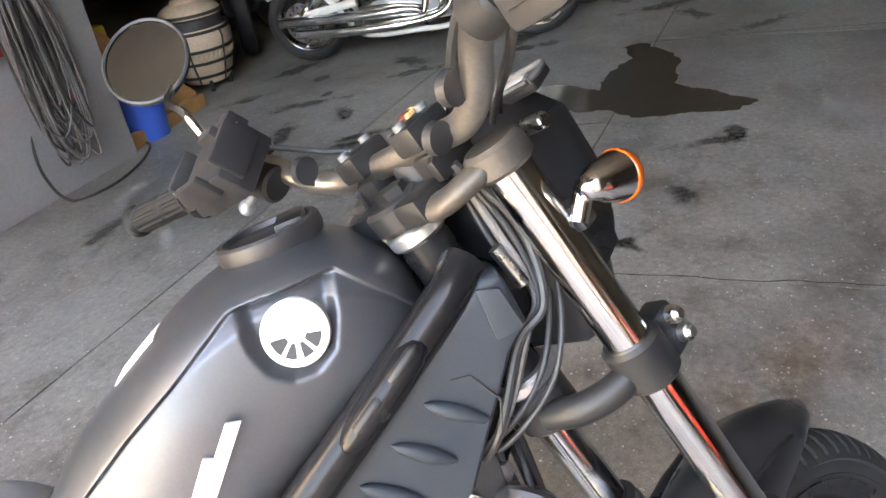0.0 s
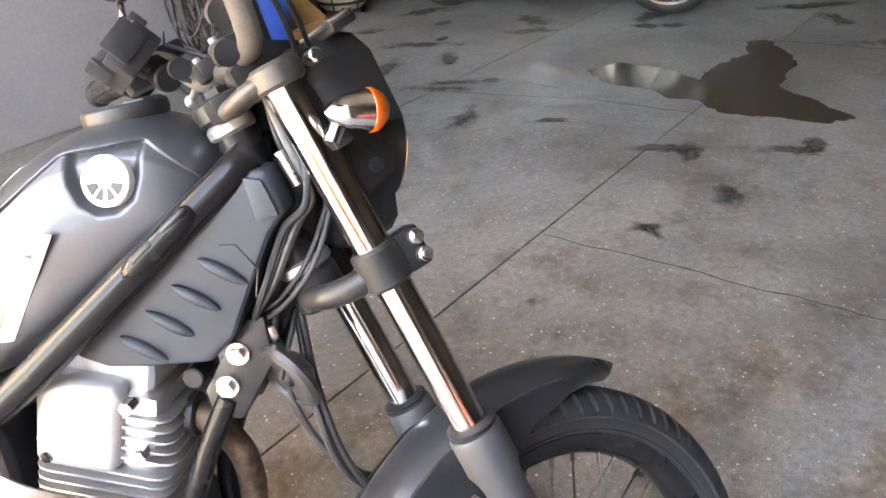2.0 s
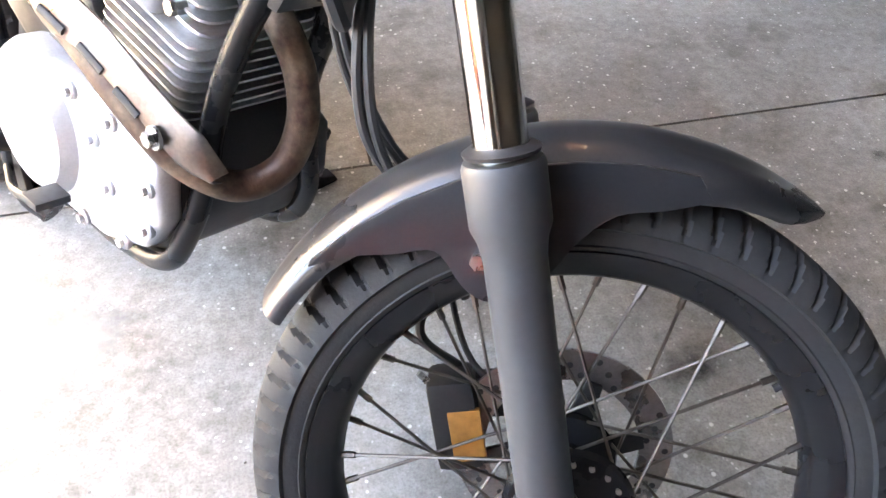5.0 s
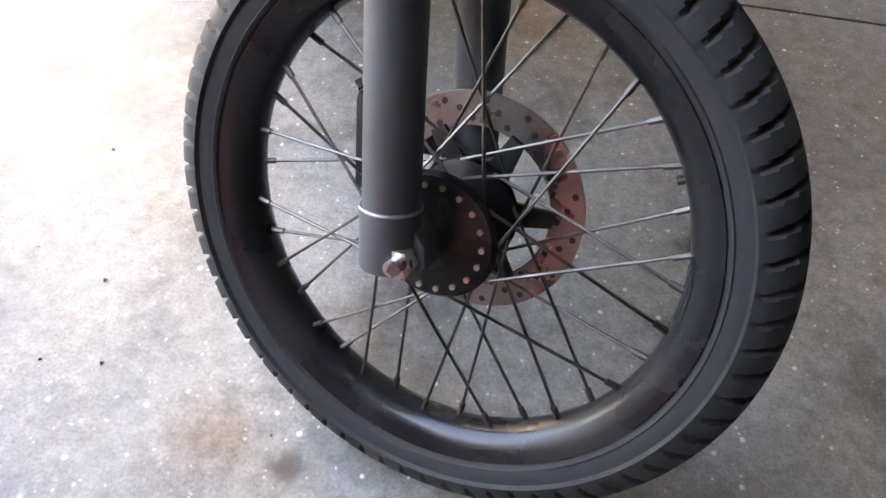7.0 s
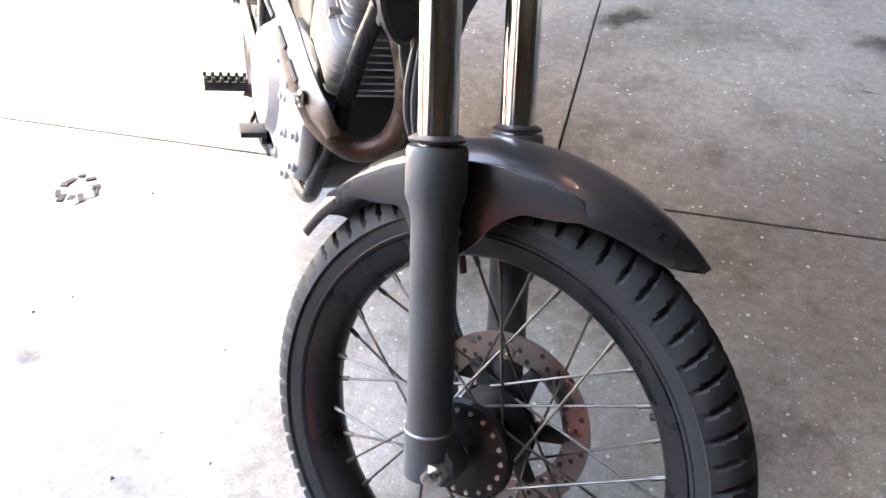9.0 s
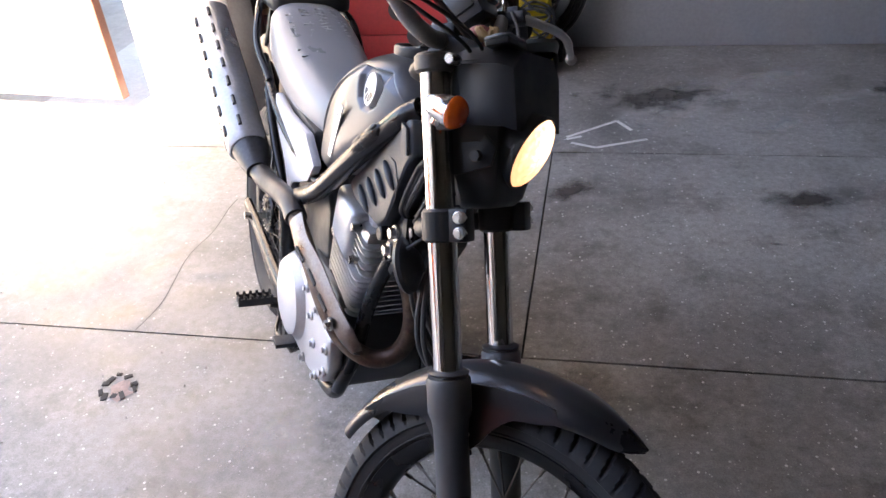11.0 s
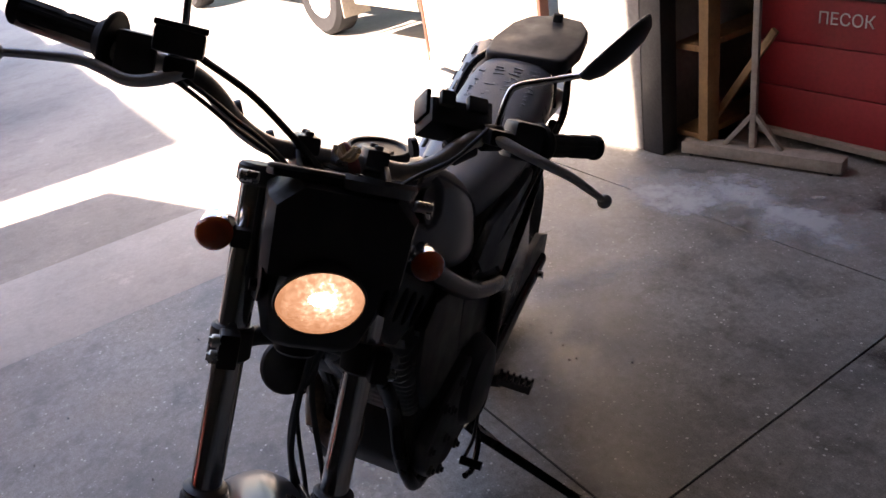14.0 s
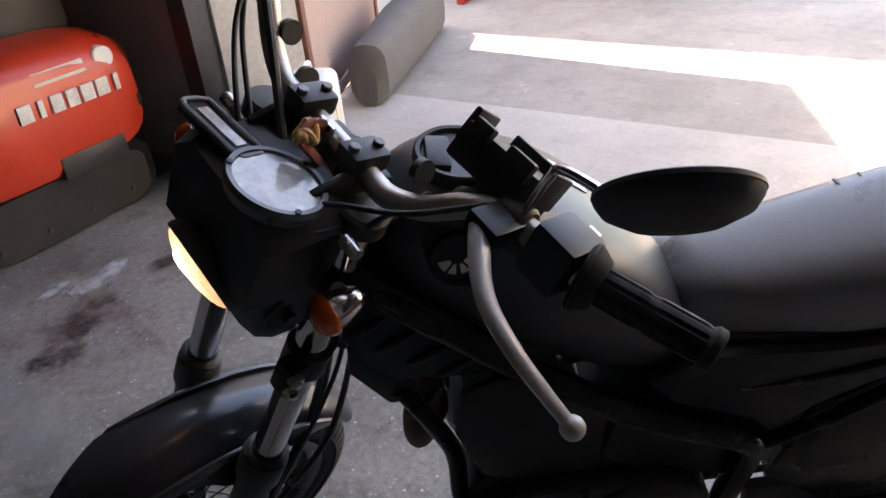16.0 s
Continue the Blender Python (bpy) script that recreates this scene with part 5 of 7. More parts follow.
# engine
bm = plate(B(), [(-0.49, 0.14), (-0.475, 0.06), (-0.50, 0.0), (-0.58, -0.045), (-0.70, -0.052), (-0.80, -0.04), (-0.835, 0.02), (-0.82, 0.11), (-0.74, 0.185), (-0.60, 0.20), (-0.53, 0.19)], -0.092, 0.092, 0.018, seg=3)
case = on_bike("crankcase", bm, DARKCASE, "dark painted crankcase")
for side in (-1, 1):
    c = Vector((-0.735, side * 0.115, 0.072))
    bm = lathe(B(), [(0.001, 0.030), (0.060, 0.029), (0.082, 0.022), (0.092, 0.008), (0.098, -0.004), (0.098, -0.028)], 48)
    bmesh.ops.transform(bm, matrix=Matrix.Translation(c) @ Matrix.Diagonal((1, side, 1, 1)), verts=bm.verts)
    # left covers take the dark colour in place of shade on that side
    cover = part("engine_cover", bm, ALLOYP if side < 0 else DARKCASE, case, "round silver clutch cover" if side < 0 else "round generator cover darkened for the shaded left side")
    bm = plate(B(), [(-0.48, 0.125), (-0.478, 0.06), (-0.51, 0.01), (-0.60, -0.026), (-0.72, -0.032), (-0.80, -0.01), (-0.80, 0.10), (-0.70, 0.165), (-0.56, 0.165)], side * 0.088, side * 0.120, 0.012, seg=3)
    part("side_cover", bm, ALLOYP if side < 0 else DARKCASE, case, "silver engine side cover" if side < 0 else "engine side cover darkened for the shaded left side")
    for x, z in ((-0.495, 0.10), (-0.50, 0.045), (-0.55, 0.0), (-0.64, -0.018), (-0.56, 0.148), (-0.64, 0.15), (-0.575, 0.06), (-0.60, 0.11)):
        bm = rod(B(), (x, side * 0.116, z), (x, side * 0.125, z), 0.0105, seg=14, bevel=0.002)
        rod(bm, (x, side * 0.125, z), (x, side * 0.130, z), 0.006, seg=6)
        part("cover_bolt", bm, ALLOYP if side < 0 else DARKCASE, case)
# barrel and head, finned and leaning ahead
CY = Matrix.Translation((-0.575, 0, 0.17)) @ Matrix.Rotation(radians(12), 4, "Y")
barrel = on_bike("cylinder", box(B(), (0, 0, 0.08), (0.125, 0.125, 0.17), 0.02, CY), ALLOY, "finned alloy cylinder")
for k in range(8):
    z = 0.012 + k * 0.0125
    w, d = 0.165 - 0.006 * (k == 0), 0.165
    part("cooling_fin", plate(B(), rounded(w, d, 0.02, 3), z, z + 0.0032, 0.0008, CY @ Matrix.Rotation(-math.pi / 2, 4, "X") @ Matrix.Scale(-1, 4, (0, 1, 0))), ALLOY, barrel)
head = on_bike("cylinder_head", box(B(), (0.0, 0, 0.155), (0.12, 0.135, 0.085), 0.016, CY), ALLOY, "finned alloy cylinder head")
for k in range(5):
    z = 0.116 + k * 0.0135
    part("cooling_fin", plate(B(), rounded(0.175 - 0.006 * k, 0.150, 0.018, 3), z, z + 0.0034, 0.0008, CY @ Matrix.Rotation(-math.pi / 2, 4, "X") @ Matrix.Scale(-1, 4, (0, 1, 0))), ALLOY, head)
bm = box(B(), (-0.012, 0, 0.212), (0.118, 0.110, 0.045), 0.016, CY, 3)
part("rocker_cover", bm, ALLOYP, head, "silver rocker cover")
for side in (-1, 1):
    bm = box(B(), (-0.028, side * 0.066, 0.155), (0.100, 0.044, 0.115), 0.020, CY, 4)
    # the left cam cover is coloured dark for its shaded side
    part("cam_cover", bm, ALLOYP if side < 0 else DARKCASE, head, "smooth silver cam cover" if side < 0 else "cam cover darkened for the shaded left side")
    for x, z in ((0.048, 0.13), (0.03, 0.19), (-0.06, 0.11)):
        bm = rod(B(), CY @ Vector((x, side * 0.070, z)), CY @ Vector((x, side * 0.088, z)), 0.008, seg=6)
        part("head_bolt", bm, ZINC, head)
# added plate, no known part: keeps the engine's left side black
bm = plate(B(), [(-0.475, 0.385), (-0.465, 0.30), (-0.50, 0.19), (-0.56, 0.17), (-0.66, 0.18), (-0.665, 0.33), (-0.60, 0.39), (-0.52, 0.41)], 0.088, 0.100, 0.006)
on_bike("added_dark_plate", bm, BLACKP, "added black plate that fills the dark mass beside the cylinder")
# intake rubber and airbox side
bm = sweep(B(), spline([(-0.62, 0, 0.335), (-0.68, 0.0, 0.345), (-0.76, 0, 0.335), (-0.86, 0, 0.31)], 5), [0.026] * 5 + [0.034] * 11, 18)
on_bike("carburettor", bm, CLAMPP)

bm = plate(B(), [(-0.67, 0.30), (-0.66, 0.20), (-0.72, 0.16), (-0.84, 0.12), (-0.90, 0.16), (-0.93, 0.30), (-0.88, 0.40), (-0.72, 0.38)], -0.075, 0.098, 0.015, seg=3)
on_bike("airbox", bm, BLACKP, "black airbox under the seat")

# exhaust
ex = [(-0.500, -0.005, 0.292), (-0.468, -0.006, 0.300), (-0.438, -0.002, 0.280), (-0.416, 0.006, 0.236), (-0.410, 0.008, 0.182), (-0.416, -0.010, 0.132), (-0.436, -0.052, 0.112), (-0.468, -0.097, 0.138), (-0.52, -0.119, 0.180), (-0.585, -0.128, 0.222), (-0.66, -0.134, 0.262), (-0.76, -0.136, 0.285), (-0.90, -0.145, 0.262), (-1.00, -0.155, 0.262)]
bm = sweep(B(), spline(ex, 8), 0.0172, 20)
pipe = on_bike("exhaust_pipe", bm, RUST, "heat-stained rusty exhaust pipe")
bm = rod(B(), (-0.470, -0.006, 0.300), (-0.458, -0.006, 0.299), 0.028, seg=24, bevel=0.002)
part("exhaust_flange", bm, STEEL, pipe)
sh = spline([(-0.425, -0.094, 0.136), (-0.462, -0.114, 0.158), (-0.512, -0.128, 0.190), (-0.565, -0.140, 0.226), (-0.62, -0.154, 0.254), (-0.67, -0.155, 0.284)], 6)
secs = []
for k, p in enumerate(sh):
    t = (sh[min(k + 1, len(sh) - 1)] - sh[max(k - 1, 0)]).normalized()
    up = Vector((0, -1, 0)).cross(t).normalized()
    w = 0.034 * (0.30 + 0.70 * min(1, k / 5)) if k < 6 else 0.034
    sec = []
    for a in range(-4, 5):
        g = a / 4
        sec.append(p + up * (-w * g) + Vector((0, 0.016 * g * g, 0)))
    secs.append(sec + [q + Vector((0, 0.0025, 0)) for q in sec[::-1]])
shield = part("heat_shield", loft(B(), secs), SHIELD, pipe, "slotted heat-tinted shield", sharp=50)
for f in (0.40, 0.58, 0.76):
    i = int(f * (len(sh) - 1))
    t = (sh[i + 1] - sh[i]).normalized()
    part("shield_slot", sweep(B(), [sh[i] - t * 0.017 + Vector((0, -0.0012, 0.004)), sh[i] + t * 0.017 + Vector((0, -0.0012, 0.004))], 0.0052, 10, flat=0.5, up=Vector((0, 0, 1))), BLACKP, shield)
c = Vector((-0.474, -0.122, 0.172))
bm = rod(B(), c, c + Vector((0, -0.004, 0)), 0.0125, seg=20)
rod(bm, c + Vector((0, -0.004, 0)), c + Vector((0, -0.012, 0)), 0.0085, seg=6)
part("shield_bolt", bm, ZINC, shield)
mf = [Vector((-0.97, -0.155, 0.262)), Vector((-1.04, -0.158, 0.285)), Vector((-1.30, -0.165, 0.39)), Vector((-1.52, -0.170, 0.478)), Vector((-1.545, -0.171, 0.488))]
# added black tube over the sunlit pipe, in place of dark frame there
part("added_pipe_cover", sweep(B(), spline([(-0.70, -0.135, 0.276), (-0.76, -0.136, 0.286), (-0.84, -0.140, 0.274), (-0.92, -0.147, 0.262), (-0.985, -0.154, 0.262)], 5), 0.0225, 18), BLACKP, pipe, "added black cover that darkens the pipe")
muf = on_bike("silencer", sweep(B(), mf, [0.026, 0.043, 0.045, 0.043, 0.030], 28), STEEL, "upswept silencer")
d = (mf[3] - mf[1]).normalized()
nrm = Vector((0, 0, 1)).cross(d).normalized()
upv = d.cross(nrm).normalized()
MM = Matrix((( d.x, -nrm.x, upv.x, 0), (d.y, -nrm.y, upv.y, 0), (d.z, -nrm.z, upv.z, 0), (0, 0, 0, 1)))
MM = Matrix.Translation(mf[1] + Vector((0, -0.056, 0))) @ MM
L = (mf[3] - mf[1]).length
secs = []
for x in (0.0, 0.01, L * 0.5, L - 0.01, L):
    r = 0.052 if 0 < x < L else 0.046
    ring = [MM @ Vector((x, 0.056 - r * math.cos(a), r * math.sin(a))) for a in (radians(t) for t in range(-100, 131, 15))]
    back = [MM @ Vector((x, 0.056 - (r - 0.003) * math.cos(a), (r - 0.003) * math.sin(a))) for a in (radians(t) for t in range(130, -101, -15))]
    secs.append(ring + back)
cov = part("silencer_cover", loft(B(), secs), PIERCED, muf, "pierced grey silencer cover", sharp=40)
for k in range(7):
    for t in (-35, 15, 65):
        x, a = 0.05 + k * (L - 0.1) / 6, radians(t)
        q = [MM @ Vector((x + dx, 0.056 - 0.0525 * math.cos(a), 0.0525 * math.sin(a))) for dx in (-0.015, 0.015)]
        part("cover_slot", sweep(B(), q, 0.0048, 8), BLACKP, cov)

# pegs, pedal, gear lever and side stand
for side in (-1, 1):
    bm = rod(B(), (-0.835, side * 0.115, -0.01), (-0.835, side * 0.15, 0.0), 0.013, seg=12)
    plate(bm, [(-0.80, -0.10), (-0.83, 0.02), (-0.86, 0.03), (-0.875, -0.10)], side * 0.108, side * 0.118, 0.003)
    peg = on_bike("foot_peg", bm, CLAMPP, "serrated steel foot peg")
    bm = B()
    for x in (-0.823, -0.847):
        box(bm, (x, side * 0.183, 0.010), (0.005, 0.076, 0.018), 0.001)
    for k in range(6):
        y = side * (0.148 + 0.0142 * k)
        box(bm, (-0.835, y, 0.012), (0.024, 0.004, 0.014), 0.0008)
        for x in (-0.823, -0.847):
            box(bm, (x, y, 0.022), (0.005, 0.006, 0.008), 0.001)
    part("peg_tread", bm, STEEL, peg)
bm = sweep(B(), spline([(-0.84, -0.125, -0.05), (-0.78, -0.145, -0.045), (-0.71, -0.15, -0.02), (-0.66, -0.152, 0.012)], 6), 0.0075, 10, flat=0.6)
ped = on_bike("brake_pedal", bm, CLAMPP, "black brake pedal")
part("pedal_pad", box(B(), (-0.648, -0.160, 0.020), (0.034, 0.042, 0.010), 0.002), STEEL, ped)
bm = sweep(B(), spline([(-0.76, 0.13, -0.03), (-0.70, 0.142, -0.05), (-0.63, 0.145, -0.045)], 5), 0.0065, 10, flat=0.6)
gl = on_bike("gear_lever", bm, CLAMPP, "black gear lever")
part("lever_rubber", rod(B(), (-0.628, 0.14, -0.045), (-0.628, 0.185, -0.043), 0.009, seg=14), GRIP, gl)
ft = (BIKE @ BODY).inverted() @ Vector((0.352, 1.415, 0.012))
bm = sweep(B(), [Vector((-0.78, 0.10, -0.10)), Vector((-0.785, 0.13, -0.125)), ft], [0.013, 0.012, 0.010], 12)
stand = on_bike("side_stand", bm, FRAMEP, "black side stand propping the bike")
fm = (BIKE @ BODY).inverted() @ Matrix.Translation((0.352, 1.415, 0.005)) @ pose(0, 0, 0, 0, 0, 25)
part("stand_foot", box(B(), (0.01, 0, 0), (0.075, 0.035, 0.008), 0.002, fm), FRAMEP, stand)
part("stand_spring", sweep(B(), [(-0.79, 0.118, -0.10), (-0.79, 0.19, -0.145)], 0.006, 8), ZINC, stand)
bm = sweep(B(), spline([(-0.80, 0.10, -0.085), (-0.77, 0.135, -0.12), (-0.70, 0.15, -0.135), (-0.66, 0.145, -0.125)], 5), 0.007, 8)
part("stand_tang", bm, FRAMEP, stand)


# ---- things along the wall by the gateway ----
def text_bars(parent, m, text, size, material, name="lettering", label=""):
    cu = bpy.data.curves.new(name, "FONT")
    cu.body, cu.size, cu.extrude, cu.align_x = text, size, 0.0012, "CENTER"
    tmp = bpy.data.objects.new(name, cu)
    scene.collection.objects.link(tmp)
    mesh = bpy.data.meshes.new_from_object(tmp.evaluated_get(bpy.context.evaluated_depsgraph_get()))
    bpy.data.objects.remove(tmp)
    mesh.materials.clear()
    mesh.materials.append(material)
    ob = new(name, mesh)
    ob.parent, ob.matrix_local = parent, m
    return tagged(ob, label)


chest = thing("sand_box", R2((-0.282, 3.378, 0)), "red wooden sand box with white lettering on low skids", "sand box")
for k in range(3):
    z = 0.055 + k * 0.178
    part("front_board", box(B(), (0, 0.012, z + 0.087), (0.79, 0.024, 0.174), 0.003), RED, chest)
    for sx in (-1, 1):
        part("side_board", box(B(), (sx * 0.383, 0.225, z + 0.087), (0.024, 0.40, 0.174), 0.003), RED, chest)
part("back_board", box(B(), (0, 0.425, 0.32), (0.79, 0.02, 0.53), 0.003), RED, chest)
part("lid", box(B(), (0, 0.215, 0.602), (0.81, 0.455, 0.024), 0.004), GRIMYLID, chest, "grimy dark lid")
part("bottom_rail", box(B(), (0, 0.0, 0.042), (0.80, 0.05, 0.024), 0.003), PALEWOOD, chest, "pale bottom rail")
for sx in (-1, 1):
    part("skid", box(B(), (sx * 0.34, 0.2, 0.015), (0.06, 0.36, 0.03), 0.003), WOOD, chest)
text_bars(chest, pose(-0.015, -0.0015, 0.495, 90, 0, 0), "ПЕСОК", 0.062, LETTER, label="white painted word for sand")

rack2 = thing("timber_rack", R2((-0.763, 3.10, 0)), "open pine rack with two shelves beside the gate post", "shelf rack")
for x, y in ((0.06, 0.02), (0.06, 0.62), (-0.10, 0.62)):
    part("upright", box(B(), (x, y, 0.95), (0.045, 0.07, 1.9), 0.003), WOOD, rack2)
for z in (0.07, 0.435, 0.95, 1.5):
    part("shelf_board", box(B(), (-0.025, 0.32, z), (0.125, 0.66, 0.025), 0.002), WOOD, rack2)
part("diagonal_brace", box(B(), (0, 0, 0), (0.028, 0.018, 0.5), 0.002, Matrix.Translation((0.15, 0.10, 0.30)) @ pose(0, 0, 0, 0, 34, 0)), WOOD, rack2)
can = thing("spray_can", R2((-0.788, 3.22, 0.0835)), "dusty grey can on the rack's lowest shelf", "can")
part("can_body", lathe(B(), [(0.001, 0), (0.03, 0.0), (0.032, 0.01), (0.032, 0.16), (0.02, 0.185), (0.012, 0.19), (0.001, 0.19)], 20), OLDCABLE, can, m=Matrix.Rotation(math.pi / 2, 4, "X"))

st = thing("timber_stand", R2((-0.47, 3.148, 0)) @ pose(0, 0, 0, 0, 0, 15), "weathered timber stand, a pole on a long foot", "stand")
part("foot_beam", box(B(), (0, 0, 0.036), (0.62, 0.075, 0.05), 0.004), PALEWOOD, st)
for sx in (-0.27, 0.27):
    part("caster", rod(B(), (sx, -0.03, 0.014), (sx, 0.03, 0.014), 0.014, seg=16), BLACKP, st)
part("pole", box(B(), (-0.03, 0, 0.76), (0.024, 0.024, 1.4), 0.003), PALEWOOD, st)
for s in (-1, 1):
    part("strut", box(B(), (0, 0, 0), (0.018, 0.02, 0.17), 0.002, Matrix.Translation((-0.03 + s * 0.06, 0, 0.125)) @ pose(0, 0, 0, 0, -s * 38, 0)), PALEWOOD, st)

ws = thing("pressure_washer", R2((0.33, 3.55, 0)), "yellow upright pressure washer wound with black hose", "pressure washer")
bm = plate(B(), [(-0.082, 0.03), (-0.07, 0.30), (-0.062, 0.45), (-0.05, 0.485), (0.06, 0.485), (0.072, 0.45), (0.068, 0.30), (0.085, 0.03)], -0.075, 0.09, 0.012, seg=3)
part("body", bm, YELLOW, ws)
part("base", box(B(), (0, 0.01, 0.03), (0.21, 0.23, 0.05), 0.012), BLACKP, ws)
for s in (-1, 1):
    part("wheel", rod(B(), (s * 0.10, 0.09, 0.055), (s * 0.125, 0.09, 0.055), 0.055, seg=24, bevel=0.006), BLACKP, ws)
part("knob", rod(B(), (0.01, -0.076, 0.44), (0.01, -0.092, 0.44), 0.021, seg=20, bevel=0.003), CLAMPP, ws)
part("handle", sweep(B(), spline([(-0.07, 0.08, 0.45), (-0.075, 0.09, 0.68), (0, 0.09, 0.72), (0.075, 0.09, 0.68), (0.07, 0.08, 0.45)], 6), 0.012, 10), BLACKP, ws)
random.seed(11)
for k in range(5):
    pts = []
    cx, cz, a0 = random.uniform(-0.02, 0.03), random.uniform(0.20, 0.30), random.uniform(0, 6)
    for j in range(15):
        a = a0 + j * 0.45
        pts.append((cx + (0.088 + 0.01 * math.sin(2 * a)) * math.cos(a), -0.086 - 0.006 * k, cz + (0.10 - 0.014 * k) * math.sin(a) * 0.9))
    part("hose", sweep(B(), spline(pts, 3), 0.0062, 8), BLACKP, ws)
for k in range(5):
    tilt, z0 = (-0.9, 0.7, -0.4, 0.95, 0.25)[k], (0.20, 0.27, 0.33, 0.16, 0.40)[k]
    ring = [Vector((0.106 * math.cos(t), 0.008 + 0.112 * math.sin(t), z0 + 0.07 * tilt * math.cos(t) + 0.02 * math.sin(3 * t + k))) for t in (2 * math.pi * j / 16 for j in range(17))]
    part("hose_turn", sweep(B(), spline(ring, 2), 0.0058, 8), BLACKP, ws)
hs = thing("hose_reel", R2((0.37, 3.765, 0)), "dark hose bundle hanging on the grey wall", "hose")
for k in range(9):
    w, h, cz = random.uniform(0.14, 0.2), random.uniform(0.25, 0.33), random.uniform(0.38, 0.44)
    pts = [(w * math.cos(a), -0.03 - random.uniform(0, 0.05), cz + h * math.sin(a)) for a in (2 * math.pi * j / 16 for j in range(17))]
    part("coil", sweep(B(), spline(pts, 3), 0.010, 8), BLACKP, hs)
hl = thing("loose_hose", R2((0.07, 3.31, 0)), "black loop of hose on the floor by the sand box", "hose")
part("loop", sweep(B(), spline([(0.12, 0.1, 0.36), (0.05, 0.03, 0.30), (-0.05, -0.02, 0.15), (-0.06, -0.05, 0.03), (0.02, -0.07, 0.008), (0.09, -0.06, 0.03), (0.10, -0.01, 0.16), (0.13, 0.06, 0.30)], 6), 0.0065, 8), BLACKP, hl)

# ---- the grey wall: red steel frame and hung cables ----
rf = thing("red_wall_frame", Matrix.Translation((-0.03, BACK_Y - 0.022, 0)), "red painted steel frame bolted to the grey wall", "wall frame", kind="structure")
for c, s in (((1.55, 0, 0.715), (1.2, 0.04, 0.085)), ((1.55, 0, 1.12), (1.75, 0.04, 0.10)), ((1.765, 0, 0.915), (0.085, 0.038, 0.315)), ((1.05, 0, 0.915), (0.085, 0.038, 0.315))):
    part("red_bar", box(B(), c, s, 0.003), REDBAR, rf)
part("bar_wire", sweep(B(), spline([(1.55, -0.026, 0.745), (1.72, -0.03, 0.70), (1.80, -0.026, 0.72), (1.90, -0.03, 0.68)], 5), 0.005, 6), OLDCABLE, rf)
cb = thing("cable_bundle", Matrix.Translation((2.25, BACK_Y - 0.05, 0)), "grey brown cables hung in long loops on the grey wall", "cable bundle")
random.seed(21)
part("wall_hook", rod(B(), (0, 0.04, 1.30), (0, -0.05, 1.32), 0.010, seg=10), STEEL, cb)
for k in range(26):
    w, low, x0, y0 = random.uniform(0.03, 0.13), random.uniform(0.12, 0.42), random.uniform(-0.05, 0.05), random.uniform(-0.045, 0.01)
    sk = random.uniform(-0.03, 0.07)
    pts = [(x0 * 0.3, y0, 1.30), (x0 - w * 0.7, y0, 1.02), (x0 - w + sk * 0.5, y0 - 0.01, 0.7), (x0 - w * 0.9 + sk, y0, low + 0.14), (x0 + sk * 1.4, y0 - 0.01, low), (x0 + w * 0.9 + sk, y0, low + 0.15), (x0 + w + sk * 0.6, y0, 0.7), (x0 + w * 0.6, y0, 1.02), (x0 * 0.3 + 0.01, y0, 1.30)]
    part("cable", sweep(B(), spline(pts, 6), random.uniform(0.004, 0.0065), 6), REDBAR if k in (7,) else OLDCABLE if k % 4 else CABLE, cb)
fc = thing("floor_cable", Matrix.Translation((-0.04, -0.06, 0)), "black cable trailing from the wall across the floor", "cable")
part("cable", sweep(B(), spline([(2.16, 3.85, 0.34), (2.12, 3.82, 0.15), (2.14, 3.74, 0.012), (2.28, 3.66, 0.008), (2.46, 3.68, 0.008), (2.66, 3.76, 0.008), (2.82, 3.90, 0.008), (2.92, 4.25, 0.008)], 8), 0.007, 8), CABLE, fc)

# ---- the dark bay: bucket, boards, clay oven, scooter ----
bk = thing("bucket", R2((2.95, 4.0, 0.0)) @ Matrix.Scale(1.15, 4), "blue plastic bucket with a pale label", "bucket")
part("tub", lathe(B(), [(0.001, 0.012), (0.108, 0.012), (0.112, 0.0), (0.130, 0.30), (0.137, 0.305), (0.137, 0.325), (0.131, 0.325), (0.128, 0.30), (0.106, 0.03), (0.001, 0.03)], 36), BLUE, bk, m=Matrix.Rotation(math.pi / 2, 4, "X") @ Matrix.Diagonal((1, 1, 1, 1)))
part("label_patch", lathe(B(), [(0.1215, 0.12), (0.1285, 0.22)], 12, arc=(radians(205), radians(262))), WHITEP, bk, "pale paper label", m=Matrix.Rotation(math.pi / 2, 4, "X") @ Matrix.Rotation(radians(0), 4, "Y"))
part("bail", sweep(B(), spline([(-0.135, 0, 0.31), (-0.10, -0.09, 0.29), (0, -0.137, 0.27), (0.10, -0.09, 0.29), (0.135, 0, 0.31)], 5), 0.003, 6), ZINC, bk)
pb = thing("plywood_offcut", Matrix.Translation((3.37, 3.965, 0)) @ pose(0, 0, 0, 0, 0, 157), "slanted plywood offcut propped on edge behind the bucket", "plywood board")
part("board", plate(B(), [(0.0, 0.0), (0.20, 0.0), (0.70, 0.55), (0.70, 0.80), (0.64, 0.80), (0.0, 0.09)], -0.011, 0.011, 0.002), PLY, pb)
pl = thing("plank", Matrix.Translation((2.69, 3.855, 0)) @ pose(0, 0, 0, 0, 0, 6), "pale plank lying on the floor in front of the bucket", "plank")
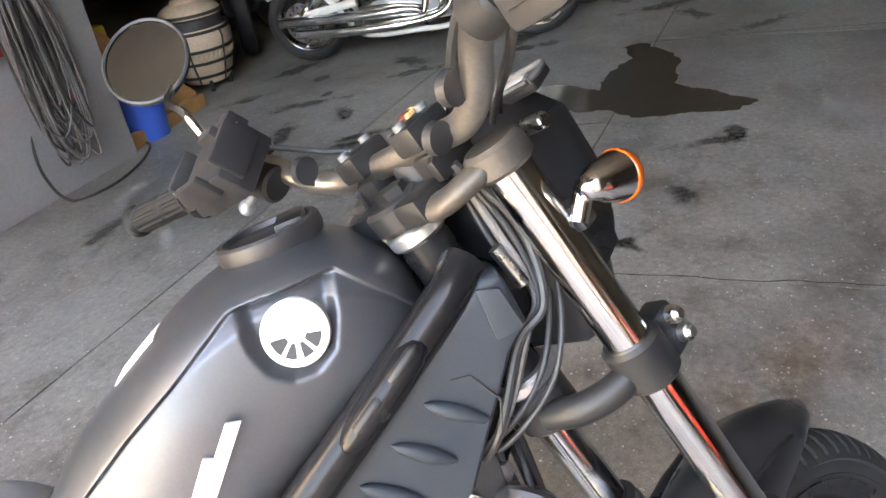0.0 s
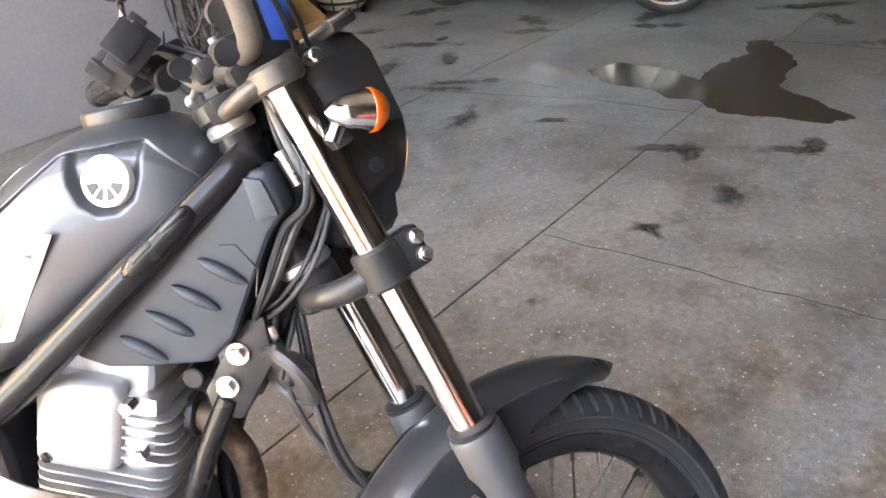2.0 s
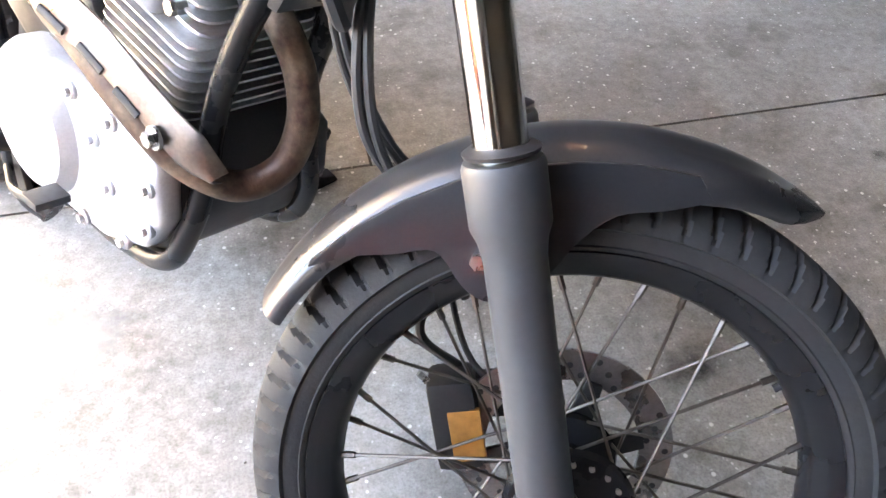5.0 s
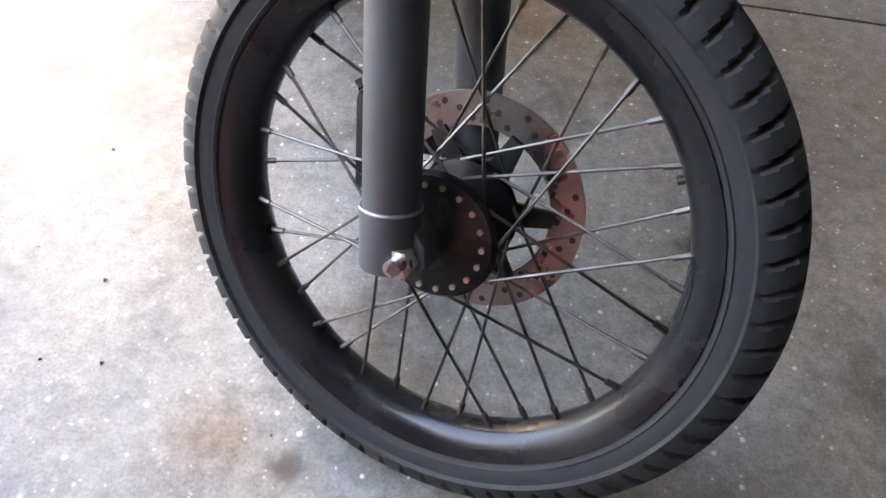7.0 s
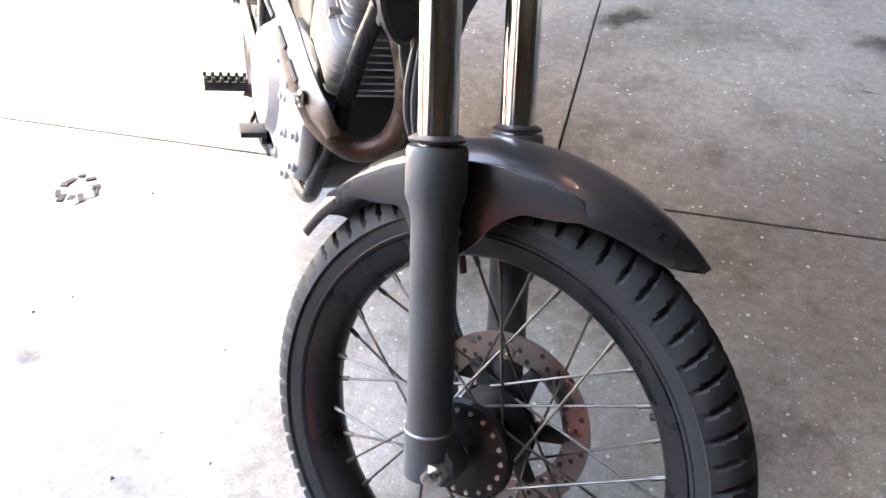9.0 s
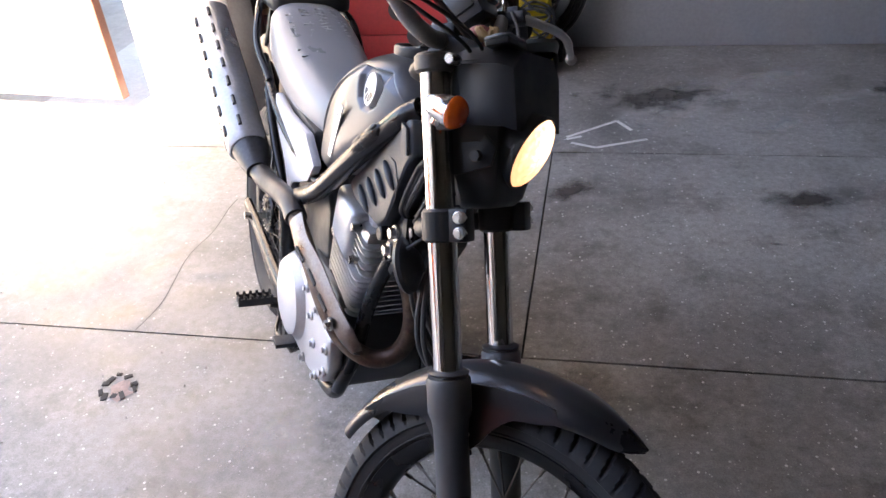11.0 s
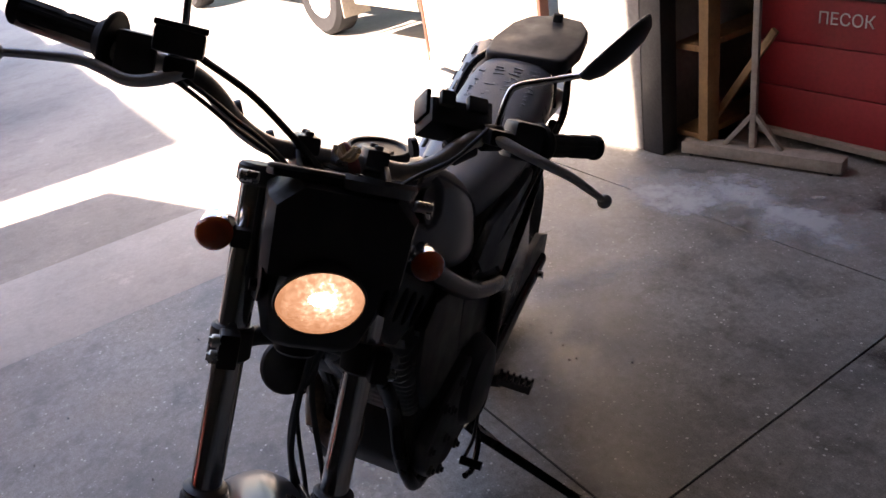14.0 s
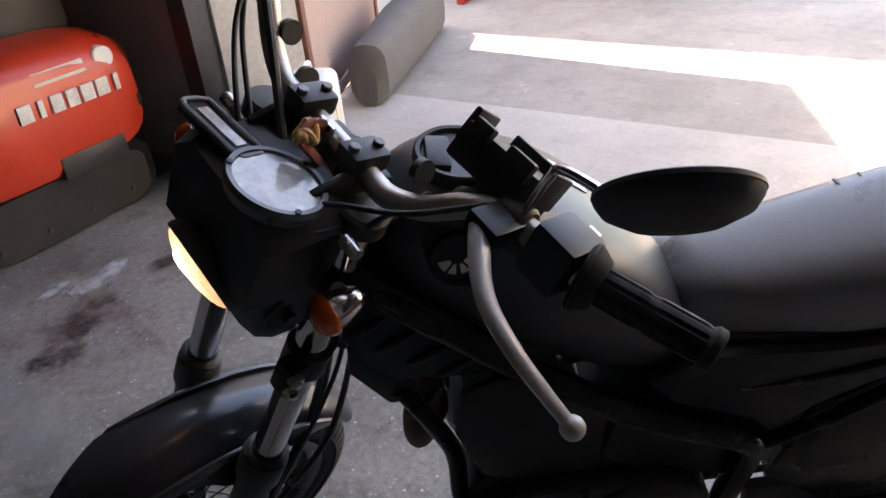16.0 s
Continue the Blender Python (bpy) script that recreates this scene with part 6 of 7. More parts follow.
part("board", box(B(), (0.34, 0.0, 0.0), (0.68, 0.045, 0.075), 0.004, Matrix.Translation((0, 0, 0.0375))), PLY, pl)
yt = thing("yellow_tool", R2((3.067, 4.272, 0)), "yellow plastic tool standing behind the plywood", "tool")
part("case", box(B(), (0, 0, 0.29), (0.13, 0.10, 0.58), 0.03), YELLOW, yt)
part("foot_case", box(B(), (0.36, 0.04, 0.14), (0.20, 0.12, 0.28), 0.03), YELLOW, yt)
part("crossbar", rod(B(), (0, 0.02, 0.10), (0.36, 0.03, 0.10), 0.02, seg=10), BLACKP, yt)


def lathe_z(prof, seg=48):
    bm = lathe(B(), prof, seg)
    bmesh.ops.rotate(bm, verts=bm.verts, cent=(0, 0, 0), matrix=Matrix.Rotation(math.pi / 2, 3, "X"))
    return bm


ov = thing("clay_oven", R2((3.80, 4.21, 0)), "pale clay oven bound in black iron straps, dark round the neck", "clay oven")
part("pot", lathe_z([(0.001, 0.05), (0.13, 0.05), (0.160, 0.08), (0.180, 0.15), (0.196, 0.22), (0.214, 0.29), (0.222, 0.335), (0.215, 0.365), (0.196, 0.385), (0.185, 0.40), (0.001, 0.40)]), CLAY, ov)
part("neck_band", lathe_z([(0.180, 0.375), (0.197, 0.385), (0.186, 0.40), (0.184, 0.44), (0.192, 0.452), (0.180, 0.455)]), STEEL, ov, "dark iron band round the neck")
part("lid", lathe_z([(0.001, 0.452), (0.192, 0.453), (0.194, 0.468), (0.178, 0.495), (0.140, 0.520), (0.095, 0.532), (0.098, 0.540), (0.090, 0.555), (0.050, 0.568), (0.030, 0.580), (0.022, 0.600), (0.028, 0.618), (0.026, 0.632), (0.001, 0.636)]), CLAY, ov, "domed clay lid with a knob")
for z, r in ((0.10, 0.168), (0.185, 0.189), (0.262, 0.208), (0.370, 0.213), (0.470, 0.193)):
    part("iron_hoop", lathe_z([(r - 0.004, z - 0.009), (r + 0.005, z - 0.009), (r + 0.005, z + 0.009), (r - 0.004, z + 0.009)]), STEEL, ov)
for k in range(6):
    a = math.pi * k / 3 + 0.4
    pts = [((r + 0.004) * math.cos(a), (r + 0.004) * math.sin(a), z) for r, z in ((0.15, 0.06), (0.182, 0.15), (0.198, 0.22), (0.216, 0.29), (0.224, 0.335), (0.215, 0.365))]
    part("iron_strap", sweep(B(), spline(pts, 4), 0.006, 6), STEEL, ov)
for k in range(4):
    a = math.pi * (k / 2 + 0.25)
    part("foot", rod(B(), (0.13 * math.cos(a), 0.13 * math.sin(a), 0), (0.14 * math.cos(a), 0.14 * math.sin(a), 0.08), 0.014, seg=8), STEEL, ov)
for k in range(44):
    a = 2 * math.pi * k / 44
    r = 0.1985
    part("moulded_bead", rod(B(), (r * math.cos(a), r * math.sin(a), 0.210), (1.025 * r * math.cos(a + 0.06), 1.025 * r * math.sin(a + 0.06), 0.240), 0.006, seg=6), CLAY, ov)

sc = thing("scooter", R2((5.009, 4.796, 0)) @ pose(0, 0, 0, 0, 0, -140), "grey and yellow scooter parked in the dark bay", "scooter")
for x in (0.62, -0.62):
    w = part("wheel", lathe(B(), [(0.14, -0.04), (0.19, -0.055), (0.23, -0.04), (0.24, 0), (0.23, 0.04), (0.19, 0.055), (0.14, 0.04)], 40), RUBBER, sc, m=Matrix.Translation((x, 0, 0.24)))
    part("rim", lathe(B(), [(0.001, -0.03), (0.05, -0.03), (0.14, -0.04), (0.145, 0), (0.14, 0.04), (0.05, 0.03), (0.001, 0.03)], 32), BLACKB, w)
part("leg_shield", loft(B(), [superell((x, 0, z), w, h, 20, 3) for x, z, w, h in ((0.30, 0.46, 0.13, 0.22), (0.42, 0.49, 0.16, 0.25), (0.52, 0.51, 0.13, 0.22), (0.60, 0.50, 0.05, 0.11))]), LEG, sc, "dark grey leg shield")
part("decal", box(B(), (0.592, 0.05, 0.54), (0.02, 0.13, 0.045), 0.004, pose(0, 0, 0, 0, 0, 0)), YELLOW, sc, "orange-yellow decal")
part("side_fairing", plate(B(), [(0.30, 0.30), (0.56, 0.34), (0.60, 0.42), (0.50, 0.60), (0.34, 0.56)], -0.19, -0.23, 0.01), YELLOW, sc, "yellow side fairing")
part("guard_hoop", sweep(B(), spline([(0.66, -0.10, 0.48), (0.74, -0.11, 0.38), (0.74, -0.10, 0.27), (0.66, -0.10, 0.20)], 5), 0.012, 8), CHROME, sc)
part("floor_board", box(B(), (0.02, 0, 0.30), (0.7, 0.3, 0.1), 0.03), BLACKP, sc)
part("tail", loft(B(), [superell((x, 0, z), w, h, 20, 3) for x, z, w, h in ((-0.10, 0.50, 0.12, 0.2), (-0.35, 0.56, 0.16, 0.22), (-0.65, 0.66, 0.13, 0.14), (-0.86, 0.72, 0.05, 0.05))]), YELLOW, sc, "yellow tail cover")
part("saddle", loft(B(), [superell((x, 0, z), w, h, 20, 3) for x, z, w, h in ((-0.08, 0.74, 0.08, 0.04), (-0.3, 0.78, 0.15, 0.05), (-0.65, 0.82, 0.14, 0.05), (-0.8, 0.83, 0.08, 0.04))]), BLACKP, sc)
part("steering_column", rod(B(), (0.62, 0, 0.26), (0.40, 0, 1.0), 0.03, seg=14), STEEL, sc)
part("handlebar", sweep(B(), spline([(0.34, -0.33, 1.06), (0.40, -0.15, 1.02), (0.40, 0.15, 1.02), (0.34, 0.33, 1.06)], 5), 0.016, 10), BLACKP, sc)
part("stand_leg", rod(B(), (-0.2, 0.05, 0.3), (-0.22, 0.2, 0.01), 0.012, seg=8), STEEL, sc)
structure("post_1", box(B(), (3.75, 5.35, 2.1), (0.10, 0.10, 4.2), 0.004), REDBAR, "dark red steel post in the bay")


# ---- row of cruisers ----
def cruiser(paint, m, label):
    b = thing("cruiser", m, label, "motorcycle", "row of parked cruisers")
    for nm, x, R, w in (("front_wheel", 0.86, 0.325, 0.11), ("rear_wheel", -0.70, 0.285, 0.14)):
        wh = part(nm, lathe(B(), [(R - 0.09, -0.045), (R - 0.075, -0.055), (R - 0.065, -0.045), (R - 0.075, 0), (R - 0.065, 0.045), (R - 0.075, 0.055), (R - 0.09, 0.045)], 56, closed=True), CHROME, b, m=Matrix.Translation((x, 0, R)))
        prof = [((R - 0.05) + 0.05 * math.cos(a), w / 2 * math.sin(a)) for a in (radians(t) for t in range(-150, 151, 20))]
        part("tyre", lathe(B(), prof, 56), RUBBER, wh)
        part("hub", lathe(B(), [(0.001, -0.06), (0.05, -0.055), (0.055, 0), (0.05, 0.055), (0.001, 0.06)], 24), CHROME, wh)
        bm = B()
        for k in range(40):
            a = 2 * math.pi * k / 40
            o = radians(18 if k % 2 else -18)
            rod(bm, (0.05 * math.cos(a), (-0.05 if k % 4 < 2 else 0.05), 0.05 * math.sin(a)), ((R - 0.085) * math.cos(a + o), 0, (R - 0.085) * math.sin(a + o)), 0.0022, seg=5)
        part("spokes", bm, CHROME, wh)
        part("brake_disc", lathe(B(), [(0.09, -0.068), (0.145, -0.068), (0.145, -0.063), (0.09, -0.063)], 40, closed=True), DISC, wh)
        bm = B()
        for k in range(20):
            a = 2 * math.pi * k / 20
            rod(bm, (0.118 * math.cos(a), -0.0685, 0.118 * math.sin(a)), (0.118 * math.cos(a), -0.062, 0.118 * math.sin(a)), 0.009, seg=8)
        part("disc_window", bm, BLACKP, wh)
    for s in (-1, 1):
        f = part("fork_leg", rod(B(), (0.88, s * 0.10, 0.30), (0.62, s * 0.10, 0.92), 0.024, seg=16), CHROME, b)
        part("fork_slider", rod(B(), (0.885, s * 0.10, 0.28), (0.78, s * 0.10, 0.54), 0.032, seg=16, bevel=0.003), ALLOY, f)
    arc = lambda c, R, a0, a1, w, d: [[(c[0] + (R - (0 if abs(g) < 0.75 else d)) * math.cos(radians(a)), g * w, c[1] + (R - (0 if abs(g) < 0.75 else d)) * math.sin(radians(a))) for g in (-1, -0.8, -0.4, 0, 0.4, 0.8, 1)] + [(c[0] + (R - 0.01) * math.cos(radians(a)), g * w * 0.9, c[1] + (R - 0.01) * math.sin(radians(a))) for g in (0.8, 0, -0.8)] for a in range(a0, a1 + 1, 8)]
    part("front_mudguard", loft(B(), arc((0.86, 0.325), 0.355, 28, 156, 0.075, 0.05)), paint, b)
    part("rear_mudguard", loft(B(), arc((-0.70, 0.29), 0.322, 24, 128, 0.080, 0.065)), paint, b)
    part("mudguard_flip", plate(B(), [(-0.87, 0.54), (-0.99, 0.57), (-1.01, 0.54), (-0.93, 0.46), (-0.86, 0.48)], -0.07, 0.07, 0.008), paint, b)
    part("tail_box", box(B(), (-0.99, 0, 0.51), (0.04, 0.16, 0.08), 0.006), CLAMPP, b)
    part("fuel_tank", loft(B(), [superell((x, 0, z), w, h, 24, 2.5) for x, z, w, h in ((0.50, 0.80, 0.03, 0.05), (0.45, 0.80, 0.10, 0.085), (0.30, 0.79, 0.15, 0.11), (0.12, 0.77, 0.15, 0.10), (-0.04, 0.73, 0.10, 0.07), (-0.12, 0.71, 0.04, 0.03))]), paint, b)
    for s in (-1, 1):
        part("tank_inlay", plate(B(), [(0.04, 0.755), (0.12, 0.815), (0.28, 0.825), (0.40, 0.80), (0.30, 0.765), (0.14, 0.745)], s * 0.1, s * 0.1545, 0.004), BLACKB, b)
        part("side_cover", plate(B(), [(-0.13, 0.62), (-0.34, 0.62), (-0.40, 0.50), (-0.30, 0.44), (-0.13, 0.46)], s * 0.12, s * 0.14, 0.01), paint if s < 0 else BLACKB, b)
        part("swingarm", sweep(B(), [(-0.30, s * 0.12, 0.40), (-0.60, s * 0.125, 0.36), (-0.78, s * 0.125, 0.325)], 0.028, 12), paint, b)
        part("frame_rail", sweep(B(), spline([(0.50, s * 0.06, 0.74), (0.42, s * 0.10, 0.42), (0.34, s * 0.13, 0.20), (0.1, s * 0.13, 0.17), (-0.28, s * 0.13, 0.18), (-0.42, s * 0.12, 0.34), (-0.60, s * 0.11, 0.58)], 6), 0.019, 12), paint, b)
        part("shock_strut", sweep(B(), [(-0.42, s * 0.13, 0.62), (-0.70, s * 0.13, 0.36)], 0.022, 10), CHROME, b)
    part("saddle", loft(B(), [superell((x, 0, z), w, h, 20, 2.8) for x, z, w, h in ((-0.02, 0.69, 0.06, 0.04), (-0.20, 0.66, 0.15, 0.05), (-0.42, 0.67, 0.17, 0.06), (-0.56, 0.72, 0.13, 0.05), (-0.76, 0.745, 0.10, 0.04), (-0.86, 0.75, 0.05, 0.03))]), BLACKP, b)
    en = part("engine", box(B(), (0.03, 0, 0.33), (0.52, 0.20, 0.20), 0.05, seg=3), CHROME, b)
    for x, ry in ((0.17, 26), (-0.07, -26)):
        m2 = Matrix.Translation((0.05 + (x - 0.05) * 0.5, 0, 0.40)) @ Matrix.Rotation(radians(ry), 4, "Y")
        cyl = part("cylinder", rod(B(), m2 @ Vector((0, 0, 0)), m2 @ Vector((0, 0, 0.24)), 0.055, seg=20), ALLOY, en)
        for k in range(8):
            part("cooling_fin", rod(B(), m2 @ Vector((0, 0, 0.06 + 0.018 * k)), m2 @ Vector((0, 0, 0.067 + 0.018 * k)), 0.085, seg=20), ALLOY, cyl)
        part("rocker_box", box(B(), (0, 0, 0.225), (0.14, 0.15, 0.06), 0.02, m2), CHROME, cyl)
        part("pushrod", rod(B(), m2 @ Vector((0.02, -0.10, -0.02)), m2 @ Vector((0.02, -0.085, 0.2)), 0.012, seg=10), CHROME, cyl)
    part("air_filter", lathe(B(), [(0.001, -0.20), (0.085, -0.195), (0.095, -0.18), (0.09, -0.12), (0.001, -0.12)], 32, (0.06, 0, 0.56)), CHROME, en)
    part("primary_cover", plate(B(), [(0.24, 0.24), (0.26, 0.36), (0.18, 0.42), (-0.12, 0.42), (-0.30, 0.36), (-0.28, 0.25)], -0.15, -0.09, 0.015, seg=3), CHROME, en)
    for k, zz in enumerate((0.0, 0.09)):
        pts = [(0.26 - 0.22 * k, -0.07, 0.52), (0.36 - 0.2 * k, -0.14, 0.46), (0.30 - 0.15 * k, -0.18, 0.30), (0.05, -0.19, 0.24 + zz), (-0.42, -0.19, 0.235 + zz), (-0.74 - 0.10 * k, -0.19, 0.25 + zz)]
        sp = spline(pts, 6)
        part("exhaust_pipe", sweep(B(), sp, [0.022] * (len(sp) - 12) + [0.034] * 12, 14), CHROME, b)
    part("crash_bar", sweep(B(), spline([(0.46, -0.10, 0.66), (0.46, -0.26, 0.60), (0.44, -0.30, 0.40), (0.40, -0.20, 0.24), (0.36, -0.12, 0.22)], 6), 0.014, 10), CHROME, b)
    hb = part("handlebar", sweep(B(), spline([(0.30, -0.42, 1.02), (0.42, -0.34, 1.04), (0.56, -0.14, 1.0), (0.58, 0, 0.97), (0.56, 0.14, 1.0), (0.42, 0.34, 1.04), (0.30, 0.42, 1.02)], 6), 0.013, 12), CHROME, b)
    part("headlamp", lathe(B(), [(0.001, -0.09), (0.06, -0.075), (0.088, -0.02), (0.09, 0.01), (0.06, 0.02), (0.001, 0.024)], 32), CHROME, b, m=Matrix.Translation((0.74, 0, 0.86)) @ pose(0, 0, 0, 0, 0, -90))
    part("side_stand", rod(B(), (0.05, 0.13, 0.2), (0.1, 0.30, 0.0), 0.012, seg=8), STEEL, b)
    return b


CR = pose(0, 0, 0, 0, 0, -75) @ pose(0, 0, 0, 5, 0, 0) @ Matrix.Scale(0.93, 4)
cruiser(WHITEB, R2((4.50, 3.04, 0)) @ CR, "pearl white and chrome cruiser parked in the row")
cruiser(TEALB, R2((5.27, 2.90, 0)) @ CR, "deep teal cruiser parked behind the white one")
cr = cruiser(BLACKB, R2((6.06, 2.80, 0)) @ CR, "black and chrome cruiser far along the row")
for k in (1, 2, 3):
    copy_thing(cr, R2((6.06 + 0.86 * k, 2.80 - 0.06 * k, 0)) @ CR)


# ---- forklifts ----
def forklift(m, label, paint, low=False):
    """Heads along +x; its counterweight is at the back. low: a small machine with a black hood over a low counterweight."""
    b = thing("forklift", m, label, "forklift", "orange forklifts")
    back = [(-0.62, 0.26), (-0.62, 0.58), (-0.50, 0.62), (-0.05, 0.64)] if low else [(-0.62, 0.30), (-0.62, 0.78), (-0.50, 0.90), (-0.05, 0.92)]
    body = part("body", plate(B(), back + [(0.06, 0.60), (0.40, 0.56), (0.62, 0.66), (0.66, 0.30), (0.30, 0.13), (-0.10, 0.13), (-0.22, 0.30), (-0.40, 0.36)], -0.46, 0.46, 0.05, seg=4), paint, b)
    mid, tall, bar_z, bar_y = (0.445, 0.66, 0.485, 0.045) if low else (0.60, 1.0, 0.64, 0.20)
    cw = part("counterweight", loft(B(), [superell((x, 0, mid + (z - 0.60) * tall), w, h * tall, 28, 4) for x, z, w, h in ((-0.60, 0.60, 0.46, 0.34), (-0.72, 0.60, 0.47, 0.35), (-0.86, 0.59, 0.455, 0.335), (-0.93, 0.57, 0.41, 0.30), (-0.955, 0.565, 0.33, 0.24))]), paint, b, "rounded orange counterweight")
    low_z, low_h = (0.115, 0.115) if low else (0.20, 0.12)
    skirt = part("weight_skirt", loft(B(), [superell((x, 0, low_z), w, h * low_h, 28, 5) for x, w, h in ((-0.36, 0.42, 1), (-0.70, 0.46, 1.03), (-0.87, 0.425, 1), (-0.925, 0.36, 0.92))]), SKIRTP, b, "dark cast skirt under the counterweight")
    if low:
        part("hood", box(B(), (-0.36, 0, 0.75), (0.62, 0.80, 0.24), 0.05, seg=3), BLACKP, b, "black battery hood")
        part("tow_recess", box(B(), (-0.926, -0.15, 0.256), (0.07, 0.27, 0.085), 0.012), BLACKP, cw)
        part("lashing_hole", rod(B(), (-0.93, -0.385, 0.385), (-0.905, -0.395, 0.385), 0.028, seg=20), BLACKP, cw)
        part("pale_strip", box(B(), (0, 0, 0), (0.012, 0.20, 0.045), 0.003, Matrix.Translation((-0.946, -0.12, 0.575)) @ pose(0, 0, 0, 0, 16, 0)), CREAM, cw, "faded pale strip")
        for k in range(4):
            part("skirt_bolt", rod(B(), (-0.931, 0.27 - 0.18 * k, 0.06), (-0.92, 0.27 - 0.18 * k, 0.06), 0.011, seg=8), STEEL, skirt)
    else:
        part("tow_recess", box(B(), (-0.95, 0, 0.38), (0.06, 0.30, 0.14), 0.02), BLACKP, cw)
    for k, wd in enumerate((0.05, 0.02, 0.045, 0.045, 0.05, 0.05, 0.02)):
        part("pale_bar", box(B(), (-0.958, bar_y - 0.060 * k, bar_z), (0.014, wd, 0.06), 0.002), LETTER, cw)
    for s in (-1, 1):
        part("tail_lamp", rod(B(), (-0.95 if low else -0.94, s * 0.30, 0.575 if low else 0.80), (-0.90, s * 0.30, 0.575 if low else 0.80), 0.042, seg=24, bevel=0.006), WHITEP if low else ORLENS, cw)
        for nm, x, R in (("front_wheel", 0.42, 0.27), ("rear_wheel", -0.42, 0.20)):
            w = part(nm, lathe(B(), [(R * 0.5, -0.08), (R * 0.9, -0.09), (R, -0.06), (R, 0.06), (R * 0.9, 0.09), (R * 0.5, 0.08)], 40), RUBBER, b, m=Matrix.Translation((x, s * 0.42, R)))
            part("rim", lathe(B(), [(0.001, -0.05), (R * 0.3, -0.05), (R * 0.5, -0.075), (R * 0.5, 0.075), (R * 0.3, 0.05), (0.001, 0.05)], 24), STEEL, w)
        part("roof_post", sweep(B(), spline([(-0.50, s * 0.40, 0.9), (-0.42, s * 0.40, 1.35), (-0.30, s * 0.40, 1.56)], 4), 0.025, 10), BLACKP, b)
        part("roof_post", sweep(B(), spline([(0.55, s * 0.40, 0.62), (0.42, s * 0.40, 1.2), (0.28, s * 0.40, 1.56)], 4), 0.025, 10), BLACKP, b)
        part("mast_rail", box(B(), (0.80, s * 0.30, 0.88), (0.10, 0.07, 1.66), 0.006), STEEL, b)
        fk = part("fork", box(B(), (1.25, s * 0.22, 0.05), (0.80, 0.10, 0.035), 0.006), REDBAR, b, "red lifting fork")
        part("fork_heel", box(B(), (0.87, s * 0.22, 0.25), (0.04, 0.10, 0.42), 0.004), REDBAR, fk)
    part("roof", box(B(), (0.02, 0, 1.58), (0.80, 0.86, 0.05), 0.01), BLACKP, b)
    part("seat", box(B(), (-0.28, 0, 1.02), (0.4, 0.42, 0.2), 0.05), BLACKP, b)
    part("seat_back", box(B(), (-0.48, 0, 1.3), (0.12, 0.42, 0.45), 0.05), BLACKP, b)
    part("carriage", box(B(), (0.86, 0, 0.4), (0.03, 0.8, 0.25), 0.004), STEEL, b)
    part("steering_wheel", lathe(B(), [(0.15, -0.012), (0.165, 0), (0.15, 0.012), (0.14, 0)], 28, closed=True), BLACKP, b, m=Matrix.Translation((0.2, 0, 1.1)) @ pose(0, 0, 0, 60, 0, 90))
    return b


yard_lift = forklift(Matrix.Translation((-5.02, -0.68, -0.01)) @ pose(0, 0, 0, 0, 0, -93) @ Matrix.Scale(1.25, 4), "orange forklift standing in the yard's shade", ORANGE)
copy_thing(yard_lift, Matrix.Translation((-7.3, -0.62, -0.01)) @ pose(0, 0, 0, 0, 0, -95) @ Matrix.Scale(1.1, 4))
forklift(Matrix.Translation((-0.46, -1.95, 0)) @ pose(0, 0, 0, 0, 0, -93), "small red-orange forklift backed up inside the garage", REDORANGE, low=True)

rs = thing("red_stand", Matrix.Translation((-4.10, -1.38, -0.01)), "red steel stand with a post on the yard", "stand")
part("foot_bar", box(B(), (-0.06, -0.12, 0.03), (0.07, 0.72, 0.06), 0.005), REDBAR, rs)
part("post", box(B(), (0.28, 0.10, 0.6), (0.06, 0.06, 1.2), 0.005), REDBAR, rs)
part("foot_bar", box(B(), (0.135, 0.10, 0.03), (0.32, 0.06, 0.05), 0.004), REDBAR, rs)

# ---- truck in the sun ----
tr = thing("truck", R2((-5.45, 4.30, -0.01)) @ pose(0, 0, 0, 0, 0, 3), "pale blue flatbed truck parked in the yard", "truck")
part("chassis", box(B(), (0, 0, 0.66), (5.6, 0.9, 0.16), 0.01), STEEL, tr)
part("bed", box(B(), (0.2, 0, 0.98), (4.4, 2.1, 0.30), 0.01), TEAL, tr, "pale blue side board of the bed")
part("bed_beam", box(B(), (0.2, -1.0, 0.78), (4.4, 0.06, 0.09), 0.006), STEEL, tr)
for k in range(10):
    part("bed_hook", box(B(), (-1.8 + 0.42 * k, -1.035, 0.78), (0.04, 0.02, 0.05), 0.004), ALLOY, tr)
part("cab", box(B(), (-2.7, 0, 1.35), (1.3, 2.0, 1.6), 0.12, seg=3), TEAL, tr)
for x in (0.62, -2.4):
    for s in (-1, 1):
        w = part("wheel", lathe(B(), [(0.20, -0.10), (0.30, -0.11), (0.335, -0.08), (0.335, 0.08), (0.30, 0.11), (0.20, 0.10)], 40), RUBBER, tr, m=Matrix.Translation((x, s * 0.92, 0.345)))
        part("rim", lathe(B(), [(0.001, -0.04), (0.09, -0.05), (0.14, -0.02), (0.20, -0.095), (0.21, 0), (0.20, 0.095), (0.14, 0.02), (0.001, 0.04)], 32), ALLOY, w)
part("tool_box", box(B(), (1.55, -0.82, 0.46), (0.85, 0.35, 0.36), 0.03), CREAM, tr, "cream tool box under the bed")
part("mud_flap", box(B(), (1.02, -0.92, 0.36), (0.02, 0.24, 0.36), 0.004), PALEWOOD, tr)

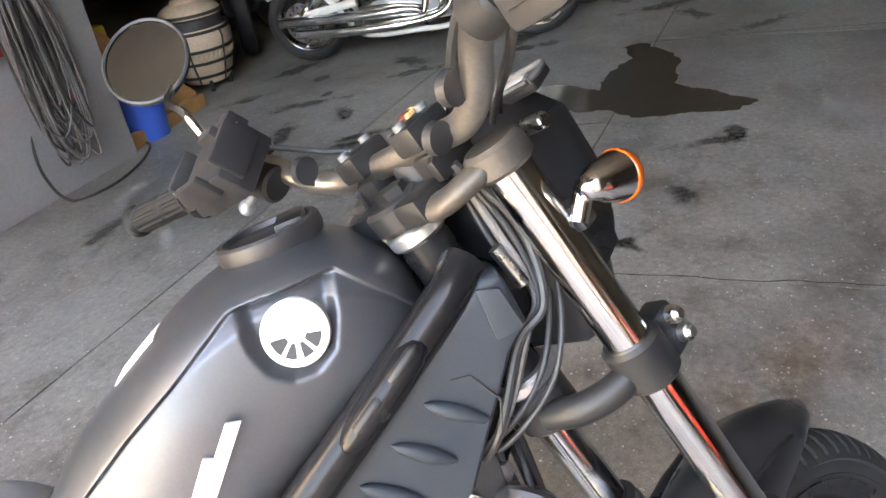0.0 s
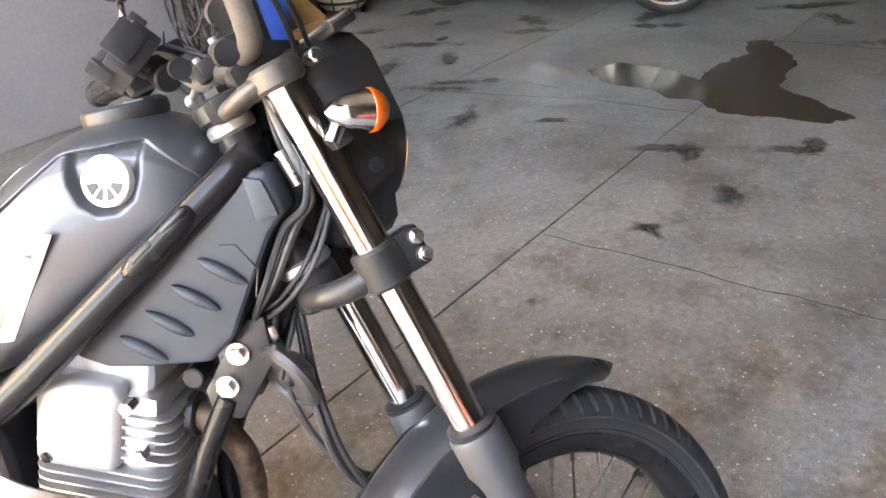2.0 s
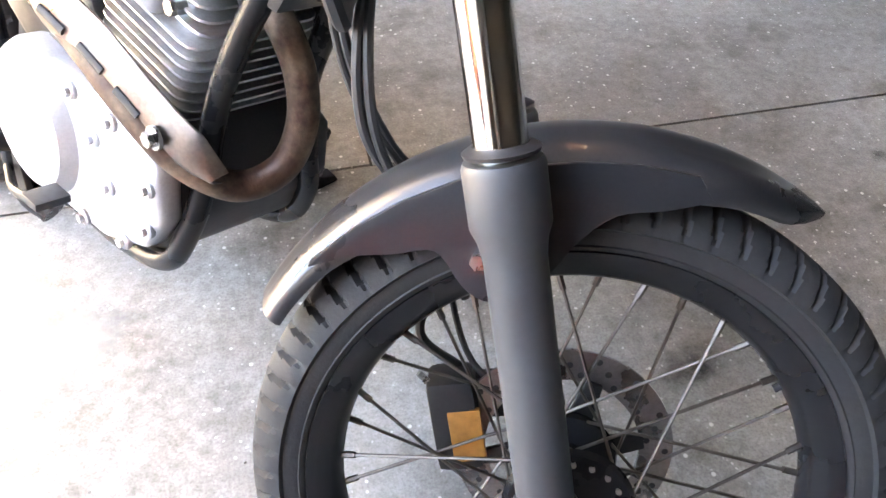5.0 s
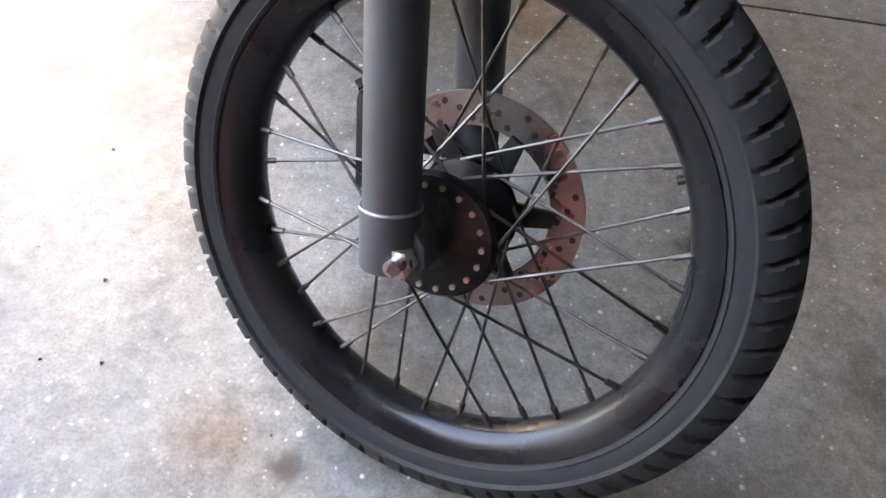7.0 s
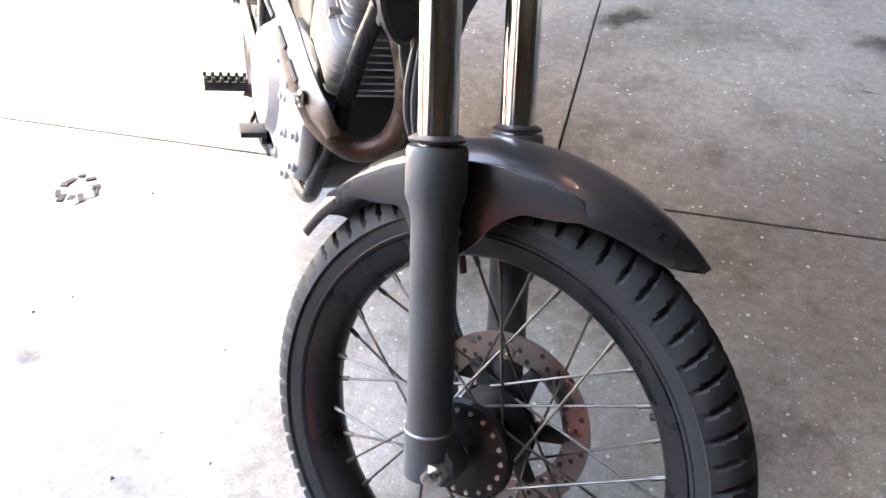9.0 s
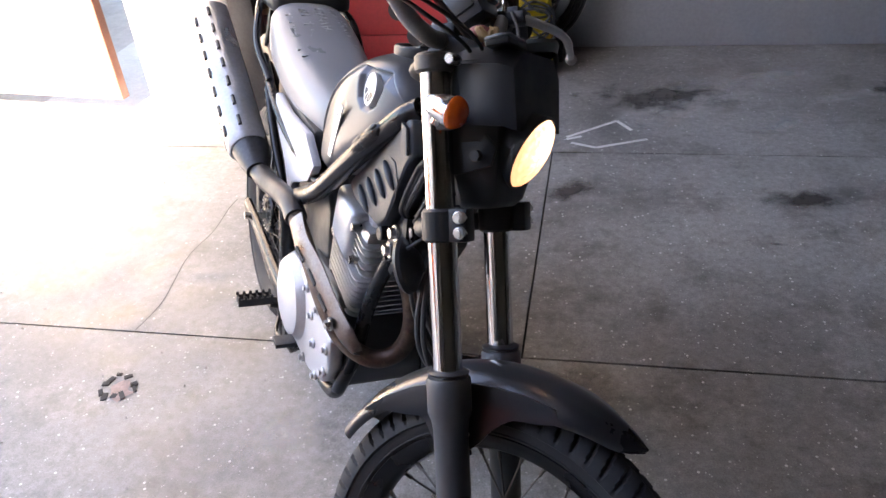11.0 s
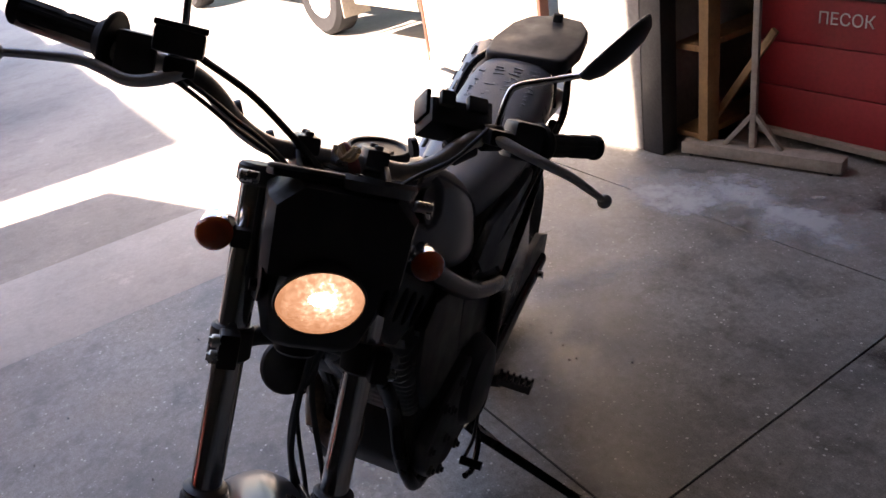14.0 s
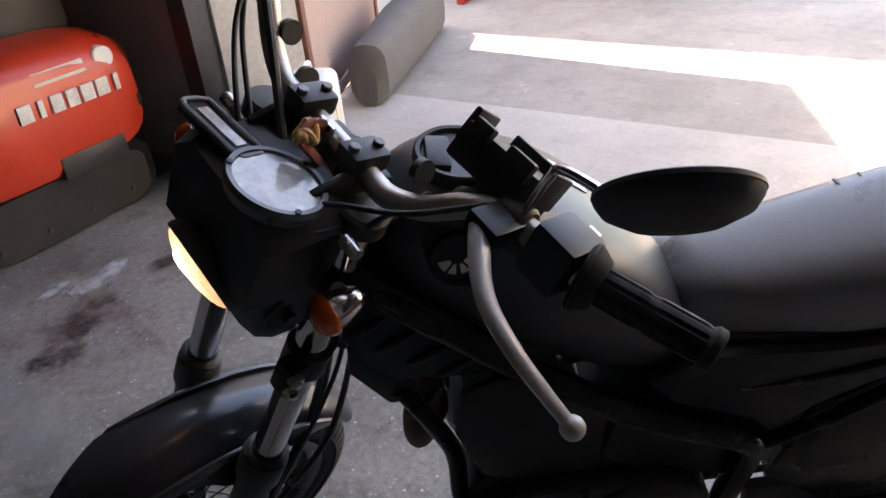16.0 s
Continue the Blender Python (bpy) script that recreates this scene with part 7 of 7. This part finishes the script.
# ---- canister by the left post ----
cn = thing("canister", R2((-1.168, -0.486, 0)) @ pose(0, 0, 0, 0, 0, 25), "white plastic canister in a red tub by the gate post", "canister")
part("can", box(B(), (0, 0, 0.27), (0.27, 0.20, 0.30), 0.05, seg=4), WHITEP, cn)
part("tub", box(B(), (0, 0, 0.075), (0.25, 0.185, 0.15), 0.04, seg=3), REDP, cn, "red lower tub")
part("can_cap", rod(B(), (0.08, 0, 0.42), (0.08, 0, 0.45), 0.035, seg=20, bevel=0.004), REDP, cn)
part("can_handle", sweep(B(), spline([(-0.09, 0, 0.415), (-0.07, 0, 0.45), (0.01, 0, 0.45), (0.03, 0, 0.415)], 4), 0.011, 8), WHITEP, cn)
part("paper_label", box(B(), (-0.03, 0.101, 0.26), (0.08, 0.004, 0.07), 0.0), CREAM, cn)


# ---- marks on the floor ----
def outline_sheet(name, pts, z, material, label, kind="stuff", loops=60):
    """A thin flat patch with an uneven outline through the given corners."""
    pts = [rp(*p) for p in pts]
    c = Vector((sum(p[0] for p in pts) / len(pts), sum(p[1] for p in pts) / len(pts), 0))
    soft = spline([Vector((x, y, 0)) for x, y in pts + pts[:1]], 12)[:-1]
    hard = [Vector((*p, 0)).lerp(Vector((*q, 0)), k / 12) for p, q in zip(pts, pts[1:] + pts[:1]) for k in range(12)]
    ring = [a.lerp(b, 0.75) for a, b in zip(soft, hard)]
    bm = B()
    vs = [bm.verts.new((p.x + 0.03 * noise.noise(p * 7) + 0.018 * noise.noise(p * 30), p.y + 0.03 * noise.noise(p * 7 + Vector((7, 3, 1))) + 0.018 * noise.noise(p * 30 + Vector((7, 3, 1))), z)) for p in ring]
    bm.faces.new(vs)
    bmesh.ops.triangulate(bm, faces=bm.faces)
    return tagged(part(name, bm, material, None, label), category="floor mark", kind=kind)


outline_sheet("puddle", [(3.48, 2.12), (3.66, 2.03), (3.68, 1.78), (3.60, 1.60), (3.86, 1.60), (4.10, 1.52), (4.32, 1.62), (4.40, 1.50), (4.05, 1.26), (3.68, 1.24), (3.56, 1.05), (3.40, 0.84), (3.28, 0.95), (3.25, 1.20), (3.20, 1.32), (3.30, 1.47), (3.28, 1.62), (3.34, 1.80), (3.33, 1.97)], 0.0022, WET, "dark wet puddle on the concrete floor")


def blot_sheet(name, x, y, rx, ry, turn, material, label, lift):
    x, y = rp(x, y)
    bm = B()
    bmesh.ops.create_circle(bm, cap_ends=True, segments=28, radius=1.0)
    ob = part(name, bm, material, None, label, pose(x, y, 0.0012 + lift, 0, 0, turn) @ Matrix.Diagonal((rx, ry, 1, 1)))
    return tagged(ob, category="floor mark", kind="stuff")


random.seed(3)
for k, (x, y, rx, ry, a) in enumerate(((2.75, 1.28, 0.13, 0.07, 20), (3.05, 0.90, 0.14, 0.06, 10), (2.47, 1.01, 0.12, 0.10, 0), (1.51, 1.26, 0.05, 0.04, 0), (0.565, 2.346, 0.15, 0.085, 30), (1.37, 2.33, 0.16, 0.09, 10), (1.21, 2.05, 0.04, 0.015, 0), (0.37, 0.42, 0.03, 0.025, 0), (-0.39, 0.75, 0.06, 0.045, 0),
                                   (3.3, 2.9, 0.12, 0.07, 40), (3.6, 3.2, 0.1, 0.05, 0), (3.0, 3.1, 0.2, 0.08, 20), (4.2, 2.9, 0.25, 0.12, 60), (3.9, 3.4, 0.12, 0.07, 0), (5.0, 1.3, 0.25, 0.1, 40), (5.6, 1.9, 0.3, 0.12, 10), (6.3, 1.2, 0.3, 0.14, 70), (2.6, 2.3, 0.22, 0.08, 15), (2.4, 3.2, 0.12, 0.05, 0), (1.9, 3.3, 0.2, 0.07, 10), (4.6, 2.3, 0.2, 0.09, 0), (7.2, 1.8, 0.4, 0.15, 30), (0.9, 0.85, 0.09, 0.06, 0), (0.1, 3.1, 0.22, 0.1, 0), (0.9, 3.2, 0.4, 0.15, 0), (-0.42, -0.60, 0.12, 0.05, 10), (0.0, -0.55, 0.3, 0.12, 30), (2.72, 1.40, 0.20, 0.06, -62), (2.95, 0.98, 0.22, 0.06, -60), (2.78, 1.93, 0.12, 0.04, -50), (2.10, 1.16, 0.14, 0.035, -40), (3.98, 2.80, 0.24, 0.07, -50), (3.44, 3.22, 0.30, 0.09, -55), (3.5, 3.72, 0.22, 0.07, -40), (4.1, 3.7, 0.3, 0.1, -30), (4.4, 2.2, 0.3, 0.08, -55), (5.3, 1.5, 0.45, 0.1, -50), (3.0, 2.6, 0.28, 0.06, -52), (4.7, 0.9, 0.35, 0.08, -50), (2.77, 1.92, 0.10, 0.03, -70), (2.07, 1.14, 0.09, 0.03, 60), (2.48, 1.02, 0.07, 0.05, 0), (2.87, 2.64, 0.2, 0.07, -60))):
    blot_sheet("oil_stain", x, y, rx * 1.5, ry * 1.5, a, OILBLOT, "dark oil stain soaked into the concrete", 0.00002 * k)
for k, (x, y, rx, ry) in enumerate(((-0.36, 2.88, 0.30, 0.22), (-0.06, 2.82, 0.28, 0.18), (-0.53, 2.72, 0.3, 0.2), (-0.27, -0.74, 0.20, 0.06), (-0.12, -0.82, 0.14, 0.05))):
    blot_sheet("pale_spill", x, y, rx * 1.3, ry * 1.3, 0, DUSTBLOT, "pale dusty spill on the concrete by the sand box", 0.0008 + 0.0002 * k)
for k, (x, y, rx, ry) in enumerate(((0.28, 0.42, 0.12, 0.10), (1.28, 0.72, 0.2, 0.1), (1.6, 0.62, 0.14, 0.22), (3.45, 2.25, 0.16, 0.08), (0.62, 0.20, 0.16, 0.12), (1.28, 0.34, 0.22, 0.07), (1.45, 0.31, 0.14, 0.08), (0.62, 1.34, 0.16, 0.10))):
    blot_sheet("rust_stain", x, y, rx * 1.4, ry * 1.4, 30 * k, RUSTBLOT, "faint rusty stain on the concrete", 0.0006 + 0.00005 * k)
for k, (x, y, rx, ry, a) in enumerate(((1.14, 3.32, 0.26, 0.10, 30), (1.42, 3.46, 0.30, 0.09, 15), (0.91, 3.04, 0.24, 0.12, 50), (1.36, 2.92, 0.20, 0.07, 35), (1.66, 3.20, 0.18, 0.06, 20), (1.90, 2.95, 0.22, 0.06, 40), (2.3, 3.5, 0.26, 0.08, 25), (2.2, 2.2, 0.3, 0.07, 60), (3.0, 2.0, 0.28, 0.08, 130), (3.3, 0.5, 0.3, 0.1, 20), (-0.3, 2.2, 0.3, 0.1, 60), (-0.1, 1.1, 0.22, 0.1, 30), (0.3, -0.3, 0.26, 0.1, 70))):
    blot_sheet("worn_patch", x, y, rx * 1.3, ry * 1.3, a, WEARBLOT, "pale scuffed wear on the concrete", 0.0004 + 0.00003 * k)
# broken spot in the floor
bm = B()
random.seed(8)
for k in range(13):
    a = 2 * math.pi * k / 13
    r = 0.052 + random.uniform(-0.014, 0.014)
    p = Vector((-0.577 + r * 1.05 * math.cos(a), 1.230 + r * 0.8 * math.sin(a), 0.002))
    if k % 5 != 2:
        box(bm, p, (random.uniform(0.014, 0.032), random.uniform(0.008, 0.016), 0.003), 0.0, Matrix.Translation(p) @ pose(0, 0, 0, 0, 0, random.uniform(0, 180)) @ Matrix.Translation(-p))
tagged(part("broken_spot", bm, JOINT, None, "ring of broken dark edges in the concrete"), category="floor damage", kind="stuff")
outline_sheet("worn_patch", [(-0.60, 1.245), (-0.56, 1.215), (-0.585, 1.18), (-0.63, 1.19), (-0.635, 1.22)], 0.0026, surface("bare_reddish_aggregate", (0.42, 0.31, 0.27), 0.9, vary=0.3, scale=40), "bare reddish patch in the broken spot")
ck = B()
for a, b in ((rp(*p), rp(*q)) for p, q in (((0.52, 2.77), (0.58, 2.80)), ((0.54, 2.74), (0.64, 2.70)), ((0.52, 2.79), (0.72, 2.95)), ((0.72, 2.95), (0.78, 2.86)), ((0.64, 2.70), (0.84, 2.78)))):
    d = Vector((b[0] - a[0], b[1] - a[1], 0))
    box(ck, (0, 0, 0.0018), (d.length, 0.014, 0.0012), 0, Matrix.Translation(((a[0] + b[0]) / 2, (a[1] + b[1]) / 2, 0)) @ pose(0, 0, 0, 0, 0, math.degrees(math.atan2(d.y, d.x))))
tagged(part("chalk_mark", ck, LETTER, None, "white chalk strokes on the concrete"), category="chalk mark", kind="stuff")
# grit
bm = B()
random.seed(17)
for k in range(900):
    x, y, r = random.uniform(-1.3, 5), random.uniform(-1.0, 3.6), random.choice((0.0015, 0.002, 0.003, 0.0045))
    a = random.uniform(0, 6)
    vs = [bm.verts.new((x + r * math.cos(a + t) * random.uniform(0.7, 1.4), y + r * math.sin(a + t), 0.0003)) for t in (0, 2.1, 4.2)]
    t = bm.verts.new((x, y, r * 1.1 + 0.0003))
    for i in range(3):
        bm.faces.new((vs[i], vs[(i + 1) % 3], t))
tagged(part("grit", bm, surface("pale_grit", (0.42, 0.40, 0.37), 0.9, vary=0.4, scale=3), None, "pale grit strewn over the floor"), category="grit", kind="stuff")

# ---- floor slabs ----
rows = [(-5.2, -1.13, [-1.365, 0.6, 3.2, 5.8, 8.4, 13.7]), (-1.13, 1.452, [-1.365, 1.89, 4.37, 7.05, 9.6, 13.7]), (1.452, 2.63, [-1.365, 0.474, 3.09, 5.60, 8.35, 13.7]), (2.63, 5.3, [-1.365, 3.8, 6.4, 9.0, 13.7]), (5.3, 8.4, [-1.365, 2.5, 5.1, 7.7, 13.7])]
for y0, y1, xs in rows:
    for x0, x1 in zip(xs, xs[1:]):
        g = 0.0032
        bm = box(B(), ((x0 + x1) / 2, (y0 + y1) / 2, -0.0025), (x1 - x0 - 2 * g, y1 - y0 - 2 * g, 0.005), 0.0)
        part("slab", bm, FLOOR, floor)
# cracks that run off the long joint
for ends, wide in ((((1.830, 1.44), (1.872, 1.07), (1.880, 0.86), (1.912, 0.51), (1.93, -0.2)), 0.0026), (((2.80, 2.55), (2.867, 2.324), (3.019, 1.906), (3.077, 1.47)), 0.0034), (((4.31, 1.49), (4.458, 0.487), (4.52, -0.2)), 0.0034)):
    bm = B()
    line = spline([Vector((x, y, 0.0009)) for x, y in ends], 14)
    line = [p + Vector((0.012 * noise.noise(p * 11), 0, 0)) for p in line]
    rim = [wide * (0.7 + 0.9 * abs(noise.noise(p * 23))) for p in line]
    vs = [(bm.verts.new(p - Vector((w, 0, 0))), bm.verts.new(p + Vector((w, 0, 0)))) for p, w in zip(line, rim)]
    for a, b in zip(vs, vs[1:]):
        bm.faces.new((a[0], a[1], b[1], b[0]))
    tagged(part("floor_crack", bm, JOINT, None, "dark ragged crack in the concrete slab"), category="floor crack", kind="stuff")
# a hairline crack across the slab
bm = B()
pts = [Vector((-0.655 + 0.03 * noise.noise(Vector((t * 3, 0, 0))), 1.46 + t * 0.75, 0.0008)) for t in (k / 24 for k in range(25))]
for a, b in zip(pts, pts[1:]):
    w = Vector((0.0016, 0, 0))
    bm.faces.new([bm.verts.new(v) for v in (a - w, a + w, b + w, b - w)])
tagged(part("floor_crack", bm, JOINT, None, "hairline crack in the concrete slab"), category="floor crack", kind="stuff")
